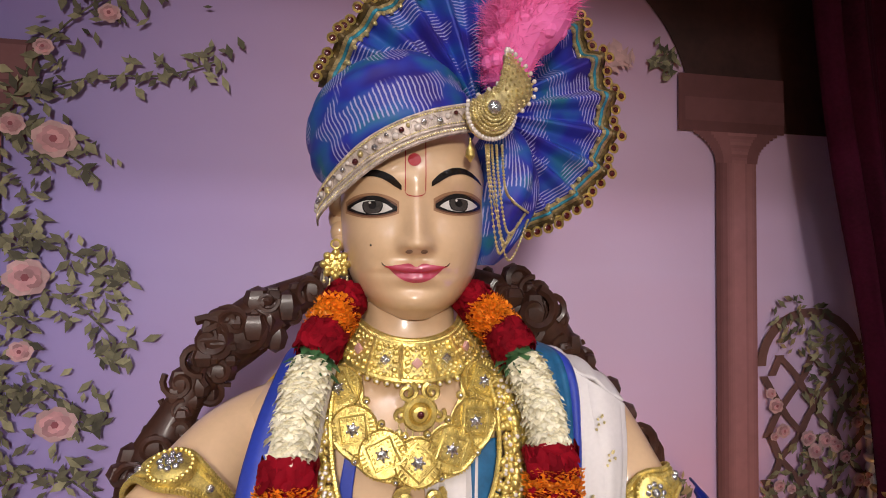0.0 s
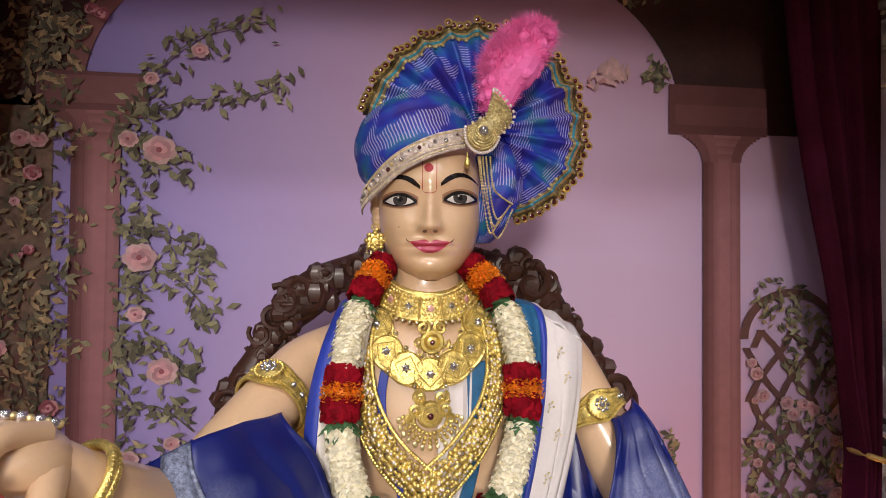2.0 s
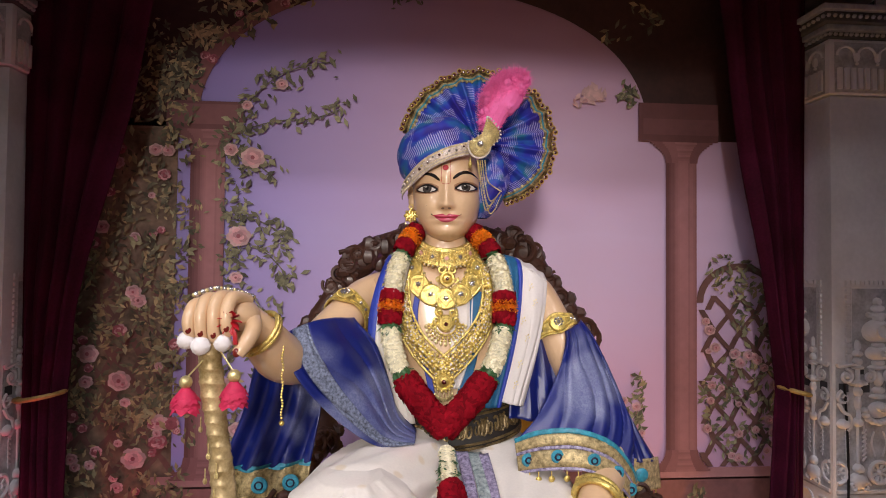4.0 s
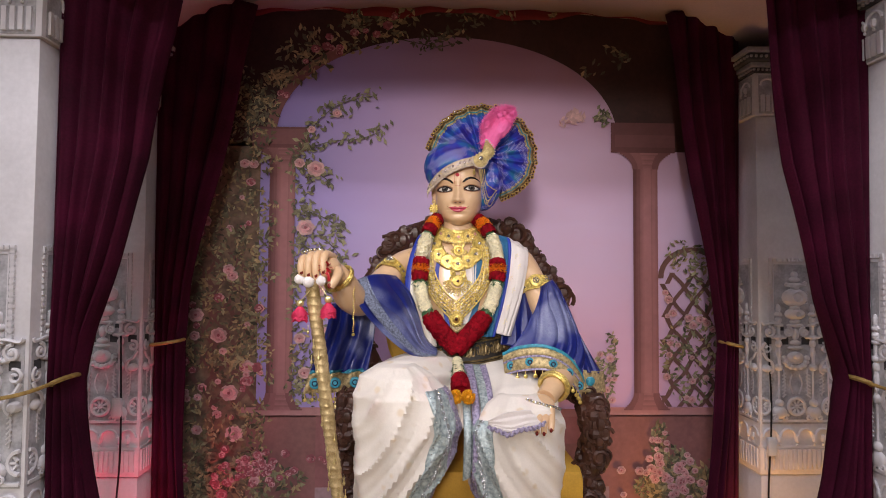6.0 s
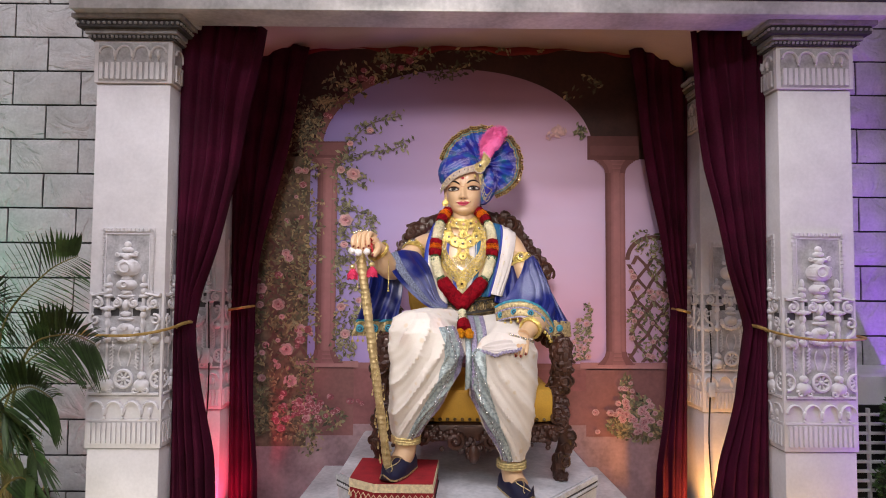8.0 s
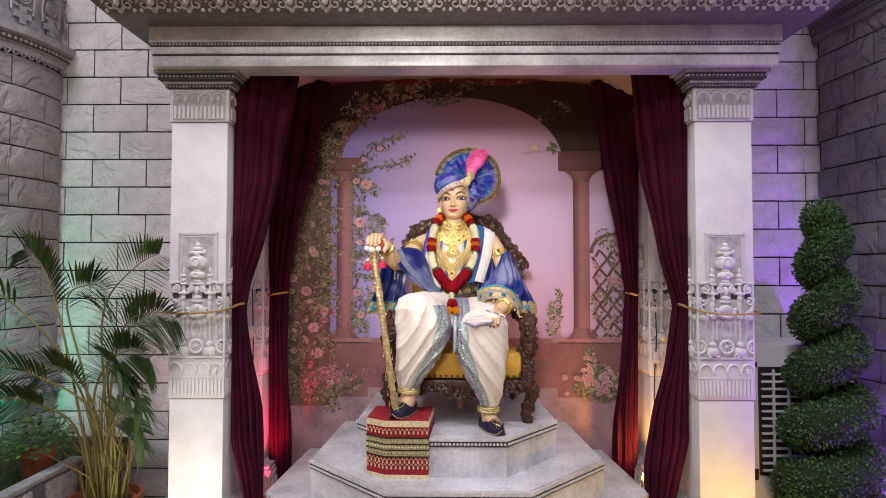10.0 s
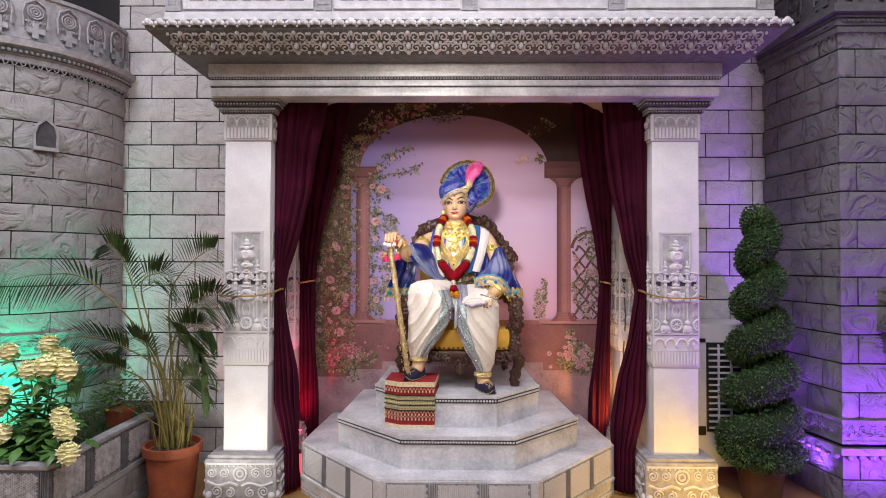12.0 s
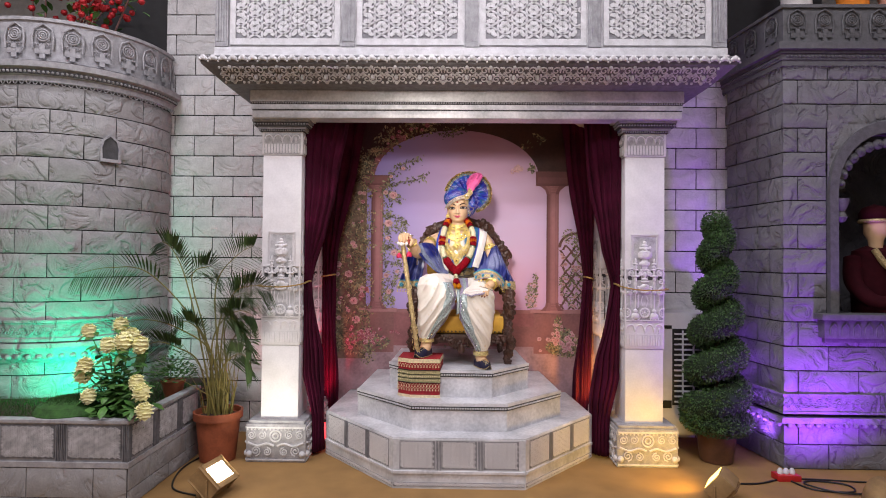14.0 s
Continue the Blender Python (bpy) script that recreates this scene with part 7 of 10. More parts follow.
loops = []
for j in range(49):
    z = 1.04 + 0.48 * j / 48
    cx, rx, cy, ry = TORSO(z)
    loops.append(oval((cx, cy, z), rx, ry, 44, 2.3))
rings(bm, loops)
# arms
ARM_L = smooth_path([(0.0, 0.565, 1.395), (-0.045, 0.54, 1.375), (-0.085, 0.47, 1.335), (-0.135, 0.385, 1.285), (-0.158, 0.325, 1.295), (-0.175, 0.265, 1.335), (-0.195, 0.245, 1.36)], 7)
ARM_R = smooth_path([(0.235, 0.57, 1.405), (0.282, 0.555, 1.385), (0.318, 0.52, 1.315), (0.365, 0.47, 1.21), (0.388, 0.43, 1.14), (0.355, 0.345, 1.11), (0.318, 0.275, 1.095), (0.29, 0.235, 1.075)], 7)
tube(bm, ARM_L, lambda s: lerp([(0, 0.034), (0.18, 0.037), (0.4, 0.037), (0.55, 0.036), (0.7, 0.037), (0.88, 0.028), (1, 0.025)], s), 22)
tube(bm, ARM_R, lambda s: lerp([(0, 0.036), (0.15, 0.041), (0.4, 0.039), (0.55, 0.036), (0.7, 0.036), (0.9, 0.025), (1, 0.022)], s), 22)


def blob(c, r, seg=18, mi=0, m=None):
    n = seg // 2
    lps = []
    for i in range(n + 1):
        t = math.pi * i / n
        lps.append([Vector((r[0] * max(1e-3, math.sin(t)) * math.cos(6.28318 * k / seg), r[1] * max(1e-3, math.sin(t)) * math.sin(6.28318 * k / seg), -r[2] * math.cos(t))) for k in range(seg)])
    M = Matrix.Translation(c) @ (m or Matrix.Identity(4))
    rings(bm, [[M @ p for p in lp] for lp in lps], True, True, mi)


# hand on the staff: back of the hand up, fingers folded forward over the knob
blob((-0.205, 0.236, 1.372), (0.037, 0.036, 0.024), 20, 0, pose(0, 0, 0, 0, 22, 0))
for k, (x, top, tip) in enumerate(((-0.246, 1.384, 1.350), (-0.231, 1.391, 1.346), (-0.215, 1.394, 1.344), (-0.199, 1.393, 1.352))):
    p = smooth_path([(x + 0.010, 0.238, top - 0.006), (x, 0.207, top), (x - 0.003, 0.190, top - 0.014), (x - 0.002, 0.186, tip + 0.006), (x, 0.192, tip - 0.004)], 6)
    tube(bm, p, lambda s: 0.0098 - 0.0025 * s, 12)
    blob((x - 0.001, 0.1805, tip + 0.004), (0.0042, 0.0022, 0.0058), 10, 7)
p = smooth_path([(-0.182, 0.235, 1.362), (-0.173, 0.208, 1.352), (-0.178, 0.19, 1.335), (-0.186, 0.184, 1.322)], 6)
tube(bm, p, lambda s: 0.0125 - 0.004 * s, 12)
blob((-0.186, 0.178, 1.325), (0.005, 0.0022, 0.006), 10, 7)
# hand resting on the knee
blob((0.275, 0.212, 1.063), (0.030, 0.032, 0.017), 20, 0, pose(0, 0, 0, 38, 0, -14))
for k, (x, x2, z2) in enumerate(((0.250, 0.240, 1.032), (0.263, 0.255, 1.022), (0.276, 0.270, 1.021), (0.289, 0.285, 1.028))):
    p = smooth_path([(x + 0.006, 0.20, 1.062), (x, 0.172, 1.050), (x2, 0.156, 1.036), (x2 - 0.002, 0.150, z2)], 6)
    tube(bm, p, lambda s: 0.0085 - 0.0022 * s, 12)
    blob((x2 - 0.003, 0.1445, z2 + 0.001), (0.0036, 0.002, 0.005), 10, 7)
p = smooth_path([(0.252, 0.225, 1.07), (0.236, 0.198, 1.058), (0.226, 0.178, 1.045)], 6)
tube(bm, p, lambda s: 0.010 - 0.003 * s, 12)
# ankles and feet
tube(bm, smooth_path([(-0.075, 0.235, 0.86), (-0.080, 0.235, 0.78), (-0.083, 0.225, 0.715), (-0.10, 0.19, 0.688)], 6), lambda s: 0.036 - 0.004 * s, 18)
tube(bm, smooth_path([(0.25, 0.25, 0.80), (0.252, 0.25, 0.70), (0.255, 0.24, 0.635), (0.27, 0.20, 0.615)], 6), lambda s: 0.036 - 0.004 * s, 18)
# hips and thighs under the cloth
tube(bm, [(0.06, 0.55, 1.06), (-0.03, 0.25, 1.09), (-0.07, 0.23, 0.85)], 0.05, 14)
tube(bm, [(0.2, 0.55, 1.04), (0.235, 0.27, 1.03), (0.25, 0.25, 0.8)], 0.05, 14)
statue = new("seated_statue", add_mesh("seated_statue", bm, [M_SKIN, M_EYEWHITE, M_IRIS, M_INK, M_LIP, M_BINDI, M_LID, M_NAIL, M_LIDSOFT]))
tagged(statue, "painted marble statue seated on the carved chair", "statue")

# ---- turban ----
turban = thing("turban", (0.1, 0.57, 1.6), "blue tie-dyed turban with a pleated fan and jewelled brooch", "turban")
TA, TB, TN = Vector((0.927, 0, 0.375)), Vector((0, 1, -0.16)), Vector((-0.375, 0.10, 0.927))
TCB = Vector((0.1035, 0.572, 1.630))


def wrap(u, v):
    a = 6.28318 * u
    s = lerp([(0, 0.90), (0.06, 0.99), (0.25, 1.055), (0.45, 1.04), (0.62, 0.95), (0.78, 0.76), (0.9, 0.5), (1, 0.02)], v)
    h = lerp([(0, -0.004), (0.06, -0.002), (0.25, 0.022), (0.45, 0.046), (0.62, 0.066), (0.78, 0.082), (0.9, 0.090), (1, 0.094)], v)
    fold = 0.0022 * math.sin(5 * (v * 6.0 + 0.9 * math.sin(a + 0.4))) * min(1, v * 8) * (1 - v)
    return TCB + TA * (0.0755 * s + fold) * math.cos(a) + TB * (0.086 * s + fold) * math.sin(a) + TN * h


bm = B()
uv_sheet(bm, wrap, 96, 44, 0, 3.0, 1.0)
part("wrap", bm, M_TURBAN, turban)
bm = B()


def knot(u, v):
    a, t = 6.28318 * u, v
    c = Vector((0.199, 0.562, 0)) + Vector((-0.020 * t * t + 0.002, 0.0, 1.668 - 0.135 * t))
    r = 0.040 * math.sin(math.pi * min(1, max(0.0, t * 0.93 + 0.035))) ** 0.55 + 0.001
    ridge = 1 + 0.06 * math.sin(7 * a + 9 * t)
    return c + Vector((r * ridge * math.cos(a) * 0.92, r * ridge * math.sin(a) * 1.25, 0))


uv_sheet(bm, knot, 48, 30, 0, 1.6, 1.2)
part("side_knot", bm, M_TURBAN, turban)
FC, FR = Vector((0.175, 0.552, 1.682)), 0.147
F0, F1 = radians(-64), radians(172)


def fan(u, v, r0=0.012, r1=FR, lift=0.0):
    a = F0 + (F1 - F0) * u
    r = r0 + (r1 - r0) * v
    rim = 1 + 0.03 * math.sin(2 * a + 0.6) - 0.16 * max(0.0, -a - 0.35)
    pl = math.sin(u * 15 * 6.28318) + 0.3 * math.sin(u * 15 * 12.566 + 0.8)
    amp = 0.0095 * (0.35 + 0.65 * (r / FR)) * min(1, r / 0.03)
    return FC + Vector((r * rim * math.cos(a), 0.024 * (r / FR) ** 1.5 + amp * pl - lift, r * rim * math.sin(a)))


bm = B()
uv_sheet(bm, fan, 276, 16, 0, 3.0, 0.9, True)
o = part("fan", bm, M_TURBAN, turban, "pleated blue fan")
thicken(o, 0.0015)
bm = B()
sheet(bm, lambda u, v: fan(u, v, FR * 0.905, FR * 0.985, 0.0016), 276, 3)
sheet(bm, lambda u, v: fan(u, v, FR * 0.985, FR * 1.035, 0.0016), 276, 2, 1)
sheet(bm, lambda u, v: fan(u, v, FR * 0.935, FR * 0.957, 0.0026), 276, 1, 2)
o = part("fan_border", bm, [M_GOLDTRIM, M_BELT, M_TURQ], turban, "gold and turquoise ribbon edge")
thicken(o, 0.0015)
for i in range(62):
    bm = B()
    p = fan((i + 0.5) / 62, 1.0, 0.012, FR * 1.055, 0.004)
    ball(bm, p, 0.0044, 8, 1, 0.7, 1)
    ring_y(bm, p.x, p.y - 0.002, p.z, 0.0046, 0.0013, 10, 4, 0)
    part("edge_stone", bm, [M_GOLD, M_RUBY], turban, "dark heart stone in gilt")
for i in range(0, 48):
    bm = B()
    p = fan((i + 0.5) / 48, 1.0, 0.012, FR * 0.90, 0.005)
    ball(bm, p, 0.0026, 6, 0)
    part("star_sequin", bm, M_PALEGOLD, turban, "gilt star sequin")
# brow band
BAND = smooth_path([(0.0270, 0.595, 1.582), (0.0265, 0.572, 1.586), (0.0315, 0.545, 1.593), (0.045, 0.514, 1.606), (0.066, 0.492, 1.624), (0.091, 0.4805, 1.638), (0.119, 0.478, 1.649), (0.150, 0.483, 1.657)], 10)
bm = B()


def band_at(u, v, off=0.0):
    k = u * (len(BAND) - 1)
    i = min(int(k), len(BAND) - 2)
    c = BAND[i].lerp(BAND[i + 1], k - i)
    d = (BAND[i + 1] - BAND[i]).normalized()
    n = Vector((c.x - 0.1, (c.y - 0.575) * 1.0, 0)).normalized()
    up = n.cross(d).normalized()
    if up.z < 0:
        up = -up
    return c + up * (v - 0.5) * 0.0245 + n * (0.002 + off)


sheet(bm, lambda u, v: band_at(u, v), 90, 6)
for v in (0.06, 0.94, 0.3):
    tube(bm, [band_at(i / 120, v, 0.0006) for i in range(121)], 0.0011, 5)
tube(bm, [band_at(i / 160, 0.62 + 0.2 * math.sin(i * 0.52), 0.0008) for i in range(161)], 0.0009, 5)
for i in range(80):
    tube(bm, [band_at((i + 0.2) / 80, 0.10, 0.0006), band_at((i + 0.5) / 80, 0.25, 0.0012), band_at((i + 0.8) / 80, 0.10, 0.0006)], 0.0007, 4)
M_LACE = material("cream_bead_lace", (0.70, 0.55, 0.47), 0.40, 0.15, 0.30, 160, 900, 0.6, 0.0012, tint=(0.86, 0.74, 0.66))
band = part("brow_band", bm, M_LACE, turban, "cream beaded lace band")
for i in range(34):
    bm = B()
    ball(bm, band_at((i + 0.5) / 34, 0.64 + 0.10 * math.sin(i * 2.1), 0.0014), (0.0026, 0.0019, 0.0030)[i % 3], 8, 0)
    part("band_stone", bm, (M_PEARL, M_GEM, M_PEARL, M_RUBY, M_PALEGOLD, M_PEARL, M_GEM)[i % 7], band)
bm = B()
for i in range(110):
    for v, r in ((0.17, 0.0010), (0.88, 0.0010), (0.40, 0.0008)):
        ball(bm, band_at((i + 0.5) / 110, v, 0.0010), r, 5)
part("bead_edging", bm, M_PALEGOLD, band, "tiny gilt bead edging")
# paisley brooch
bm = B()
BRC = Vector((0.163, 0.473, 1.663))
BT = Matrix.Translation(BRC) @ pose(0, 0, 0, -4, 14, 4)


def paisley(t):
    """Outline of the brooch, t from 0 to 1."""
    a = 6.28318 * t
    x, z = 0.0205 * math.sin(a), -0.0245 * math.cos(a)
    if z > 0:
        k = z / 0.0245
        z = z * 2.2
        x = x * (1 - 0.30 * k) + 0.0185 * math.sin(math.pi * 0.95 * k ** 1.15)
    return x + 0.001, z - 0.002


loops = []
for s, y in ((1.0, 0.004), (1.0, -0.001), (0.85, -0.005), (0.5, -0.0075), (0.06, -0.008)):
    loops.append([BT @ Vector((paisley(k / 48)[0] * s, y, paisley(k / 48)[1] * s + 0.004 * (1 - s))) for k in range(48)])
rings(bm, loops)
for ring_s, n, r in ((0.90, 56, 0.0013), (0.79, 50, 0.0015), (0.67, 44, 0.0013), (0.56, 36, 0.0015), (0.45, 30, 0.0012), (0.34, 20, 0.0015)):
    for k in range(n):
        x, z = paisley(k / n)
        ball(bm, BT @ Vector((x * ring_s, -0.0085, z * ring_s + 0.004 * (1 - ring_s))), r, 6)
brooch = part("brooch", bm, M_PALEGOLD, turban, "gilt paisley brooch set with stones")
bm = B()
for k in range(44):
    x, z = paisley(k / 44)
    ball(bm, BT @ Vector((x * 1.03, -0.004, z * 1.03)), 0.0021, 8)
part("pearl_edge", bm, M_PEARL, brooch, "row of tiny pearls")
bm = B()
ball(bm, BT @ Vector((0.001, -0.010, -0.002)), 0.0062, 10, 0, 0.6, 1)
part("centre_stone", bm, M_GEM, brooch)
bm = B()
lathe(bm, [(0.0004, 0), (0.0042, 0.005), (0.0036, 0.010), (0.0012, 0.015), (0.001, 0.02)], (0.1475, 0.476, 1.618), 12)
part("drop", bm, M_GOLD, brooch, "gilt drop")
for x0, x1, z1, x2, z2 in ((0.161, 0.181, 1.545, 0.196, 1.560), (0.166, 0.186, 1.553, 0.205, 1.572), (0.170, 0.190, 1.562, 0.211, 1.580), (0.175, 0.195, 1.590, 0.214, 1.582), (0.163, 0.190, 1.538, 0.214, 1.575)):
    bm = B()
    path = smooth_path([(x0, 0.476, 1.633), (x0 + 0.006, 0.486, 1.60), (x1, 0.505, z1), (x2, 0.52, z2)], 13)
    for p in path:
        ball(bm, p, 0.0014, 6)
    tube(bm, path, 0.0005, 4)
    part("bead_chain", bm, M_PALEGOLD, turban, "fine gilt bead chain")
# plume
bm = B()
rf = random.Random(5)
spine = smooth_path([(0.188, 0.515, 1.695), (0.200, 0.512, 1.735), (0.211, 0.510, 1.753), (0.224, 0.510, 1.774), (0.239, 0.512, 1.794)], 14)
tube(bm, spine, lambda s: (0.006 + 0.026 * math.sin(math.pi * min(1, 0.06 + s * 0.80)) ** 0.8), 16)
for _ in range(90):
    t = rf.uniform(0.12, 1.0)
    p = spine[int(t * (len(spine) - 1))]
    R = 0.010 + 0.027 * math.sin(math.pi * min(1, 0.06 + t * 0.78)) ** 0.8
    a = rf.uniform(0, 6.28)
    ball(bm, p + Vector((math.cos(a), 0.8 * math.sin(a), rf.uniform(-0.2, 0.6))) * R * rf.uniform(0.65, 0.95), rf.uniform(0.005, 0.010), 8)
for i, p in enumerate(spine):
    s = i / (len(spine) - 1)
    R = 0.012 + 0.029 * math.sin(math.pi * min(1, 0.06 + s * 0.78)) ** 0.8
    for _ in range(620):
        a = rf.uniform(0, 6.28)
        d = Vector((math.cos(a), 0.8 * math.sin(a), rf.uniform(0.1, 1.1))).normalized()
        q = p + d * R * rf.uniform(0.6, 1.0)
        e = (d + Vector((rf.gauss(0, .7), rf.gauss(0, .7), rf.gauss(0, .7)))) * R * rf.uniform(0.05, 0.22)
        w = d.cross(Vector((rf.gauss(0, 1), rf.gauss(0, 1), rf.gauss(0, 1)))).normalized() * 0.00035
        bm.faces.new((bm.verts.new(q - w), bm.verts.new(q + w), bm.verts.new(q + e + Vector((rf.gauss(0, .002), rf.gauss(0, .002), rf.gauss(0, .002))))))
part("plume", bm, M_PINK, turban, "fluffy bright pink feather plume", smooth=False)

# earring
er = thing("earring", (0.040, 0.54, 1.56), "gilt flower earring with hanging beads", "earring")
bm = B()
ex, ey = 0.0405, 0.537
ring_y(bm, ex, ey, 1.551, 0.004, 0.0012, 10, 5)
lathe(bm, [(0.0005, -0.004), (0.010, -0.003), (0.0115, 0), (0.010, 0.002)], seg=14, m=Matrix.Translation((ex, ey, 1.533)) @ pose(0, 0, 0, -90))
for k in range(8):
    a = 6.283 * k / 8
    ball(bm, (ex + 0.0105 * math.cos(a), ey - 0.002, 1.533 + 0.0105 * math.sin(a)), 0.0036, 8)
    ball(bm, (ex + 0.0055 * math.cos(a), ey - 0.004, 1.533 + 0.0055 * math.sin(a)), 0.0022, 6)
part("flower", bm, M_GOLD, er)
for k in range(5):
    bm = B()
    x = ex - 0.010 + 0.005 * k
    z = 1.520 - 0.004 * (2 - abs(k - 2))
    tube(bm, [(x, ey, z + 0.005), (x, ey, z)], 0.0006, 4)
    ball(bm, (x, ey, z - 0.002), 0.0020, 6)
    part("bead", bm, M_PALEGOLD, er)

# ---- clothes ----
def cloth(bm, pa, pb, nu=30, nv=14, puff=0.0, ripple=0.0, freq=4.0, mi=0, ph=0.0, axis=Vector((0, -1, 0)), v0=0.0, v1=1.0, fold=0.0, curl=0.0, bow=0.0):
    """Cloth between the edges pa (v = 0) and pb (v = 1), swelling along axis, with ripples that run along the edges."""
    A, C = smooth_path(pa, 12), smooth_path(pb, 12)

    def at(path, u):
        k = u * (len(path) - 1)
        i = min(int(k), len(path) - 2)
        return path[i].lerp(path[i + 1], k - i)

    def f(u, v):
        v = v0 + (v1 - v0) * v
        p = at(A, u).lerp(at(C, u), v)
        w = freq * 3.1416 * (v + 0.10 * math.sin(3.0 * u + 5.0 * v) + 0.03 * math.sin(9.0 * u)) + ph
        deep = fold * (0.45 + 0.55 * u) * (1.0 - 1.6 * abs(math.sin(w)) ** 0.6 + 0.35 * math.sin(2.7 * w + 4 * u))
        tuck = curl * max(0.0, 1 - u / 0.16) ** 2
        p = p + Vector((0, 0, bow * math.sin(math.pi * v) * max(0.0, 1 - u / 0.35) ** 2))
        return p + axis * (puff * math.sin(math.pi * v) + ripple * math.sin(freq * 6.283 * v + ph + 1.6 * u) - deep - tuck)
    return sheet(bm, f, nu, nv, mi)


dhoti = thing("draped_dhoti", (0.1, 0.3, 0.7), "cream silk dhoti with silver-teal and purple mirror borders", "garment")

LEG_L = [(1.150, -0.045, 0.045, 0.235, 0.050), (1.130, -0.042, 0.080, 0.23, 0.080), (1.09, -0.034, 0.106, 0.225, 0.098), (1.02, -0.020, 0.120, 0.225, 0.100), (0.95, -0.028, 0.109, 0.225, 0.094), (0.88, -0.046, 0.091, 0.228, 0.084), (0.82, -0.068, 0.067, 0.232, 0.070), (0.775, -0.080, 0.050, 0.235, 0.055), (0.762, -0.081, 0.043, 0.235, 0.046)]
LEG_R = [(1.085, 0.235, 0.045, 0.25, 0.05), (1.065, 0.235, 0.080, 0.245, 0.085), (1.02, 0.222, 0.110, 0.24, 0.098), (0.95, 0.222, 0.113, 0.24, 0.096), (0.88, 0.227, 0.105, 0.242, 0.088), (0.80, 0.241, 0.083, 0.245, 0.075), (0.74, 0.252, 0.060, 0.25, 0.06), (0.700, 0.256, 0.042, 0.25, 0.048), (0.688, 0.256, 0.040, 0.25, 0.044)]


def leg_point(tab, t, a, side, off=0.0):
    """t from 0 (knee) to 1 (ankle), a the angle round the leg: 0 towards +x, -90 to the front."""
    k = t * (len(tab) - 1)
    i = min(int(k), len(tab) - 2)
    q = k - i
    z, cx, rx, cy, ry = [tab[i][j] + (tab[i + 1][j] - tab[i][j]) * q for j in range(5)]
    # sagging folds, high outside the knee and low at the inner border
    inner = math.cos(a) * side
    front = max(0.0, -math.sin(a))
    ph = 30.0 * z - 5.5 * inner - 2.0 * inner * inner
    fold = abs(math.sin(ph + 0.4 * math.sin(3 * a + 9 * z)))
    fine = abs(math.sin(2.6 * ph + 1.1 * math.sin(2 * a - 6 * z)))
    w = math.sin(math.pi * min(1, max(0, 0.04 + 0.93 * t))) ** 0.5
    d = (0.016 * (0.55 - fold ** 0.5) + 0.006 * (0.5 - fine ** 0.6)) * w * (0.35 + 0.65 * front) + 0.003 * math.sin(7 * a + 14 * z) * w + off
    return Vector((cx + (rx + d) * math.cos(a), cy + (ry + d) * math.sin(a), z))


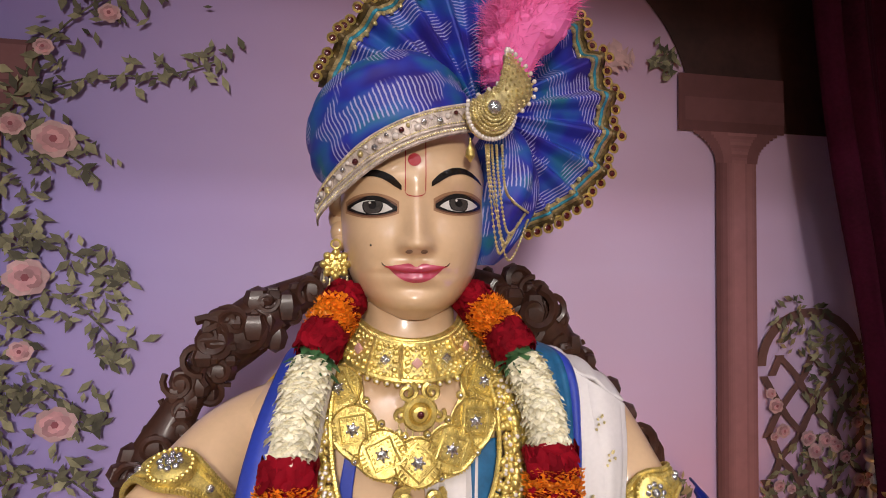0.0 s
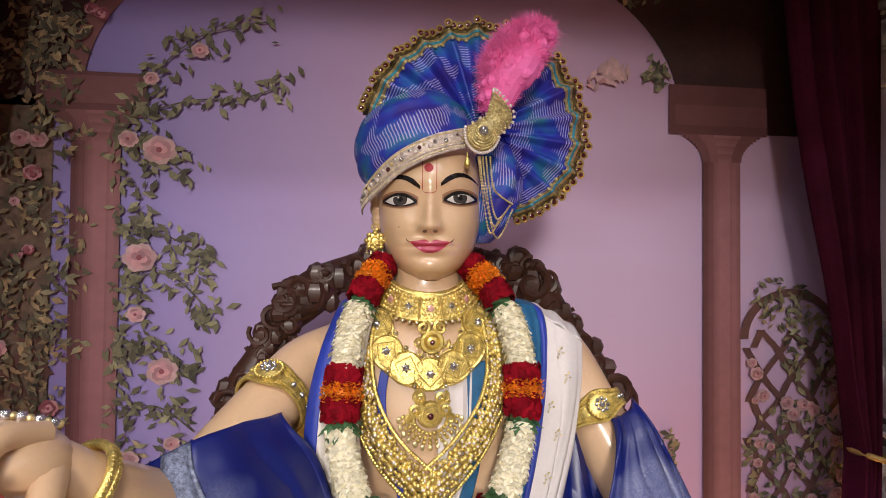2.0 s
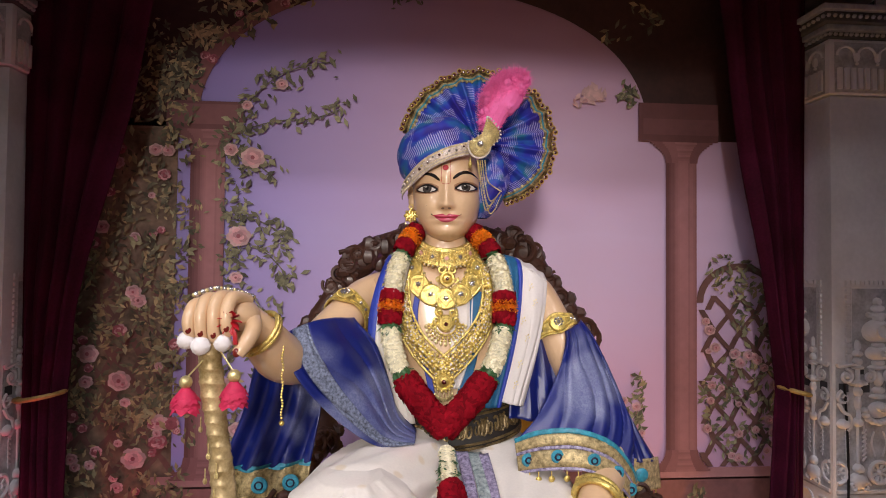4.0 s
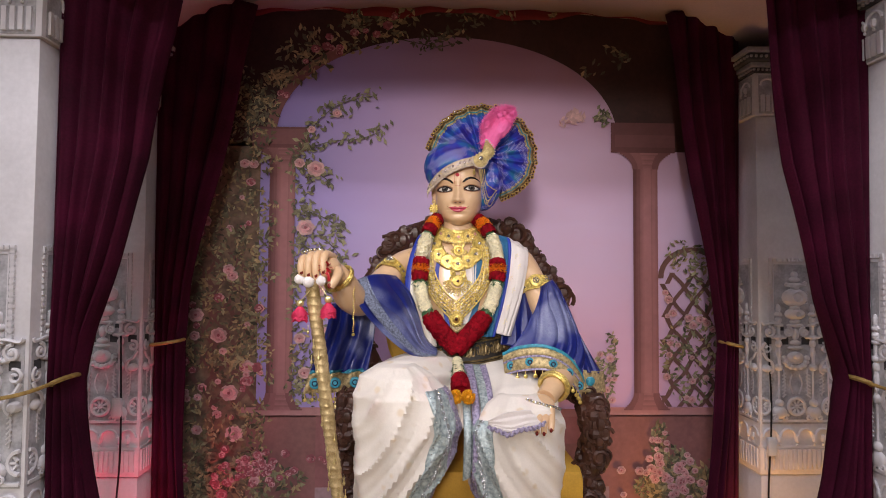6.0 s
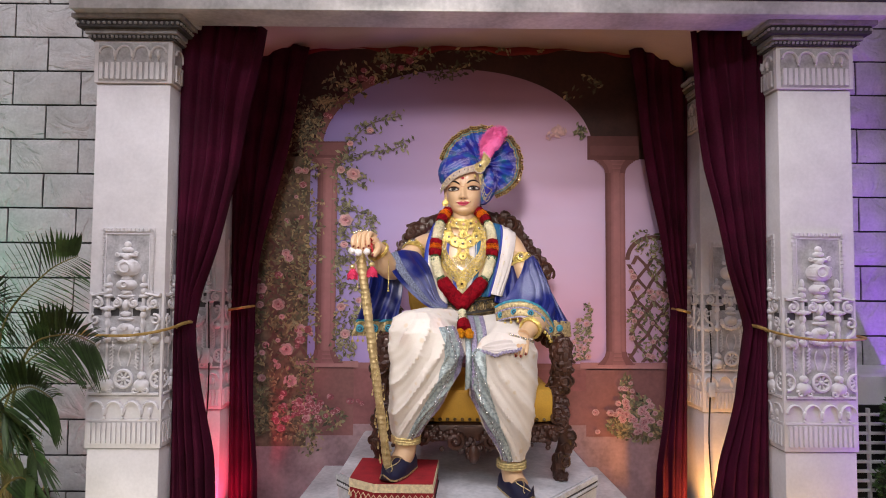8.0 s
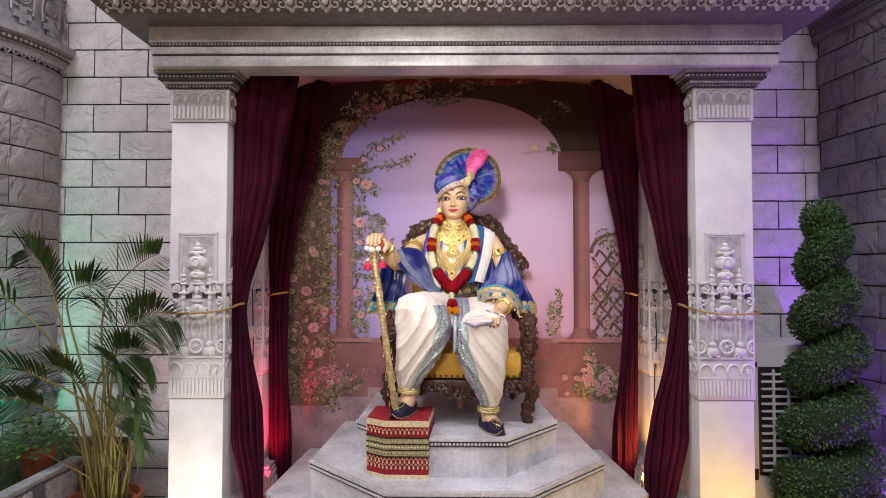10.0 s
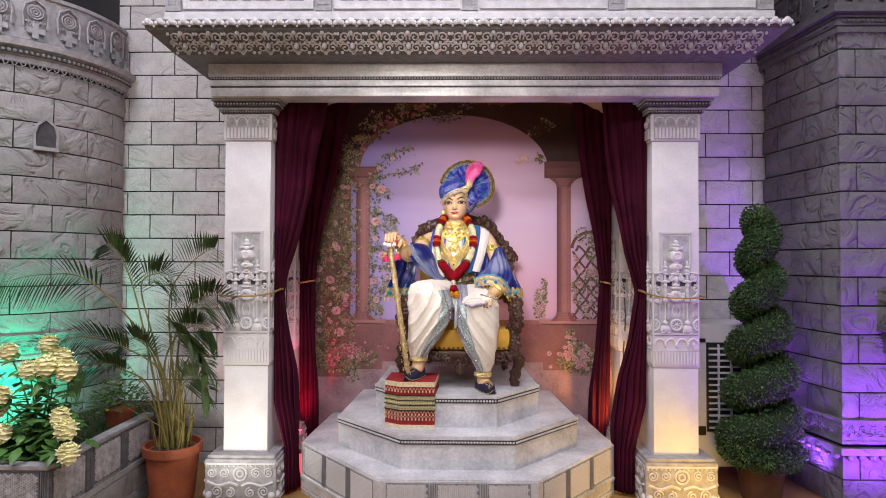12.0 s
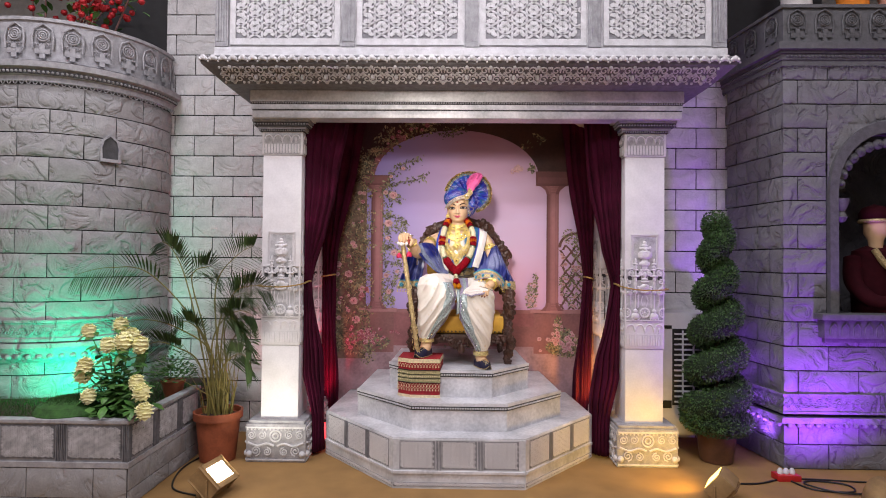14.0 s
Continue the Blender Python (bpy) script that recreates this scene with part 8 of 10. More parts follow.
for nm, tab, side in (("left_leg", LEG_L, 1), ("right_leg", LEG_R, -1)):
    bm = B()
    n = 90
    loops = [[leg_point(tab, j / 110, 6.28318 * k / n, side) for k in range(n)] for j in range(111)]
    rings(bm, loops)
    if side > 0:
        th = [(0.20, -0.041, 1.075, 0.085, 0.062), (0.26, -0.038, 1.08, 0.103, 0.075), (0.34, -0.012, 1.085, 0.105, 0.072), (0.44, 0.035, 1.085, 0.10, 0.07), (0.56, 0.06, 1.08, 0.10, 0.07)]
    else:
        th = [(0.20, 0.236, 1.02, 0.078, 0.052), (0.26, 0.236, 1.03, 0.098, 0.068), (0.34, 0.232, 1.045, 0.10, 0.07), (0.44, 0.21, 1.06, 0.10, 0.07), (0.56, 0.19, 1.065, 0.10, 0.07)]
    path = []
    for j in range(41):
        k = j / 40 * (len(th) - 1)
        i = min(int(k), len(th) - 2)
        q = k - i
        y, cx, cz, rx, rz = [th[i][m_] + (th[i + 1][m_] - th[i][m_]) * q for m_ in range(5)]
        lp = []
        for m_ in range(96):
            a = 6.28318 * m_ / 96
            d = (0.007 * (0.5 - abs(math.sin(2.5 * a + 16 * y + 1.2 * math.sin(a))) ** 0.6) + 0.003 * math.sin(9 * a + 34 * y)) * min(1, (y - 0.18) * 12)
            lp.append(Vector((cx + (rx + d) * math.cos(a), y, cz + (rz + d) * math.sin(a))))
        path.append(lp)
    rings(bm, path)
    part("leg_cloth", bm, M_SILK, dhoti, "cream silk with gathered folds")
    # borders on the inner edge
    a_in = -0.62 if side > 0 else math.pi + 0.62
    for nm2, d0, d1, mat, lab in (("teal_border", -0.52, 0.10, M_TEALTRIM, "silver and teal sequin border"), ("purple_border", 0.10, 0.42, M_PURPLETRIM, "purple border set with tiny mirrors")):
        bm = B()
        sheet(bm, lambda u, v: leg_point(tab, 0.20 + 0.79 * v, a_in + side * ((d0 + (d1 - d0) * u) - 0.55 * (v - 0.4)), side, 0.003), 14, 90)
        ob = part(nm2, bm, mat, dhoti, lab)
        thicken(ob, 0.002)
        if nm2 == "teal_border":
            bm = B()
            for j in range(34):
                v = (j + 0.5) / 34
                p = leg_point(tab, 0.20 + 0.79 * v, a_in + side * (d0 * 0.5 + d1 * 0.5 - 0.55 * (v - 0.4)), side, 0.0045)
                ring_y(bm, p.x, p.y, p.z, 0.0050, 0.0012, 10, 4)
                ball(bm, p, 0.0022, 6)
                for dd in (d0 + 0.06, d1 - 0.06):
                    ball(bm, leg_point(tab, 0.20 + 0.79 * v, a_in + side * (dd - 0.55 * (v - 0.4)), side, 0.0045), 0.0015, 6)
            part("sequin_trim", bm, M_GEM, ob, "row of silver sequins")
        else:
            bm = B()
            for j in range(40):
                for e in (0.25, 0.75):
                    v = (j + e) / 40
                    p = leg_point(tab, 0.20 + 0.79 * v, a_in + side * (d0 + (d1 - d0) * e - 0.55 * (v - 0.4)), side, 0.0045)
                    ball(bm, p, 0.0019, 6)
            part("mirror_trim", bm, M_GEM, ob, "tiny mirrors")
# hanging front pleats
bm = B()
for k, (dx, w, mi) in enumerate(((0.098, 0.020, 0), (0.118, 0.020, 1), (0.138, 0.022, 0), (0.155, 0.016, 1))):
    cloth(bm, [(dx, 0.405 - 0.006 * k, 1.125), (dx + 0.004, 0.28, 1.090), (dx + 0.006, 0.195, 1.02), (dx + 0.004, 0.19, 0.91)],
          [(dx + w, 0.405 - 0.006 * k, 1.125), (dx + w + 0.002, 0.28, 1.090), (dx + w + 0.002, 0.195, 1.02), (dx + w, 0.19, 0.92)], 30, 6, 0.004, 0, 1, mi)
ob = part("front_pleats", bm, [M_TEALTRIM, M_PURPLETRIM], dhoti, "hanging pleats of silver-teal and purple trim")
thicken(ob, 0.003)
bm = B()
cloth(bm, [(0.03, 0.42, 1.115), (0.035, 0.29, 1.085), (0.06, 0.21, 1.025)], [(0.235, 0.42, 1.10), (0.225, 0.30, 1.060), (0.19, 0.21, 1.0)], 34, 60, 0.004, 0.005, 11, 0, 0, Vector((0, -0.5, 0.8)))
ob = part("lap_cloth", bm, M_SILK, dhoti, "gathered cream silk over the lap")
thicken(ob, 0.003)
bm = B()
cloth(bm, [(0.13, 0.22, 1.02), (0.132, 0.225, 0.95), (0.135, 0.23, 0.91)], [(0.165, 0.22, 1.0), (0.16, 0.225, 0.95), (0.15, 0.23, 0.92)], 12, 6, 0.004)
ob = part("blue_underfold", bm, M_ROYAL, dhoti, "royal blue underfold")
thicken(ob, 0.003)

# handkerchief under the hand
hk = thing("kerchief", (0.2, 0.16, 1.04), "white kerchief with a purple mirror edge under the hand", "kerchief")
bm = B()
cloth(bm, [(0.238, 0.150, 1.070), (0.212, 0.142, 1.069), (0.180, 0.138, 1.064), (0.150, 0.140, 1.050)], [(0.262, 0.140, 1.042), (0.232, 0.130, 1.041), (0.190, 0.127, 1.030), (0.150, 0.138, 1.040)], 40, 24, 0.002, 0.0015, 2.5, 0, 0, Vector((0, -0.8, 0.6)), fold=0.003)
ob = part("cloth", bm, M_WHITECLOTH, hk)
thicken(ob, 0.002)
bm = B()
edge = smooth_path([(0.268, 0.142, 1.046), (0.250, 0.134, 1.039), (0.232, 0.127, 1.038), (0.210, 0.124, 1.035), (0.190, 0.123, 1.026), (0.170, 0.130, 1.033), (0.150, 0.136, 1.038)], 12)
tube(bm, [p + Vector((0, -0.002, 0.003 * math.sin(i * 1.1))) for i, p in enumerate(edge)], 0.0035, 7)
part("edge", bm, M_PURPLETRIM, hk, "purple mirrored edging")

# shawl: blue silk over both arms and behind
shawl = thing("blue_shawl", (0.1, 0.45, 1.1), "royal blue silk shawl with silver brocade and gold peacock border", "shawl")


def shawl_piece(nm, pa, pb, mat=None, lab="", t=0.0025, **kw):
    bm = B()
    cloth(bm, pa, pb, **kw)
    ob = part(nm, bm, mat or M_SHAWL, shawl, lab)
    thicken(ob, t)
    return ob


shawl_piece("arm_drape", [(-0.160, 0.322, 1.328), (-0.132, 0.305, 1.270), (-0.075, 0.315, 1.205), (-0.01, 0.34, 1.155), (0.045, 0.365, 1.152)],
            [(-0.058, 0.422, 1.345), (-0.022, 0.430, 1.305), (0.0, 0.425, 1.25), (0.020, 0.415, 1.19), (0.05, 0.41, 1.160)], nu=60, nv=70, puff=0.026, freq=4.5, fold=0.007, curl=0.016, bow=0.012)
shawl_piece("drape_border", [(-0.160, 0.320, 1.328), (-0.132, 0.303, 1.270), (-0.075, 0.313, 1.205), (-0.01, 0.338, 1.155), (0.045, 0.363, 1.152)],
            [(-0.058, 0.420, 1.345), (-0.022, 0.428, 1.305), (0.0, 0.423, 1.25), (0.020, 0.413, 1.19), (0.05, 0.408, 1.160)], M_SILVERBROCADE, "silver woven edge", nu=60, nv=20, puff=0.0275, freq=4.5, fold=0.007, curl=0.016, bow=0.012, v0=0.14, v1=0.36)
shawl_piece("under_arm_drape", [(-0.135, 0.39, 1.335), (-0.13, 0.41, 1.30), (-0.05, 0.43, 1.30)], [(-0.125, 0.36, 1.255), (-0.075, 0.38, 1.215), (-0.01, 0.41, 1.19)], nu=24, nv=10, puff=-0.01)
shawl_piece("hanging_end", [(-0.215, 0.40, 1.275), (-0.23, 0.40, 1.20), (-0.265, 0.39, 1.105)], [(-0.105, 0.44, 1.285), (-0.11, 0.43, 1.20), (-0.125, 0.42, 1.105)], nu=30, nv=50, puff=0.01, ripple=0.007, freq=3.0, fold=0.004)
hb = shawl_piece("hanging_border", [(-0.265, 0.387, 1.105), (-0.280, 0.385, 1.055)], [(-0.125, 0.417, 1.105), (-0.130, 0.415, 1.055)], M_GOLDTRIM, "gold brocade border", nu=8, nv=40, puff=0.01, ripple=0.007, freq=3.0)
bm = B()
cloth(bm, [(-0.263, 0.384, 1.112), (-0.265, 0.384, 1.103)], [(-0.123, 0.414, 1.112), (-0.125, 0.414, 1.103)], 2, 40, 0.01, 0.007, 3.0)
part("turquoise_line", bm, M_TURQ, hb)
for i in range(9):
    bm = B()
    x = -0.276 + 0.0175 * i
    y = 0.383 + 0.0037 * i
    tube(bm, [(x, y, 1.056), (x, y, 1.043)], 0.0012, 5)
    ball(bm, (x, y, 1.038), 0.0048, 8, 0, 0.5, 1)
    part("coin_fringe", bm, M_GOLD, hb, "small gilt coin")
for i in range(3):
    bm = B()
    x, y, z = -0.250 + 0.048 * i, 0.372 + 0.010 * i, 1.081
    lathe(bm, [(0.001, -0.002), (0.012, -0.001), (0.014, 0.001)], seg=14, m=Matrix.Translation((x, y, z)) @ pose(0, 0, 0, -90))
    ring_y(bm, x, y - 0.001, z, 0.006, 0.002, 10, 4, 1)
    part("peacock_eye", bm, [M_TURQ, M_NAVY], hb, "turquoise peacock eye motif")
shawl_piece("shoulder_drape", [(0.328, 0.455, 1.318), (0.298, 0.415, 1.258), (0.252, 0.372, 1.195), (0.212, 0.350, 1.160)], [(0.364, 0.475, 1.338), (0.398, 0.44, 1.255), (0.418, 0.385, 1.165), (0.405, 0.345, 1.105)], nu=60, nv=70, puff=0.020, freq=4.5, fold=0.006, curl=0.02, bow=0.004)
shawl_piece("back_drape", [(0.235, 0.50, 1.36), (0.225, 0.47, 1.27), (0.215, 0.44, 1.17)], [(0.30, 0.52, 1.33), (0.315, 0.49, 1.25), (0.33, 0.46, 1.15)], nu=24, nv=14, puff=0.004, ripple=0.005, freq=3)
shawl_piece("outer_end", [(0.385, 0.43, 1.26), (0.40, 0.41, 1.18), (0.405, 0.39, 1.11)], [(0.405, 0.48, 1.24), (0.445, 0.45, 1.16), (0.475, 0.42, 1.10)], nu=26, nv=20, puff=0.012, ripple=0.006, freq=2.5)
bm = B()
top_e = smooth_path([(0.208, 0.352, 1.160), (0.245, 0.330, 1.180), (0.30, 0.312, 1.186), (0.355, 0.315, 1.165), (0.392, 0.330, 1.125), (0.408, 0.345, 1.095)], 10)
low_e = smooth_path([(0.214, 0.340, 1.108), (0.248, 0.312, 1.122), (0.30, 0.292, 1.128), (0.345, 0.293, 1.112), (0.378, 0.312, 1.082), (0.395, 0.330, 1.055)], 10)
for v0, v1, mi in ((0, 0.13, 1), (0.13, 0.42, 0), (0.42, 0.5, 2), (0.5, 0.93, 0), (0.93, 1.0, 2)):
    sheet(bm, lambda u, v: top_e[min(len(top_e) - 1, int(u * (len(top_e) - 1)))].lerp(low_e[min(len(low_e) - 1, int(u * (len(low_e) - 1)))], v0 + (v1 - v0) * v) + Vector((0, -0.006 * math.sin(math.pi * v) * 0 - (0.001 if mi else 0), 0)), len(top_e) - 1, 3, mi)
gb = part("gold_border", bm, [M_GOLDTRIM, M_TURQ, M_PURPLETRIM], shawl, "wide gold border with peacock eyes")
thicken(gb, 0.003)
for i in range(5):
    u = 0.10 + 0.19 * i
    a, b = top_e[int(u * (len(top_e) - 1))], low_e[int(u * (len(low_e) - 1))]
    c = a.lerp(b, 0.68)
    bm = B()
    lathe(bm, [(0.001, -0.003), (0.009, -0.0025), (0.011, 0.0)], seg=14, m=Matrix.Translation(c + Vector((0, -0.0015, 0))) @ pose(0, 0, 0, -90))
    ring_y(bm, c.x, c.y - 0.004, c.z, 0.0045, 0.0018, 10, 4, 1)
    part("peacock_eye", bm, [M_TURQ, M_NAVY], gb, "turquoise peacock eye motif")
for i in range(14):
    u = (i + 0.5) / 14
    c = low_e[int(u * (len(low_e) - 1))]
    bm = B()
    tube(bm, [c, c + Vector((0, -0.001, -0.008))], 0.001, 5)
    ball(bm, c + Vector((0, -0.001, -0.013)), 0.0052, 8, 0, 0.45, 1)
    part("coin_fringe", bm, M_GOLD, gb, "small gilt coin")
bm = B()
cloth(bm, [(0.405, 0.388, 1.115), (0.400, 0.385, 1.06)], [(0.478, 0.418, 1.105), (0.482, 0.415, 1.052)], 8, 20, 0.01)
ob = part("outer_border", bm, M_GOLDTRIM, shawl, "gold brocade border")
thicken(ob, 0.003)
for i in range(5):
    bm = B()
    x, y = 0.408 + 0.016 * i, 0.382 + 0.0075 * i
    tube(bm, [(x, y, 1.06), (x, y, 1.045)], 0.0014, 5)
    ball(bm, (x, y, 1.04), 0.005, 8, 0, 0.5, 1)
    part("coin_fringe", bm, M_GOLD, ob, "small gilt coin")
bm = B()
c = Vector((0.435, 0.386, 1.085))
lathe(bm, [(0.001, -0.003), (0.009, -0.0025), (0.012, 0.0)], seg=14, m=Matrix.Translation(c) @ pose(0, 0, 0, -90))
part("peacock_eye", bm, M_TURQ, ob, "turquoise peacock eye motif")

# upper garment: blue edge, pale panel, teal shoulder, white sash
upper = thing("upper_garment", (0.1, 0.5, 1.2), "white sash and blue-edged stole over the chest", "garment")


def chest_strip(nm, left, right, mat, lab, off=0.004, ripple=0.0, freq=3, nu=34, nv=8):
    """Cloth on the chest between two edges given as (x, z)."""
    bm = B()
    L, R = smooth_path([(x, 0, z) for x, z in left], 10), smooth_path([(x, 0, z) for x, z in right], 10)

    def f(u, v):
        k = u * (len(L) - 1)
        i = min(int(k), len(L) - 2)
        p = L[i].lerp(L[i + 1], k - i).lerp(R[i].lerp(R[i + 1], k - i), v)
        return chest(p.x, p.z, off + ripple * (1 + math.sin(freq * 6.283 * v + 2 * u)))
    sheet(bm, f, nu, nv)
    ob = part(nm, bm, mat, upper, lab)
    thicken(ob, 0.003)
    return ob


def stole(nm, pa, pb, mat, lab, ripple=0.0, freq=3.0, puff=0.0):
    bm = B()
    cloth(bm, pa, pb, 40, 10, puff, ripple, freq)
    ob = part(nm, bm, mat, upper, lab)
    thicken(ob, 0.003)
    return ob


EDGE_L = [(0.008, 0.60, 1.452), (0.000, 0.515, 1.455), (-0.020, 0.478, 1.405), (-0.033, 0.458, 1.34), (-0.034, 0.446, 1.25), (-0.018, 0.432, 1.165)]
EDGE_M = [(0.022, 0.60, 1.456), (0.016, 0.508, 1.460), (-0.005, 0.470, 1.405), (-0.019, 0.450, 1.34), (-0.020, 0.439, 1.25), (-0.004, 0.428, 1.165)]
EDGE_R = [(0.050, 0.60, 1.462), (0.045, 0.505, 1.464), (0.030, 0.470, 1.405), (0.022, 0.455, 1.34), (0.032, 0.440, 1.25), (0.050, 0.425, 1.165)]
stole("blue_edge", EDGE_L, EDGE_M, M_ROYAL, "royal blue edge", 0.0, 1, 0.003)
stole("pale_panel", EDGE_M, EDGE_R, M_SILK, "pale sheer panel", 0.002, 2.5, 0.002)
chest_strip("inner_blue_edge", [(0.052, 1.40), (0.044, 1.34), (0.064, 1.26), (0.08, 1.19)], [(0.062, 1.40), (0.054, 1.34), (0.074, 1.26), (0.09, 1.19)], M_ROYAL, "royal blue edge", 0.005)
TS0 = [(0.200, 0.60, 1.462), (0.203, 0.512, 1.458), (0.208, 0.476, 1.40), (0.194, 0.449, 1.30), (0.165, 0.430, 1.19)]
TS1 = [(0.238, 0.60, 1.455), (0.241, 0.510, 1.450), (0.240, 0.480, 1.39), (0.222, 0.452, 1.30), (0.192, 0.432, 1.19)]
TS2 = [(0.246, 0.60, 1.452), (0.249, 0.509, 1.446), (0.247, 0.480, 1.39), (0.229, 0.452, 1.30), (0.199, 0.432, 1.19)]
stole("teal_shoulder", TS0, TS1, M_TEALCLOTH, "teal cloth with gold dots", 0.0015, 2, 0.003)
stole("royal_edge", TS1, TS2, M_ROYAL, "royal blue edge", 0, 1, 0.003)
bm = B()
cloth(bm, [(0.246, 0.60, 1.446), (0.248, 0.545, 1.452), (0.246, 0.506, 1.442)], [(0.296, 0.60, 1.418), (0.302, 0.55, 1.424), (0.298, 0.500, 1.408)], 14, 10, 0.003, 0.002, 2, 0, 0, Vector((0, 0, 1)))
ob = part("sash_shoulder", bm, M_WHITECLOTH, upper, "white sash over the shoulder")
thicken(ob, 0.004)
bm = B()
cloth(bm, [(0.246, 0.506, 1.442), (0.244, 0.483, 1.39), (0.226, 0.458, 1.30), (0.20, 0.435, 1.20)], [(0.298, 0.500, 1.408), (0.290, 0.482, 1.36), (0.270, 0.462, 1.28), (0.242, 0.445, 1.19)], 50, 60, 0.012, 0.0, 2.5, fold=0.0022)
ob = part("sash_front", bm, M_WHITECLOTH, upper, "white folded sash with gold sprigs")
thicken(ob, 0.004)
for x, z in ((0.262, 1.40), (0.268, 1.372), (0.25, 1.31), (0.245, 1.34), (0.226, 1.23), (0.235, 1.265)):
    bm = B()
    for k in range(6):
        ball(bm, (x + 0.0035 * math.cos(k), lerp([(1.2, 0.432), (1.3, 0.452), (1.4, 0.480)], z) - 0.008, z + 0.006 * math.sin(k * 1.7)), 0.0014, 5)
    part("gold_sprig", bm, M_PALEGOLD, ob, "woven gold sprig")
chest_strip("chest_cloth", [(0.108, 1.375), (0.112, 1.33), (0.112, 1.27), (0.105, 1.22)], [(0.155, 1.385), (0.152, 1.33), (0.148, 1.28), (0.128, 1.22)], M_WHITECLOTH, "white cloth at the breast", 0.003, 0.002)
chest_strip("breast_blue", [(0.148, 1.39), (0.148, 1.33), (0.142, 1.27), (0.12, 1.20)], [(0.172, 1.39), (0.17, 1.33), (0.16, 1.27), (0.138, 1.20)], M_TEALCLOTH, "blue cloth at the breast", 0.0045)

# belt
bm = B()


def belt_at(u, v, off=0.0):
    a = radians(-175 + 172 * u)
    z = 1.118 + 0.066 * v + 0.016 * math.cos(a) * 1.0
    rx, ry = 0.122 + off, 0.104 + off
    return Vector((0.128 + rx * math.cos(a), 0.535 + ry * math.sin(a) * 1.0 - 0.012 * (1 - v), z))


sheet(bm, lambda u, v: belt_at(u, v), 60, 8)
belt = solo("waist_belt", bm, M_BELTDARK, "wide black belt with antique gold leaf work", "belt")
thicken(belt, 0.004)
bm = B()
for v in (0.04, 0.14, 0.86, 0.96):
    tube(bm, [belt_at(i / 80, v, 0.003) for i in range(81)], 0.0026, 6)
for k in range(9):
    u0 = 0.08 + 0.105 * k
    for s in (-1, 1):
        for q in range(3):
            pts = []
            for i in range(13):
                t = i / 12
                ang = 0.4 + s * t * 7 + q
                rr = 0.26 * (1 - 0.8 * t)
                pts.append(belt_at(u0 + s * 0.018 * q + 0.035 * rr * math.cos(ang) * 2, 0.5 + rr * math.sin(ang) * 0.95, 0.004))
            tube(bm, pts, 0.0022, 5)
part("gold_leafwork", bm, M_BELT, belt, "antique gold leaf scrolls")

# ---- garland ----
gar = thing("flower_garland", (0.1, 0.42, 1.16), "garland of white blossoms, red roses and orange marigolds", "garland")
GL = smooth_path([(0.050, 0.535, 1.502), (0.028, 0.495, 1.468), (0.013, 0.468, 1.425), (0.006, 0.45, 1.375), (0.005, 0.435, 1.325), (0.018, 0.42, 1.272), (0.05, 0.408, 1.218), (0.098, 0.398, 1.165)], 16)
GR = smooth_path([(0.165, 0.535, 1.502), (0.188, 0.49, 1.466), (0.204, 0.465, 1.425), (0.208, 0.448, 1.375), (0.203, 0.435, 1.325), (0.184, 0.42, 1.272), (0.150, 0.408, 1.218), (0.098, 0.398, 1.165)], 16)
SEG = [(0.0, 0.05, "rose_section", M_REDPETAL, 0.018), (0.05, 0.115, "marigold_section", M_MARIGOLD, 0.0205), (0.115, 0.16, "rose_section", M_REDPETAL, 0.018), (0.16, 0.20, "leaf_tuft", M_GREENLEAF, 0.016), (0.19, 0.40, "blossom_section", M_JASMINE, 0.0205),
       (0.40, 0.435, "rose_section", M_REDPETAL, 0.020), (0.435, 0.49, "marigold_section", M_MARIGOLD, 0.0235), (0.49, 0.53, "rose_section", M_REDPETAL, 0.020), (0.53, 0.565, "leaf_tuft", M_GREENLEAF, 0.018), (0.56, 0.745, "blossom_section", M_JASMINE, 0.0205), (0.745, 0.79, "leaf_tuft", M_GREENLEAF, 0.018), (0.79, 1.0, "rose_section", M_REDPETAL, 0.022)]
rq = random.Random(21)


def path_at(path, s):
    k = s * (len(path) - 1)
    i = min(max(int(k), 0), len(path) - 2)
    return path[i].lerp(path[i + 1], k - i), (path[i + 1] - path[i]).normalized()


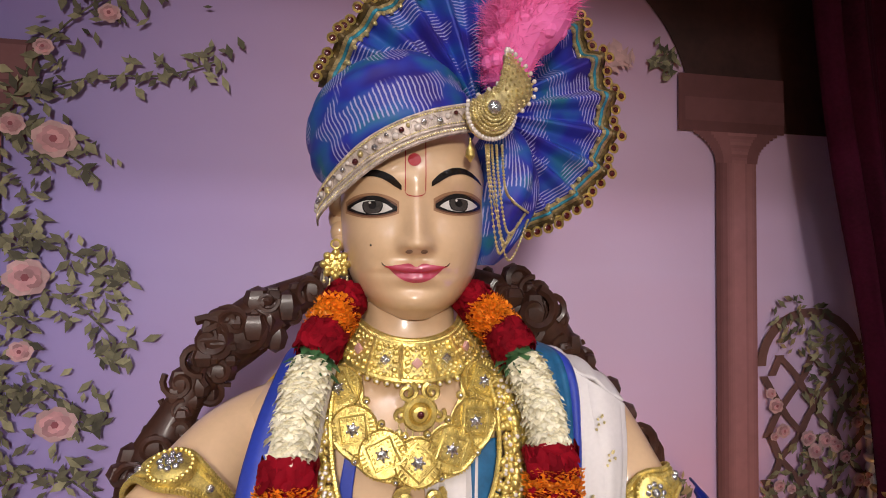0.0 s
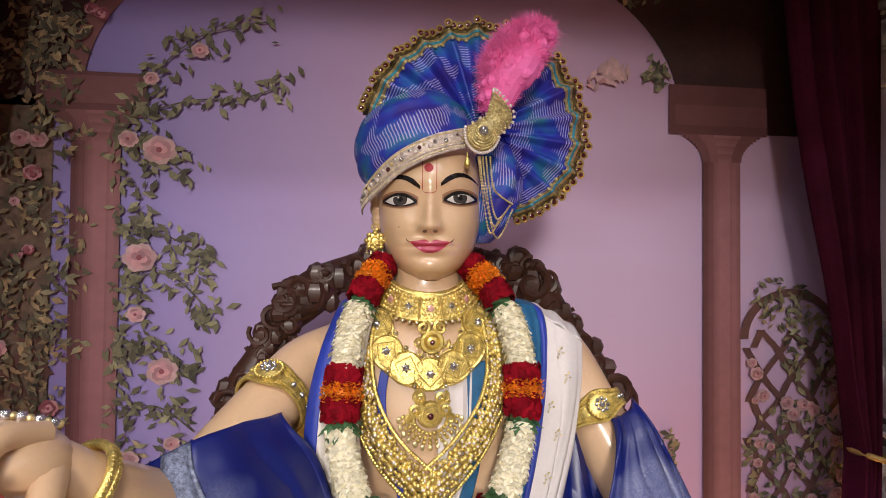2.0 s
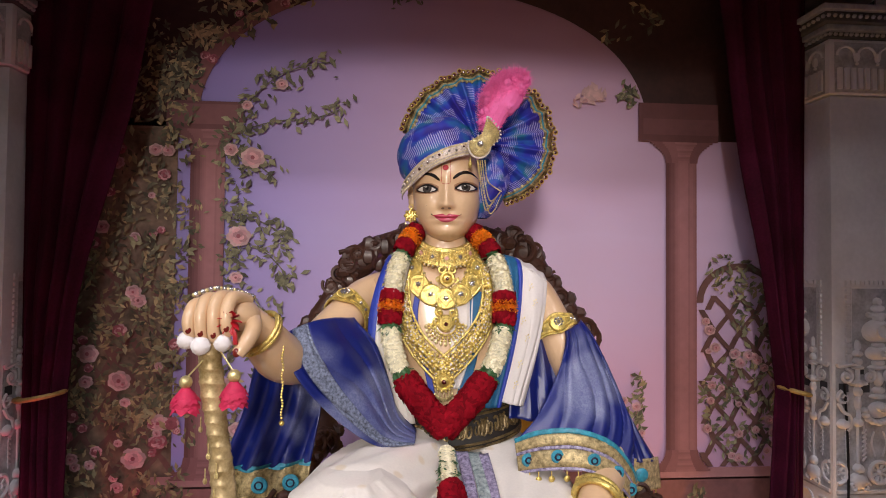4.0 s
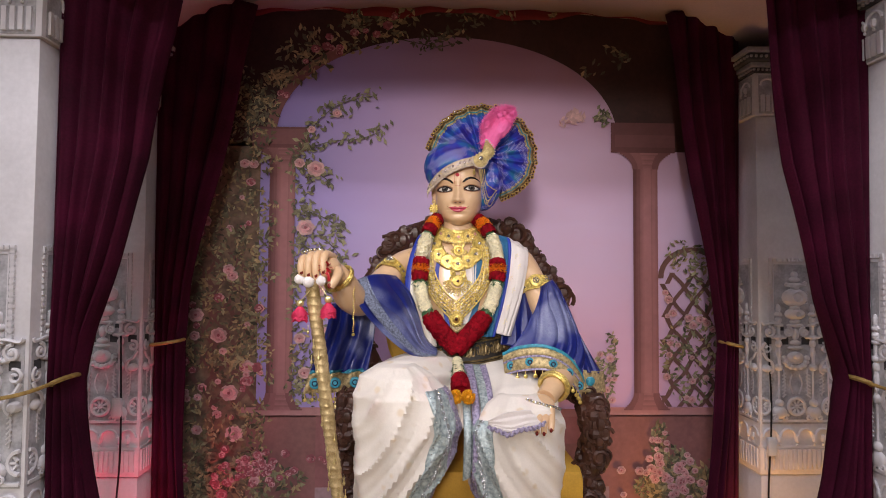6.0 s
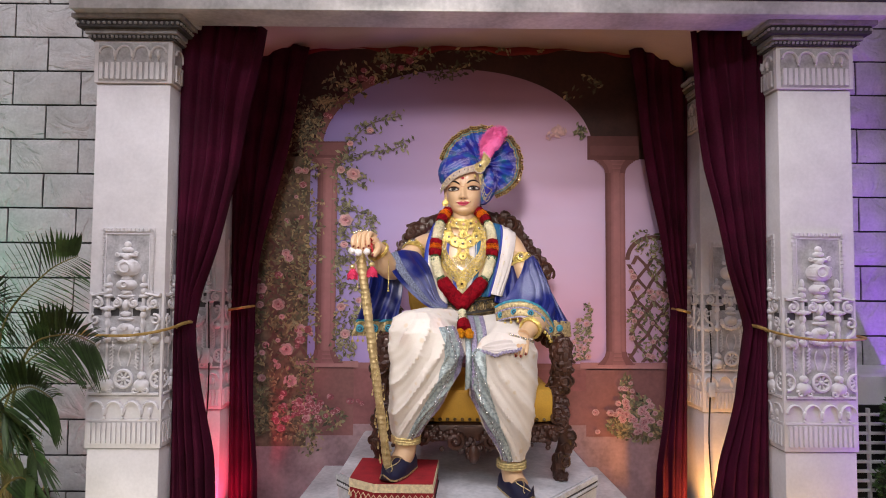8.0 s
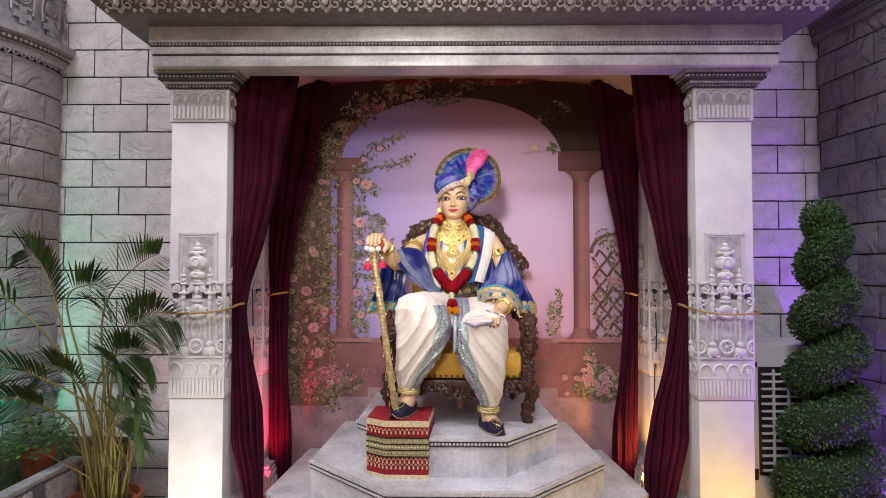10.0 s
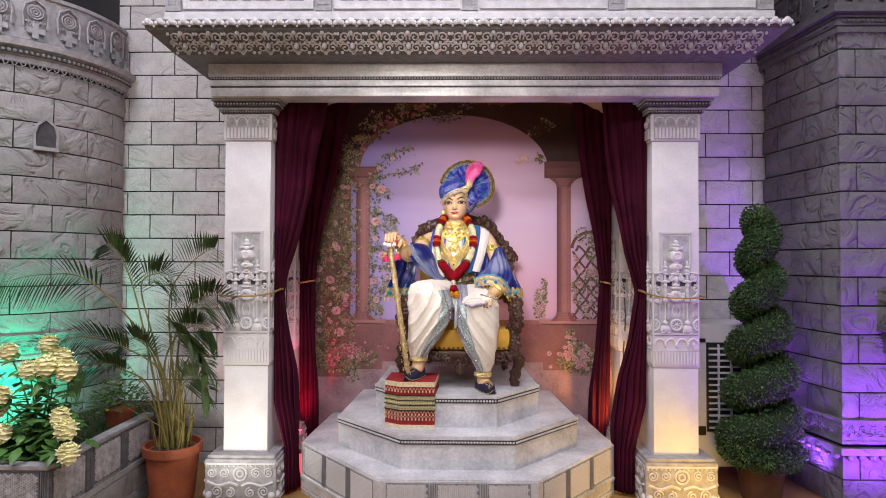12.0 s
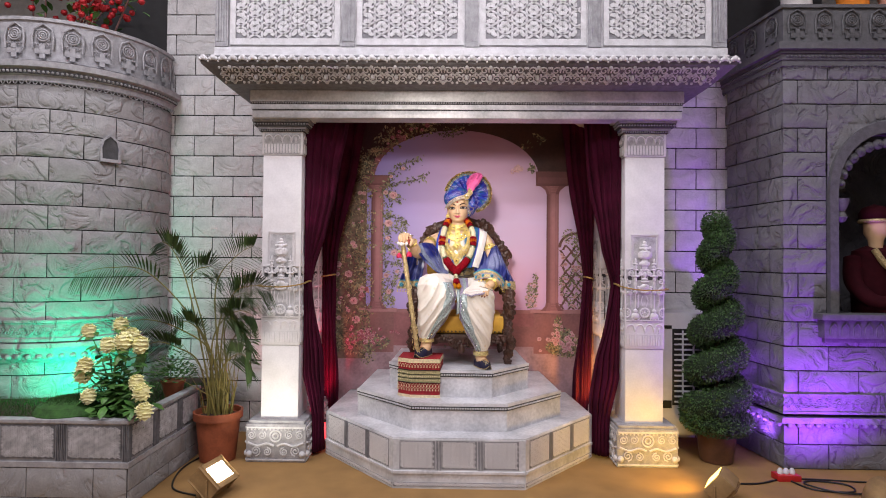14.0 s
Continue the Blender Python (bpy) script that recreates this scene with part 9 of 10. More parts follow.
def petals(bm, path, s0, s1, R, kind):
    core = [path_at(path, s0 + (s1 - s0) * i / 8)[0] for i in range(9)]
    tube(bm, core, R * (0.78 if kind == "rose_section" else 0.74), 12)
    length = sum((a - b).length for a, b in zip(core, core[1:]))
    n = int(length * {"blossom_section": 16000, "marigold_section": 26000, "rose_section": 13000, "leaf_tuft": 1500}[kind])
    for _ in range(n):
        p, d = path_at(path, rq.uniform(s0, s1))
        o = Vector((rq.gauss(0, 1), rq.gauss(0, 1) - 0.6, rq.gauss(0, 1)))
        o = (o - d * o.dot(d)).normalized()
        if kind == "blossom_section":
            e = (o + Vector((rq.gauss(0, 0.6), rq.gauss(0, 0.6), rq.gauss(0, 0.6)))).normalized()
            leaf_mesh(bm, p + o * R * rq.uniform(0.5, 0.72), e, R * rq.uniform(0.18, 0.34), 0.0036, 0, 0.6, Vector((0, 0.3, 1)))
        elif kind == "marigold_section":
            e = (o + Vector((rq.gauss(0, 0.5), rq.gauss(0, 0.5), rq.gauss(0, 0.5)))).normalized()
            leaf_mesh(bm, p + o * R * rq.uniform(0.70, 0.98), e, R * 0.13, 0.0021, 0, -0.4)
        elif kind == "rose_section":
            e = Vector((rq.gauss(0, 1), rq.gauss(0, 1), rq.gauss(0, 1)))
            e = ((e - o * e.dot(o)).normalized() + o * rq.uniform(0.1, 0.7)).normalized()
            leaf_mesh(bm, p + o * R * rq.uniform(0.72, 0.98), e, R * rq.uniform(0.35, 0.55), 0.0090, 0, 0.25, o)
        else:
            e = (o * 0.7 + d * rq.uniform(-0.2, 1.0)).normalized()
            leaf_mesh(bm, p + o * R * 0.5, e, rq.uniform(0.010, 0.017), 0.0055, 0, 0.35)


for path in (GL, GR):
    for s0, s1, nm, mat, R in SEG:
        bm = B()
        petals(bm, path, s0, s1, R, nm)
        part(nm, bm, mat, gar)
tail = smooth_path([(0.098, 0.390, 1.165), (0.098, 0.345, 1.137), (0.099, 0.295, 1.113), (0.100, 0.255, 1.093), (0.100, 0.225, 1.075)], 10)
for s0, s1, nm, mat, R in ((0.2, 0.58, "blossom_section", M_JASMINE, 0.015), (0.22, 0.56, "leaf_tuft", M_GREENLEAF, 0.008), (0.58, 0.78, "rose_section", M_REDPETAL, 0.02)):
    bm = B()
    petals(bm, tail, s0, s1, R, nm)
    part(nm, bm, mat, gar)
for dx in (-0.013, 0.015):
    bm = B()
    c = Vector((0.100 + dx, 0.222, 1.080))
    for _ in range(420):
        o = Vector((rq.gauss(0, 1), rq.gauss(0, 1), rq.gauss(0, 1))).normalized()
        leaf_mesh(bm, c + o * 0.012, (o + Vector((rq.gauss(0, .4), rq.gauss(0, .4), rq.gauss(0, .4)))).normalized(), 0.005, 0.002, 0, -0.3)
    ball(bm, c, 0.012, 10)
    part("marigold", bm, M_YMARIGOLD, gar, "yellow marigold head")

# ---- necklaces ----
chk = thing("gold_choker", (0.107, 0.56, 1.46), "wide gilt choker set with square stones and a peacock pendant", "necklace")


def choker_at(a, v, off=0.0):
    """a: degrees from the front, v: 0 at the lower edge to 1 at the top."""
    r = 0.066 - 0.017 * v + off
    t = radians(a)
    return Vector((0.107 + r * math.sin(t), 0.553 - r * 0.98 * math.cos(t) - 0.004 * (1 - v), 1.438 + 0.030 * v + 0.028 * (1 - math.cos(t))))


bm = B()
sheet(bm, lambda u, v: choker_at(-115 + 230 * u, v), 70, 6)
for v in (0.0, 0.88, 1.0):
    tube(bm, [choker_at(-115 + 230 * i / 90, v, 0.001) for i in range(91)], 0.0017, 6)
for i in range(140):
    ball(bm, choker_at(-112 + 224 * i / 139, 0.94, 0.002), 0.0012, 6)
for i in range(46):
    for v in (0.08, 0.80):
        ball(bm, choker_at(-112 + 224 * i / 45, v, 0.0015), 0.0015, 6)
    for v in (0.24, 0.45, 0.66):
        if (i % 5) in (0, 1, 4):
            ball(bm, choker_at(-112 + 224 * i / 45, v, 0.0012), 0.0018, 6)
for i in range(9):
    a = -100 + 25 * i
    tube(bm, [choker_at(a - 12.5, 0.0, 0.002), choker_at(a - 12.5, 0.88, 0.002)], 0.0014, 5)
ob = part("band", bm, M_GOLD, chk)
thicken(ob, 0.002)
for i in range(9):
    a = -100 + 25 * i
    bm = B()
    for k in range(12):
        t = 6.283 * k / 12
        q = abs(math.cos(t)) + abs(math.sin(t))
        ball(bm, choker_at(a + 7.0 * math.cos(t) / q, 0.45 + 0.30 * math.sin(t) / q, 0.002), 0.0012, 6)
    part("bead_frame", bm, M_PALEGOLD, chk)
    bm = B()
    c = choker_at(a, 0.45, 0.0025)
    d = choker_at(a, 0.45, 0.01) - choker_at(a, 0.45, 0.0)
    m = Matrix.Translation(c) @ Vector((0, -1, 0)).rotation_difference(d).to_matrix().to_4x4() @ pose(0, 0, 0, 0, 45, 0)
    box(bm, -0.0036, 0.0036, -0.002, 0.001, -0.0036, 0.0036, bevel=0.0009, m=m)
    part("square_stone", bm, M_GEM if i % 2 else material("pale_pink_stone", (0.75, 0.42, 0.36), 0.12, 0.1, 0.1, coat=1.0), chk, "square pale stone")
for i in range(31):
    bm = B()
    p = choker_at(-108 + 216 * i / 30, -0.10, 0.002)
    ball(bm, p, 0.0030, 8)
    ball(bm, p + Vector((0, -0.0026, 0)), 0.0014, 6, 1)
    part("rim_bead", bm, [M_GOLD, M_PEARL], chk)
# pendant of the choker
bm = B()
pc = choker_at(0, -0.2) + Vector((0, -0.004, -0.018))
ring_y(bm, pc.x, pc.y, pc.z, 0.0115, 0.0035, 18, 6)
for s in (-1, 1):
    scroll(bm, pc.x + s * 0.010, pc.y, pc.z + 0.017, 0.008, 1.4, s, 2.0 if s > 0 else 1.1, 0.0022)
    scroll(bm, pc.x + s * 0.015, pc.y, pc.z - 0.002, 0.006, 1.2, -s, 0.8, 0.002)
lathe(bm, [(0.0005, -0.005), (0.006, -0.004), (0.0085, 0)], seg=14, m=Matrix.Translation(pc) @ pose(0, 0, 0, -90))
pend = part("pendant", bm, M_GOLD, chk, "gilt peacock pendant")
for k in range(7):
    bm = B()
    x = pc.x - 0.0165 + 0.0055 * k
    z = pc.z - 0.010 - 0.009 * math.cos((k - 3) * 0.45)
    tube(bm, [(x, pc.y, z + 0.006), (x, pc.y, z)], 0.0008, 5)
    ball(bm, (x, pc.y, z - 0.002), 0.0026, 8)
    part("drop_bead", bm, M_PALEGOLD, pend)
bm = B()
ball(bm, pc + Vector((0, -0.006, 0)), 0.0032, 8)
part("stone", bm, M_RUBY, pend)

med = thing("medallion_necklace", (0.105, 0.47, 1.38), "gilt necklace of nine embossed medallions with clear stones", "necklace")
MP = [(0.0485, 1.462), (0.044, 1.432), (0.055, 1.403), (0.077, 1.385), (0.104, 1.378), (0.131, 1.386), (0.152, 1.405), (0.163, 1.434), (0.160, 1.463)]
for i, (x, z) in enumerate(MP):
    c = chest(x, z, 0.010)
    s = 1.18 if 0 < i < 8 else 0.95
    roll_ = (0, 15, 35, 20, 0, -20, -35, -15, 0)[i]
    m = Matrix.Translation(c) @ pose(0, 0, 0, -12, roll_, (x - 0.105) * 420)
    bm = B()
    lathe(bm, [(0.0005, -0.0026), (0.0150 * s, -0.0022), (0.0158 * s, -0.0036), (0.0164 * s, -0.0010), (0.0164 * s, 0.001)], seg=24, m=m @ pose(0, 0, 0, -90))
    plate = [[m @ Vector((0.0152 * s * e * math.cos(t), y, 0.0152 * s * e * math.sin(t))) for t in [k * math.pi / 2 for k in range(4)]] for e, y in ((1.0, -0.002), (1.0, -0.0046), (0.80, -0.0046), (0.74, -0.0034), (0.05, -0.0034))]
    rings(bm, plate)
    sq = [(0.0125, 0), (0, 0.0125), (-0.0125, 0), (0, -0.0125), (0.0125, 0)]
    tube(bm, [m @ Vector((a * s, -0.0042, b * s)) for a, b in sq], 0.0012, 5)
    for k in range(16):
        t = 6.283 * k / 16
        q = abs(math.cos(t)) + abs(math.sin(t))
        ball(bm, m @ Vector((0.0092 * s * math.cos(t) / q, -0.0044, 0.0092 * s * math.sin(t) / q)), 0.0010, 6)
    for k in range(40):
        t = 6.283 * k / 40
        ball(bm, m @ Vector((0.0160 * s * math.cos(t), -0.0046, 0.0160 * s * math.sin(t))), 0.0010, 5)
    for k in range(4):
        t = 6.283 * (k + 0.5) / 4
        for e in (-0.5, -0.25, 0, 0.25, 0.5):
            tube(bm, [m @ Vector((0.0102 * s * math.cos(t + e), -0.0035, 0.0102 * s * math.sin(t + e))), m @ Vector((0.0144 * s * math.cos(t + e * 0.8), -0.0042, 0.0144 * s * math.sin(t + e * 0.8)))], 0.0008, 4)
    me = part("medallion", bm, M_GOLD, med)
    bm = B()
    ball(bm, m @ Vector((0, -0.0045, 0)), 0.0038 * s, 8, 0, 0.6, 1)
    for k in range(6):
        ball(bm, m @ Vector((0.0042 * s * math.cos(k * 1.047), -0.0045, 0.0042 * s * math.sin(k * 1.047))), 0.0012, 6)
    part("stone", bm, M_GEM, me, "clear cut stone")
for (x0, z0), (x1, z1) in zip(MP, MP[1:]):
    for t_, o_ in ((0.5, 0.0165), (0.5, -0.0165)):
        bm = B()
        dx, dz = x1 - x0, z1 - z0
        L = math.hypot(dx, dz)
        x, z = (x0 + x1) / 2 - dz / L * o_, (z0 + z1) / 2 + dx / L * o_
        c = chest(x, z, 0.011)
        ball(bm, c, 0.0034, 8)
        ball(bm, c + Vector((0, -0.0028, 0)), 0.0018, 6, 1)
        part("edge_stone", bm, [M_GOLD, M_GEM], med)
# the collar that carries the medallions
bm = B()
mid = smooth_path([(x, 0, z) for x, z in MP], 10)


def collar(u, v):
    k = u * (len(mid) - 1)
    i = min(int(k), len(mid) - 2)
    p, d = mid[i].lerp(mid[i + 1], k - i), (mid[i + 1] - mid[i]).normalized()
    wide = 0.0155 + 0.0022 * abs(math.cos(u * 8 * math.pi))
    q = p + Vector((-d.z, 0, d.x)) * (v - 0.5) * 2 * wide
    return chest(q.x, q.z, 0.0085)


sheet(bm, collar, 160, 8)
for v in (0.02, 0.98):
    tube(bm, [collar(i / 160, v) + Vector((0, -0.0012, 0)) for i in range(161)], 0.0013, 5)
    for i in range(150):
        ball(bm, collar((i + 0.5) / 150, v * 0.92 + 0.04) + Vector((0, -0.001, 0)), 0.0012, 5)
ob = part("collar_plate", bm, M_GOLD, med, "embossed gilt collar")
thicken(ob, 0.002)
# large pendant under the medallions
bm = B()
pc = chest(0.104, 1.334, 0.012)
for R, r in ((0.0105, 0.003), (0.006, 0.0022)):
    ring_y(bm, pc.x, pc.y, pc.z, R, r, 18, 6)
lathe(bm, [(0.0005, -0.002), (0.014, -0.001), (0.016, 0.003)], seg=18, m=Matrix.Translation(pc) @ pose(0, 0, 0, -90))
for s in (-1, 1):
    scroll(bm, pc.x + s * 0.017, pc.y - 0.001, pc.z + 0.006, 0.0095, 1.5, s, 1.0, 0.0026)
    scroll(bm, pc.x + s * 0.012, pc.y - 0.001, pc.z + 0.020, 0.0085, 1.5, -s, 1.0, 0.0026)
    scroll(bm, pc.x + s * 0.022, pc.y - 0.001, pc.z - 0.004, 0.006, 1.3, -s, 2.0, 0.002)
for k in range(15):
    a = math.pi * (1.0 + k / 14)
    for R in (0.019, 0.0245, 0.0295):
        ball(bm, (pc.x + R * 1.05 * math.cos(a), pc.y, pc.z - 0.002 + R * math.sin(a)), 0.0026, 8)
pend = part("large_pendant", bm, M_GOLD, med, "gilt fan pendant")
for k in range(13):
    a = math.pi * (1.02 + 0.96 * k / 12)
    bm = B()
    p = Vector((pc.x + 0.036 * math.cos(a), pc.y, pc.z - 0.003 + 0.034 * math.sin(a)))
    ball(bm, p, 0.0030, 8, 0, 0.8, 1.3)
    part("drop_bead", bm, M_PALEGOLD, pend)
bm = B()
ball(bm, pc + Vector((0, -0.003, -0.001)), 0.0040, 8)
part("stone", bm, M_RUBY, pend)

lng = thing("long_bead_necklace", (0.1, 0.45, 1.3), "long gilt necklace of clustered beads ending in a drop pendant", "necklace")
LL = smooth_path([(0.030, 0, 1.445), (0.024, 0, 1.40), (0.030, 0, 1.345), (0.055, 0, 1.295), (0.098, 0, 1.252)], 20)
LRt = smooth_path([(0.178, 0, 1.445), (0.186, 0, 1.40), (0.178, 0, 1.345), (0.146, 0, 1.295), (0.101, 0, 1.252)], 20)
rn = random.Random(33)
for path in (LL, LRt):
    bm, bg = B(), B()
    for i, p in enumerate(path):
        d = (path[min(i + 1, len(path) - 1)] - path[max(i - 1, 0)]).normalized()
        nrm = Vector((-d.z, 0, d.x))
        wid = 0.6 + 0.7 * i / len(path)
        for o_, r in ((-0.011, 0.0032), (-0.006, 0.0038), (0, 0.0044), (0.006, 0.0038), (0.011, 0.0032)):
            q = p + nrm * (o_ * wid + rn.gauss(0, 0.0012)) + d * rn.uniform(-0.002, 0.002)
            r *= rn.uniform(0.6, 1.15)
            c = chest(q.x, q.z, 0.014 + 0.003 * (1 - abs(o_) / 0.011))
            ball(bm, c, r, 8)
            if rn.random() < 0.4:
                ball(bg, c + Vector((0, -r * 0.8, 0)), r * 0.45, 6)
        outer = 1 if path is LL else -1
        q = p + nrm * outer * 0.0165 * wid * (-1)
        ball(bm, chest(q.x, q.z, 0.012), 0.0026, 6)
        q = p - nrm * outer * 0.0165 * wid * (-1)
        ball(bm, chest(q.x, q.z, 0.012), 0.0026, 6)
    st = part("bead_strand", bm, M_GOLD, lng)
    part("pearl_inset", bg, M_PEARL, st, "pearl insets")
bm = B()
pc = chest(0.0995, 1.234, 0.020)
ring_y(bm, pc.x, pc.y, pc.z, 0.0125, 0.0034, 18, 6)
lathe(bm, [(0.0005, -0.004), (0.008, -0.003), (0.011, 0.0)], seg=16, m=Matrix.Translation(pc) @ pose(0, 0, 0, -90))
for k in range(14):
    a = 6.283 * k / 14
    ball(bm, (pc.x + 0.0165 * math.cos(a), pc.y, pc.z + 0.0165 * math.sin(a)), 0.0030, 8)
pend = part("drop_pendant", bm, M_GOLD, lng)
bm = B()
ball(bm, pc + Vector((0, -0.004, 0.001)), 0.0045, 8)
part("stone", bm, M_RUBY, pend)
for k in range(7):
    bm = B()
    x = pc.x - 0.015 + 0.005 * k
    z = pc.z - 0.018 - 0.010 * math.cos((k - 3) * 0.5)
    tube(bm, [(x, pc.y, z + 0.008), (x, pc.y, z)], 0.0009, 5)
    ball(bm, (x, pc.y, z - 0.003), 0.0028, 8, 0, 1, 1.4)
    part("drop_bead", bm, M_PALEGOLD, pend)


# ---- armlets, bracelets, anklets ----
def arm_ring(name, path, s, r, width, label, face, kind="armlet"):
    """A jewelled band round an arm, at s along its path; face: where the big stone sits, a unit vector."""
    c, d = path_at(path, s)
    t = thing(name, c, label, kind, kind + "s")
    up = d
    x = face - up * face.dot(up)
    x.normalize()
    y = up.cross(x)

    def at(a, h, off=0.0):
        rr = r + off
        wide = 1 + 0.9 * math.exp(-(a / 0.45) ** 2)
        return c + x * rr * math.cos(a) + y * rr * math.sin(a) + up * h * wide
    bm = B()
    n = 56
    loops = [[at(6.28318 * k / n - math.pi, h * width, 0.0025) for k in range(n)] for h in (-0.5, -0.3, 0, 0.3, 0.5)]
    rings(bm, loops, True, False)
    for h in (-0.5, -0.28, 0.28, 0.5):
        tube(bm, [at(6.28318 * k / n - math.pi, h * width, 0.0030) for k in range(n + 1)], 0.0009, 6)
        for k in range(2 * n):
            ball(bm, at(6.28318 * k / (2 * n) - math.pi, h * width, 0.0038), 0.0014, 5)
    o = part("band", bm, M_GOLD, t)
    thicken(o, 0.002)
    m0 = at(0, 0, 0.004)
    bm = B()
    q = Vector((0, -1, 0)).rotation_difference(x).to_matrix().to_4x4()
    lathe(bm, [(0.0005, -0.006), (0.008, -0.006), (0.0125, -0.004), (0.0160, -0.003), (0.0172, 0.002)], seg=24, m=Matrix.Translation(m0) @ q @ pose(0, 0, 0, -90))
    for k in range(24):
        ball(bm, Matrix.Translation(m0) @ q @ Vector((0.0150 * math.cos(k * 0.2618), -0.0042, 0.0150 * math.sin(k * 0.2618))), 0.0017, 6)
    st = part("rosette", bm, M_GOLD, t)
    bm = B()
    for k in range(9):
        rad = 0 if k == 0 else 0.0070
        ball(bm, Matrix.Translation(m0) @ q @ Vector((rad * math.cos(k * 0.785), -0.0072, rad * math.sin(k * 0.785))), 0.0040 if k == 0 else 0.0026, 8)
    part("stone_cluster", bm, M_GEM, st, "clear stone rosette")
    for a in (-1.5, -1.1, -0.75, 0.75, 1.1, 1.5):
        bm = B()
        ball(bm, at(a, 0, 0.005), 0.0034, 8, 0)
        part("side_stone", bm, M_GEM, t)
    return t


arm_ring("armlet", ARM_L, 0.29, 0.0385, 0.019, "gilt armlet with a clear stone rosette on the upper arm", Vector((-0.2, -0.75, 0.65)).normalized())
arm_ring("armlet", ARM_R, 0.285, 0.0412, 0.019, "gilt armlet with a clear stone rosette on the upper arm", Vector((0.05, -1, 0.15)).normalized())


def bangle(name, c, d, R, r, label, kind, mat=None, ridges=60, flat=1.6, coils=1):
    d = d.normalized()
    x = d.orthogonal().normalized()
    y = d.cross(x)
    bm = B()
    for q in range(coils):
        off = (q - (coils - 1) / 2) * r * 1.6
        pts = [c + d * off + (x * math.cos(6.28318 * k / 72) + y * math.sin(6.28318 * k / 72)) * R for k in range(73)]
        tube(bm, pts, r, 8)
        for k in range(ridges):
            a = 6.28318 * (k + 0.5) / ridges
            p = c + d * off + (x * math.cos(a) + y * math.sin(a)) * (R + r * 0.35)
            ball(bm, p, r * 0.85, 6)
    return solo(name, bm, mat or M_GOLD, label, kind, kind + "s")


c, d = path_at(ARM_L, 0.86)
bangle("bangle", c, d, 0.034, 0.0034, "ridged gilt bangle on the wrist", "bangle", coils=2)
bm = B()
for i in range(26):
    ball(bm, (-0.1445 + 0.001 * math.sin(i), 0.262, 1.325 - 0.0042 * i), 0.0019, 6)
ball(bm, (-0.1445, 0.262, 1.213), 0.004, 8)
solo("hanging_chain", bm, M_GOLD, "thin gilt chain hanging from the wrist bangle", "chain")
c, d = path_at(ARM_R, 0.86)
bangle("bangle", c, d, 0.032, 0.0052, "thick ridged gilt bangle on the wrist", "bangle", coils=2)
bangle("anklet", Vector((-0.081, 0.233, 0.752)), Vector((0.05, 0, 1)), 0.042, 0.0048, "ridged gilt anklet over the shoe", "anklet", M_PALEGOLD, 70, coils=3)
bangle("anklet", Vector((0.2525, 0.248, 0.672)), Vector((0, 0, 1)), 0.042, 0.0048, "ridged gilt anklet over the shoe", "anklet", M_PALEGOLD, 70, coils=3)
# jewelled strings across the hands
for pts, nm, lab in ((smooth_path([(-0.252, 0.214, 1.396), (-0.228, 0.222, 1.404), (-0.205, 0.232, 1.402), (-0.182, 0.245, 1.392)], 6), "hand_jewel", "string of clear stones across the back of the hand"),
                     (smooth_path([(0.240, 0.196, 1.082), (0.262, 0.185, 1.076), (0.285, 0.186, 1.070), (0.306, 0.20, 1.062), (0.318, 0.215, 1.056)], 6), "hand_jewel", "string of clear stones across the back of the hand")):
    bm = B()
    for i, p in enumerate(pts):
        ball(bm, p, 0.0042 if i % 2 else 0.0030, 8, i % 2)
    solo(nm, bm, [M_PALEGOLD, M_GEM], lab, "hand jewel", "hand jewels")


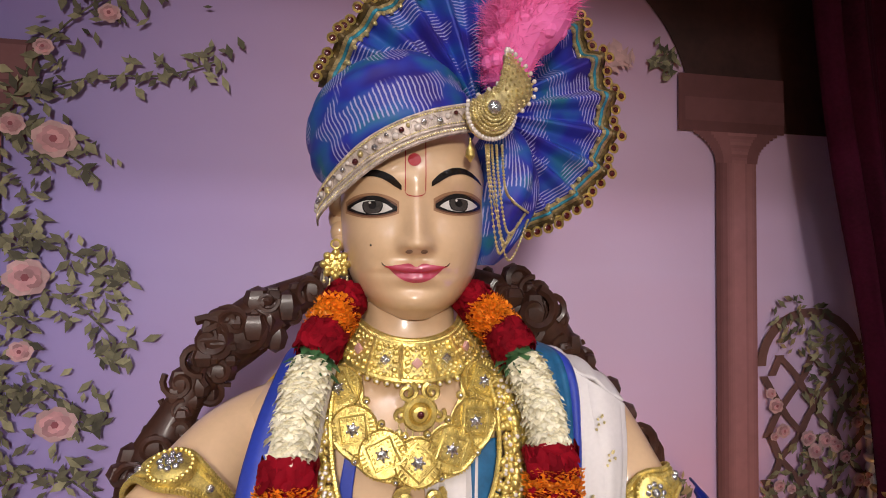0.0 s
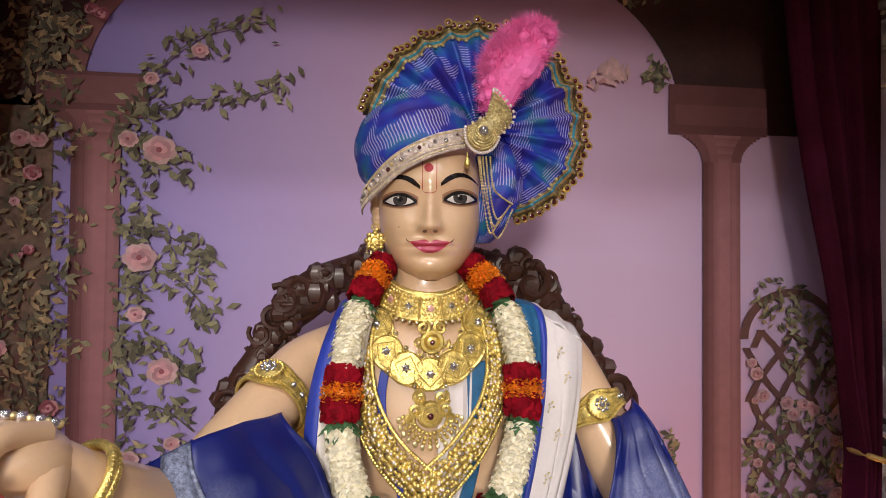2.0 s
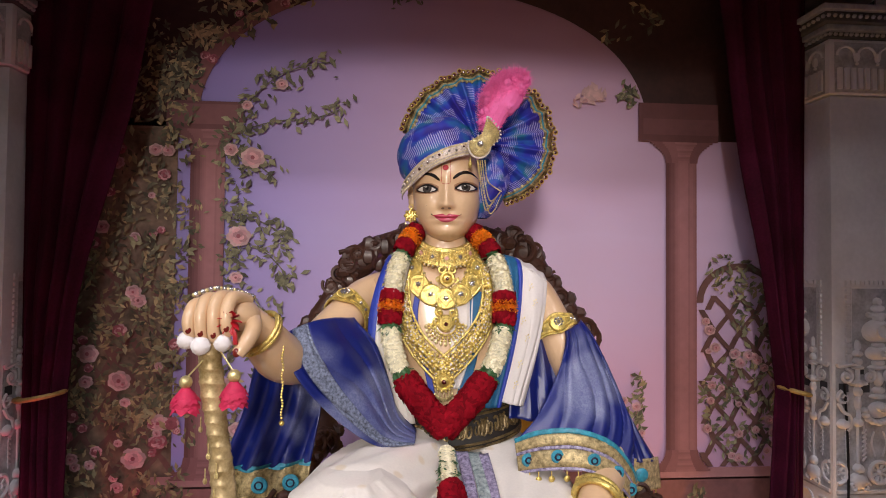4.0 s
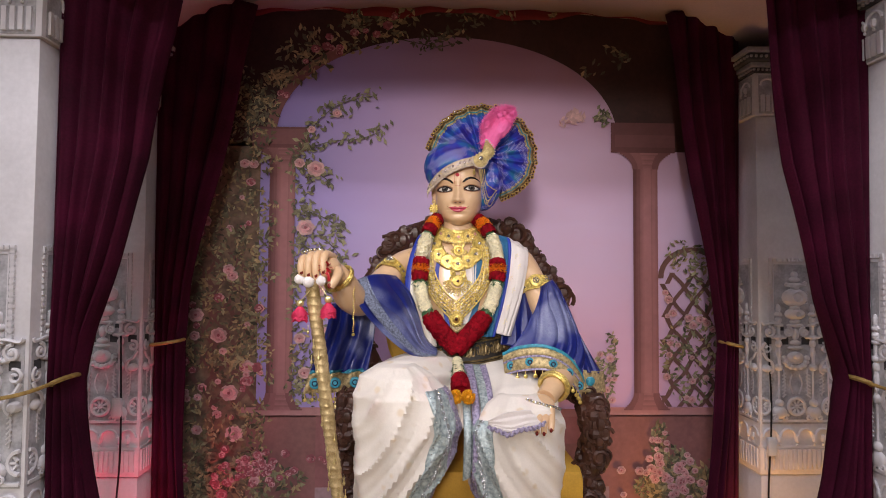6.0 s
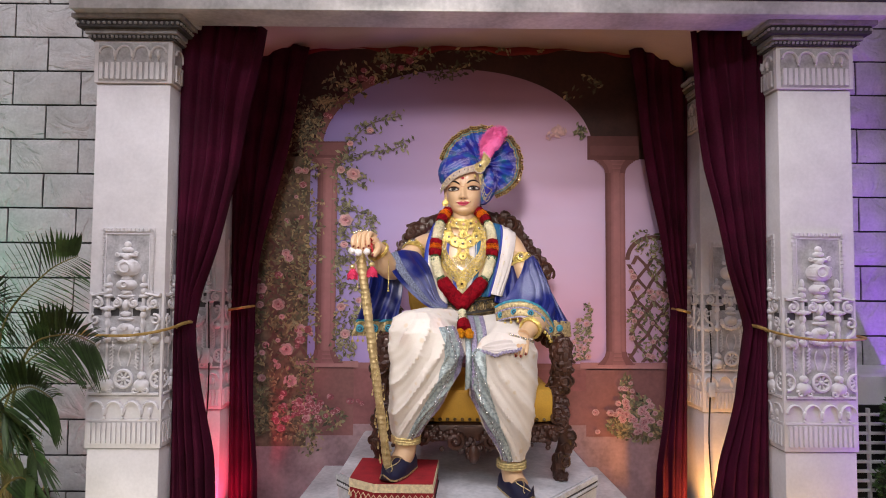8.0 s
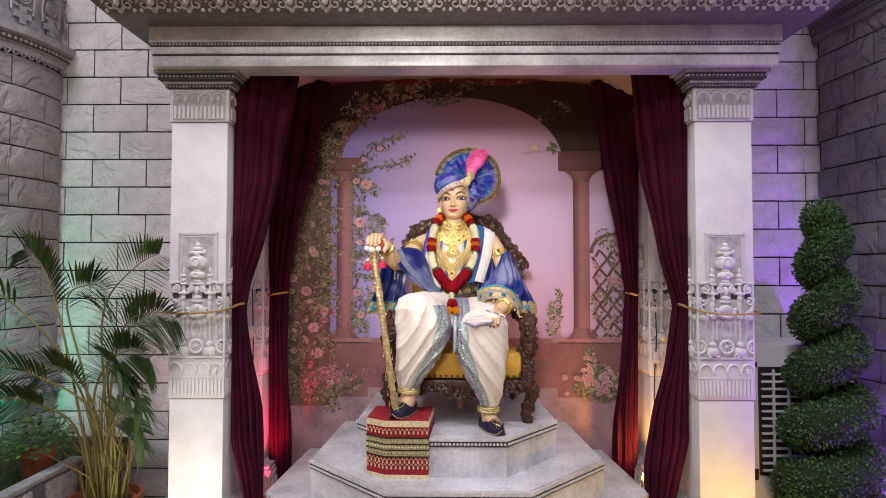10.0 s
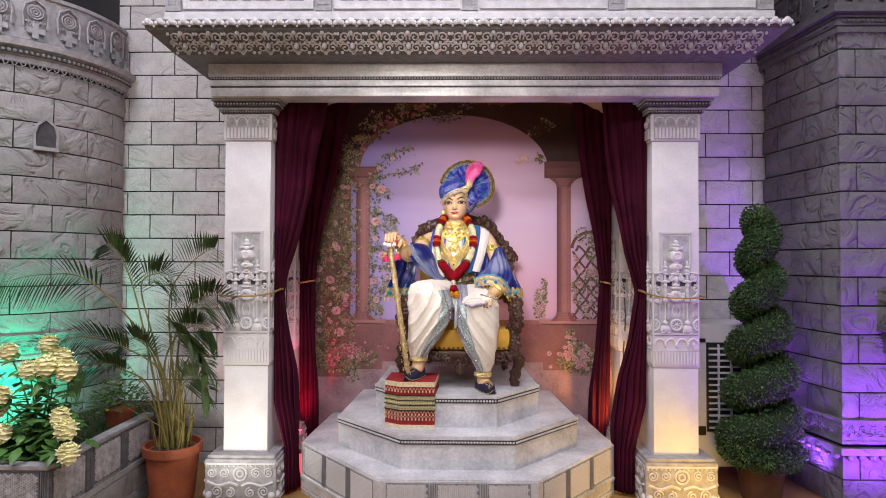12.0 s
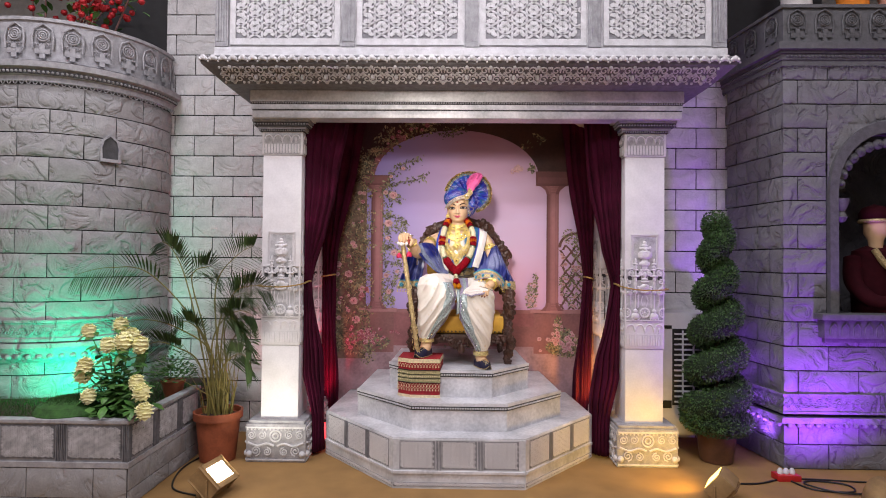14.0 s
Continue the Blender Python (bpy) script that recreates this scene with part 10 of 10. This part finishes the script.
# ---- shoes ----
def shoe(name, heel, toe, h, label):
    t = thing(name, heel, label, "shoe", "pair of shoes")
    H, T = Vector(heel), Vector(toe)
    d = (T - H)
    L = d.length
    f = d.normalized()
    s = f.cross(Vector((0, 0, 1))).normalized()
    bm = B()
    loops = []
    for k in range(25):
        u = k / 24
        w = lerp([(0, 0.012), (0.08, 0.027), (0.3, 0.033), (0.6, 0.037), (0.8, 0.031), (0.93, 0.016), (1, 0.003)], u)
        top = lerp([(0, 0.05), (0.12, 0.058), (0.3, 0.042), (0.45, 0.050), (0.62, 0.040), (0.8, 0.028), (0.93, 0.026), (1, 0.036)], u)
        lift = max(0, u - 0.85) ** 2 * 1.0
        c = H + f * L * u
        loops.append([c + s * w * math.cos(a) + Vector((0, 0, lift + max(0.0, math.sin(a)) ** 0.7 * top + 0.002 * 0)) for a in [6.28318 * j / 20 for j in range(20)]])
    rings(bm, loops)
    sh_ = part("upper", bm, M_NAVY, t)
    bm = B()
    loops = []
    for k in range(13):
        u = k / 12
        w = lerp([(0, 0.013), (0.08, 0.028), (0.3, 0.034), (0.6, 0.038), (0.8, 0.032), (0.93, 0.017), (1, 0.004)], u)
        c = H + f * L * u + Vector((0, 0, max(0, u - 0.85) ** 2))
        loops.append([c - s * w, c + s * w, c + s * w + Vector((0, 0, 0.005)), c - s * w + Vector((0, 0, 0.005))])
    rings(bm, loops)
    part("sole", bm, M_GOLDTRIM, t, "pale gilt sole edge")
    bm = B()
    for q in (-1, 1):
        pts = []
        for k in range(9):
            u = 0.45 + 0.4 * k / 8
            top = lerp([(0, 0.05), (0.12, 0.058), (0.3, 0.042), (0.45, 0.050), (0.62, 0.040), (0.8, 0.028), (0.93, 0.026), (1, 0.036)], u)
            pts.append(H + f * L * u + s * q * 0.012 * math.sin(k * 0.6) + Vector((0, 0, top + 0.001)))
        tube(bm, pts, 0.0013, 5)
    part("gilt_stitching", bm, M_PALEGOLD, sh_, "gilt star stitching")
    return t


shoe("shoe", (-0.062, 0.262, 0.661), (-0.140, 0.092, 0.661), 0.05, "navy velvet shoe with gilt stitching on the footstool")
shoe("shoe", (0.228, 0.285, 0.592), (0.300, 0.115, 0.592), 0.05, "navy velvet shoe with gilt stitching on the step")

# ---- footstool ----
fs_m = Matrix.Translation((-0.113, 0.215, Z2)) @ pose(0, 0, 0, 0, 0, -4)
M_CREAMLACE = material("cream_gold_lace", (0.84, 0.72, 0.46), 0.5, 0.1, 0.2, 90, 300, 0.2, 0.001)
fs = thing("footstool", fs_m, "red velvet footstool with gold and green lace bands", "footstool")
fw, fd, fh = 0.126, 0.115, 0.228
foot = [(-fw, -fd + 0.045), (-fw * 0.35, -fd), (fw, -fd + 0.01), (fw, fd), (-fw, fd)]


def fs_ring(z0, z1, o, mi, bm):
    lo = [fs_m @ Vector((x * (1 + o / fw), y * (1 + o / fd), z0)) for x, y in foot]
    hi = [fs_m @ Vector((x * (1 + o / fw), y * (1 + o / fd), z1)) for x, y in foot]
    rings(bm, [lo, hi], True, True, mi)


bm = B()
fs_ring(0, fh, 0, 0, bm)
part("body", bm, M_REDCLOTH, fs, smooth=False)
for z0, z1, mat, lab in ((fh - 0.026, fh - 0.002, M_CREAMLACE, "cream and gold lace band"), (0.088, 0.158, material("green_gold_lace", (0.36, 0.36, 0.12), 0.5, 0.3, 0.4, 120, 400, 0.5, 0.002, tint=(0.7, 0.66, 0.36)), "green-gold lace band"), (0.0, 0.016, M_CREAMLACE, "cream and gold lace band"), (0.084, 0.089, M_BLACK, "black piping"), (0.157, 0.162, M_BLACK, "black piping"), (0.110, 0.114, M_BLACK, "black piping"), (0.133, 0.137, M_BLACK, "black piping")):
    bm = B()
    fs_ring(z0, z1, 0.0035 if mat is M_BLACK else 0.002, 0, bm)
    part("lace_band", bm, mat, fs, lab, smooth=False)
bm = B()
for z in (0.102, 0.123, 0.144):
    for i in range(3):
        a, b = foot[(4 + i) % 5], foot[(5 + i) % 5]
        n = int(math.hypot(b[0] - a[0], b[1] - a[1]) / 0.012)
        for k in range(n):
            q = (k + 0.5) / n
            ball(bm, fs_m @ Vector(((a[0] + (b[0] - a[0]) * q) * 1.02, (a[1] + (b[1] - a[1]) * q) * 1.025, z)), 0.0042 if z == 0.123 else 0.0026, 6)
part("bead_lace", bm, M_CREAMLACE, fs, "raised gilt beads")
for z in (fh - 0.032, 0.082, 0.060):
    bm = B()
    for i in range(3):
        a, b = foot[(4 + i) % 5], foot[(5 + i) % 5]
        n = max(2, int(math.hypot(b[0] - a[0], b[1] - a[1]) / 0.0165))
        for k in range(n):
            for o_ in (0.0, 0.5):
                q0, q1 = (k + o_) / n, (k + o_ + 0.25) / n

                def P_(q, dz):
                    q = min(q, 1)
                    return fs_m @ Vector(((a[0] + (b[0] - a[0]) * q) * 1.025, (a[1] + (b[1] - a[1]) * q) * 1.03, z + dz))
            tube(bm, [P_(k / n, 0), P_((k + 0.5) / n, -0.012), P_((k + 1) / n, 0)], 0.0012, 4)
            ball(bm, P_((k + 0.5) / n, -0.017), 0.0036, 6, 0, 1, 1.5)
    part("tassel_lace", bm, M_CREAMLACE, fs, "gold tassel fringe")

# ---- staff ----
SA, SB = Vector((-0.1265, 0.150, 0.662)), Vector((-0.229, 0.202, 1.335))
stf = thing("wrapped_staff", SA, "gold-wrapped ceremonial staff with pompons and tassels", "staff")
bm = B()
d = (SB - SA).normalized()
x_ = d.orthogonal().normalized()
y_ = d.cross(x_)
loops = []
for j in range(421):
    t = j / 420
    c = SA.lerp(SB, t)
    r = lerp([(0, 0.0115), (0.5, 0.0130), (1, 0.0140)], t)
    loops.append([c + (x_ * math.cos(a) + y_ * math.sin(a)) * (r + 0.0020 * (1 - abs(math.sin(t * 130 + a * 0.5 + 0.6 * math.sin(t * 23))) ** 0.5) + 0.0005 * math.sin(t * 820 + 9 * a + 3 * math.sin(t * 90)) + 0.0010 * math.sin(t * 37 + 2 * a)) for a in [6.28318 * k / 20 for k in range(20)]])
rings(bm, loops)
part("shaft", bm, material("gold_wrapped_cord", (0.62, 0.42, 0.14), 0.42, 0.35, 0.3, 50, 300, 0.4, 0.002, tint=(0.72, 0.56, 0.30)), stf, "shaft wrapped in gold cord")
rp = random.Random(8)
for i in range(34):
    t = rp.uniform(0.08, 0.86)
    a = rp.uniform(2.2, 6.6)
    c = SA.lerp(SB, t) + (Vector((math.cos(a), 0, 0)) + Vector((0, math.sin(a), 0))) * 0.019
    bm = B()
    tube(bm, [c, c + Vector((0, 0, -0.012))], 0.001, 4)
    ball(bm, c + Vector((0, 0, -0.016)), 0.0030, 6, 0, 1, 1.5)
    part("bead_drop", bm, M_PALEGOLD, stf, "hanging gilt bead")
for x, y, z, r in ((-0.252, 0.190, 1.339, 0.0110), (-0.232, 0.184, 1.333, 0.0118), (-0.206, 0.188, 1.336, 0.011), (-0.222, 0.215, 1.337, 0.012)):
    bm = B()
    lathe(bm, [(r * max(0.02, math.sin(math.pi * k / 10)), -r * math.cos(math.pi * k / 10)) for k in range(11)], (x, y, z), 16)
    for _ in range(420):
        o = Vector((rp.gauss(0, 1), rp.gauss(0, 1), rp.gauss(0, 1))).normalized()
        w = o.orthogonal().normalized() * 0.0006
        p = Vector((x, y, z)) + o * r * 0.96
        bm.faces.new((bm.verts.new(p - w), bm.verts.new(p + w), bm.verts.new(p + o * 0.0013)))
    part("pompon", bm, M_POMPON, stf, "white fluffy pompon")
bm = B()
for a0 in range(9):
    a = a0 * 0.7
    leaf_mesh(bm, Vector((-0.196, 0.188, 1.366)), Vector((math.cos(a), -0.5, math.sin(a))), 0.018, 0.006, 0, 0.2)
tube(bm, smooth_path([(-0.20, 0.19, 1.36), (-0.19, 0.182, 1.35), (-0.188, 0.18, 1.335)], 5), 0.003, 6)
part("red_bow", bm, M_BINDI, stf, "shiny red ribbon bow")
for x, y, z in ((-0.248, 0.180, 1.262), (-0.188, 0.178, 1.270)):
    bm = B()
    for k in range(60):
        a, t = rp.uniform(0, 6.28), rp.random()
        leaf_mesh(bm, Vector((x + 0.008 * math.cos(a), y + 0.008 * math.sin(a), z + 0.010 - 0.018 * t)), Vector((math.cos(a), math.sin(a), -0.15)), 0.010, 0.008, 0, 0.7)
    lathe(bm, [(0.004, 0.02), (0.014, 0.008), (0.016, -0.006), (0.010, -0.012)], (x, y, z), 12)
    ts = part("tassel", bm, M_PINKTASSEL, stf, "crimson cloth tassel")
    bm = B()
    ball(bm, (x, y, z + 0.026), 0.0085, 10)
    tube(bm, [(x, y, z + 0.03), (x + (0.02 if x < -0.2 else -0.02), y + 0.01, z + 0.055)], 0.0012, 5)
    part("bell", bm, M_PALEGOLD, ts, "small gilt bell")

# ---- carved chair ----
chair = thing("carved_armchair", (0.13, 0.55, Z3), "dark carved wooden armchair with a mustard velvet seat", "armchair")
rc = random.Random(14)


def carved(bm, path, r, knobs=3, rk=0.6):
    """A rail of knobbly carving."""
    tube(bm, path, r, 10)
    for i, p in enumerate(path):
        s = i / (len(path) - 1)
        rr = r(s) if callable(r) else r
        for _ in range(knobs):
            o = Vector((rc.gauss(0, 1), rc.gauss(0, 1) - 0.8, rc.gauss(0, 1))).normalized()
            q = rr * rc.uniform(0.3, rk)
            c = p + o * rr * 0.9
            ball(bm, c, q, 6, 0, 1, rc.uniform(0.7, 1.4))
            if rc.random() < 0.3:
                scroll(bm, c.x, c.y - q * 0.6, c.z, q * 1.4, 1.2, rc.choice((-1, 1)), rc.uniform(0, 6), q * 0.3)


BC, BRX, BRZ = Vector((0.132, 0.76, 1.20)), 0.308, 0.325
back = [BC + Vector((BRX * math.cos(a), 0.03 * math.sin(a), BRZ * math.sin(a))) for a in [math.pi * (-0.16 + 1.32 * k / 60) for k in range(61)]]
bm = B()
carved(bm, back, lambda s: 0.030 + 0.008 * math.sin(s * 40), 5, 0.62)
part("backrest_frame", bm, M_WOOD, chair, "carved leafy back frame")
bm = B()
lathe(bm, [(0.24, 0.0), (0.23, 0.012), (0.18, 0.022), (0.001, 0.03)], seg=36, m=Matrix.Translation((BC.x, BC.y + 0.01, BC.z + 0.0)) @ Matrix.Diagonal((1, 1, 1.1, 1)) @ pose(0, 0, 0, 90))
part("backrest_cushion", bm, M_CUSHION, chair, "mustard velvet back pad")
bm = B()
box(bm, -0.13, 0.40, 0.30, 0.76, Z3 + 0.19, Z3 + 0.305, bevel=0.03)
part("seat_cushion", bm, M_CUSHION, chair, "mustard velvet seat pad")
bm = B()
for i in range(22):
    x = -0.12 + i * 0.51 / 21
    ball(bm, (x, 0.298, Z3 + 0.205), 0.006, 8)
    ball(bm, (0.401, 0.31 + 0.02 * i, Z3 + 0.205), 0.006, 8)
part("nail_row", bm, M_BELT, chair, "dark brass nail heads")
bm = B()
box(bm, -0.14, 0.41, 0.29, 0.76, Z3 + 0.135, Z3 + 0.19, bevel=0.01)
for i in range(46):
    x = -0.13 + 0.53 * i / 45
    dz = 0.05 * math.exp(-((x - 0.135) / 0.07) ** 2)
    for _ in range(5):
        ball(bm, (x + rc.gauss(0, 0.006), 0.288 + rc.uniform(-0.008, 0.004), Z3 + 0.16 - dz * rc.random() + rc.gauss(0, 0.014)), rc.uniform(0.006, 0.013), 6)
for s in (-1, 1):
    scroll(bm, 0.135 + s * 0.06, 0.28, Z3 + 0.14, 0.03, 1.5, s, 1.0, 0.008)
    scroll(bm, 0.135 + s * 0.16, 0.28, Z3 + 0.15, 0.025, 1.5, -s, 1.0, 0.007)
ball(bm, (0.135, 0.278, Z3 + 0.10), 0.02, 10, 0, 0.7, 1.6)
part("seat_rail", bm, M_WOOD, chair, "carved seat rail with drop")
for s, x in ((-1, -0.165), (1, 0.432)):
    bm = B()
    carved(bm, smooth_path([(x - s * 0.02, 0.33, Z3 + 0.20), (x + s * 0.012, 0.335, Z3 + 0.13), (x - s * 0.004, 0.35, Z3 + 0.06), (x - s * 0.010, 0.345, Z3 + 0.02), (x, 0.33, Z3 + 0.012)], 6), lambda t: 0.030 - 0.012 * t, 4, 0.5)
    part("front_leg", bm, M_WOOD, chair)
    bm = B()
    carved(bm, smooth_path([(x - s * 0.03, 0.74, Z3 + 0.20), (x - s * 0.02, 0.76, Z3 + 0.10), (x - s * 0.02, 0.78, Z3 + 0.012)], 6), lambda t: 0.026 - 0.008 * t, 2, 0.5)
    part("back_leg", bm, M_WOOD, chair)
    bm = B()
    carved(bm, smooth_path([(x - s * 0.03, 0.75, 1.06), (x + s * 0.01, 0.62, 1.03), (x + s * 0.012, 0.47, 1.03), (x + s * 0.005, 0.38, 1.025), (x, 0.345, 0.99), (x + s * 0.006, 0.36, 0.93), (x - s * 0.012, 0.37, 0.86), (x - s * 0.004, 0.34, 0.79)], 8), 0.030, 5, 0.55)
    part("armrest", bm, M_WOOD, chair, "scrolled carved arm")

# plain figure in the tower window
bm = B()
FX, FY = 2.80, 0.45


def fig(prof, at, sx=1.0, sy=1.0, mi=0, seg=20):
    lathe(bm, prof, (0, 0, 0), seg, mi, Matrix.Translation(at) @ Matrix.Diagonal((sx, sy, 1, 1)))


fig([(0.15, 0.0), (0.16, 0.15), (0.17, 0.30), (0.15, 0.40), (0.05, 0.44)], (FX, FY, 0.92), 1.0, 0.65, 0)
fig([(0.04, 0.0), (0.045, 0.05), (0.068, 0.09), (0.072, 0.14), (0.066, 0.19), (0.03, 0.22)], (FX - 0.03, FY - 0.03, 1.34), 0.9, 1.0, 1)
fig([(0.07, 0.0), (0.082, 0.02), (0.085, 0.06), (0.06, 0.10), (0.001, 0.12)], (FX - 0.03, FY - 0.02, 1.50), 1.0, 1.05, 0)
fig([(0.084, 0.0), (0.088, 0.01), (0.084, 0.022)], (FX - 0.03, FY - 0.02, 1.50), 1.0, 1.05, 2)
tube(bm, smooth_path([(FX - 0.15, FY, 1.27), (FX - 0.19, FY - 0.06, 1.12), (FX - 0.16, FY - 0.16, 1.02), (FX - 0.10, FY - 0.22, 1.0)], 6), lambda s: 0.055 - 0.015 * s, 14, 0)
tube(bm, smooth_path([(FX - 0.13, FY - 0.21, 1.005), (FX - 0.07, FY - 0.25, 0.99), (FX - 0.03, FY - 0.25, 0.96)], 5), lambda s: 0.028 - 0.010 * s, 12, 1)
for k in range(5):
    tube(bm, [(FX - 0.2 + 0.02 * math.sin(j), FY - 0.09 - 0.01 * k, 1.09 - 0.012 * k + 0.004 * j) for j in range(4)], 0.006, 6, 2)
tube(bm, smooth_path([(FX - 0.09, FY - 0.10, 1.33), (FX - 0.02, FY - 0.13, 1.22), (FX + 0.06, FY - 0.11, 1.33)], 8), 0.02, 8, 2)
solo("window_statue", bm, [material("maroon_robe", (0.035, 0.004, 0.008), 0.85, 0, 0.2, 20, 200, 0.2, 0.002, spec=0.1), M_SKIN, M_GOLDTRIM], "plain maroon-robed statue leaning on the tower window ledge", "statue")
bm = B()
sheet(bm, lambda u, v: Vector((2.38 + 0.10 * u * (1 - 0.5 * v) + 0.0, 0.50 + 0.012 * math.sin(u * 20), 0.94 + 1.0 * v)), 20, 10)
ob = solo("window_curtain", bm, M_VELVET, "maroon curtain inside the tower window", "curtain")
thicken(ob, 0.004)

# ---- stone blocks of the walls and towers ----
def block_mesh(name, w, h, d, mat, seed, rough=0.004):
    rd = random.Random(seed)
    nx, nz = max(3, int(w / 0.05)), 4
    bm = bmesh.new()
    off = Vector((rd.uniform(0, 50), rd.uniform(0, 50), rd.uniform(0, 50)))
    grid = []
    for j in range(nz + 1):
        row = []
        for i in range(nx + 1):
            edge = i in (0, nx) or j in (0, nz)
            x, z = (i / nx - 0.5) * w, (j / nz - 0.5) * h
            n = noise.noise(Vector((x * 14, 0, z * 18)) + off) * rough
            wob = noise.noise(Vector((x * 22, 3, z * 22)) + off) * 0.0018
            row.append(bm.verts.new((x + (wob if i in (0, nx) else 0), (-d * 0.45 if edge else -d) - n * (0.3 if edge else 1), z + (wob if j in (0, nz) else 0))))
        grid.append(row)
    for a, b in zip(grid, grid[1:]):
        for i in range(nx):
            bm.faces.new((a[i], a[i + 1], b[i + 1], b[i]))
    rim = [grid[0][i] for i in range(nx + 1)] + [grid[j][nx] for j in range(1, nz + 1)] + [grid[nz][i] for i in range(nx - 1, -1, -1)] + [grid[j][0] for j in range(nz - 1, 0, -1)]
    back = [bm.verts.new((v.co.x, 0.02, v.co.z)) for v in rim]
    for i in range(len(rim)):
        k = (i + 1) % len(rim)
        bm.faces.new((rim[k], rim[i], back[i], back[k]))
    me = bpy.data.meshes.new(name)
    bm.to_mesh(me)
    bm.free()
    me.materials.append(mat)
    for p in me.polygons:
        p.use_smooth = True
    me.set_sharp_from_angle(angle=radians(50))
    return me


MESHES = {}


def place_block(parent, m, w, mat, d=0.012, rough=0.004, rd=random.Random(3)):
    """m: the block's middle, x along the wall, -y outwards."""
    key = (mat.name, round(w * 40), rd.randrange(4))
    if key not in MESHES:
        MESHES[key] = block_mesh("stone_block", round(w * 40) / 40, COURSE - 0.008, d, mat, hash((key[1], key[2])) % 1000, rough)
    ob = new("stone_block", MESHES[key])
    ob.parent = parent
    ob.matrix_parent_inverse = parent.matrix_basis.inverted()
    fit = (w - 0.007) / (round(w * 40) / 40)
    ob.matrix_basis = m @ Matrix.Diagonal((fit, 1, 1, 1))


def courses(z0, z1):
    k = 0
    while True:
        z = JOINT_Z + (k - 1) * COURSE
        if z >= z1 - 0.02:
            return
        if z + COURSE > z0 + 0.02:
            yield k, z + COURSE / 2
        k += 1


def lay_wall(parent, m, w, zs, L, mat, shift=0.0, skip=None, d=0.012, rough=0.004):
    for k, z in zs:
        x = -L * (0.5 if (k + int(shift)) % 2 else 0.0) - L * (shift % 1)
        while x < w:
            a, b = max(0, x), min(w, x + L)
            if b - a > 0.03 and not (skip and skip((a + b) / 2, z)):
                place_block(parent, m @ Matrix.Translation(((a + b) / 2, 0, z)), b - a, mat, d, rough)
            x += L


m, w = along((-2.02, WALL_Y + 0.012), (-1.0, WALL_Y + 0.012), 0.045)
lay_wall(wall_back, m, w, list(courses(0, 3.4)), 0.287, M_STONE, 0.25)
m, w = along((1.26, WALL_Y + 0.012), (2.03, WALL_Y + 0.012), -0.03)
lay_wall(wall_back, m, w, list(courses(0, 3.4)), 0.287, M_STONE, 0.6)
# round tower
arc = 0.365
for k, z in courses(0.0, 2.24):
    if 0.56 < z < 0.80:
        continue
    step = math.degrees(arc / TR)
    a = -12 + (step / 2 if k % 2 else 0)
    while a < 165:
        mm = Matrix.Translation(around(a, TR - 0.016, z + 0.06)) @ Matrix.Rotation(radians(-a) + math.pi / 2, 4, "Z")
        key = ("curved", rnd.randrange(5))
        if key not in MESHES:
            me = block_mesh("stone_block", arc - 0.006, COURSE - 0.007, 0.016, M_STONE_DARK, 40 + key[1], 0.008)
            for v in me.vertices:
                t = v.co.x / TR
                r = TR - 0.016 - v.co.y
                v.co = Vector((r * math.sin(t), TR - 0.016 - r * math.cos(t), v.co.z))
            MESHES[key] = me
        ob = new("stone_block", MESHES[key])
        ob.parent = tower
        ob.matrix_parent_inverse = tower.matrix_basis.inverted()
        ob.matrix_basis = mm
        a += step
# square tower
frieze = lambda z: 0.26 < z < 0.46
ml, wl_ = along((SX + 0.014, SY), (KX + 0.014, KY + 0.014), -0.02)
lay_wall(rt, ml, wl_, [q for q in courses(0, 2.44) if not frieze(q[1])], 0.22, M_STONE_CHARCOAL, 0.4, None, 0.016, 0.008)
mf2, wf2 = along((KX + 0.0, KY + 0.014), (4.2, KY + 0.014), -0.02)
rows_all = [q for q in courses(0, 2.44) if not frieze(q[1])]
lay_wall(rt, mf2, wf2, [q for q in rows_all if not (WZ0 - 0.09 < q[1] < WZ1 + 0.14)], 0.36, M_STONE_CHARCOAL, 0.75, None, 0.016, 0.008)
inside = [q for q in rows_all if WZ0 - 0.09 < q[1] < WZ1 + 0.14]
lay_wall(rt, mf2, WX0 - KX - 0.004, inside, 0.36, M_STONE_CHARCOAL, 0.75, None, 0.016, 0.008)
mf3, wf3 = along((WX1 + 0.004, KY + 0.014), (4.2, KY + 0.014), -0.02)
lay_wall(rt, mf3, wf3, inside, 0.36, M_STONE_CHARCOAL, 0.3, None, 0.016, 0.008)
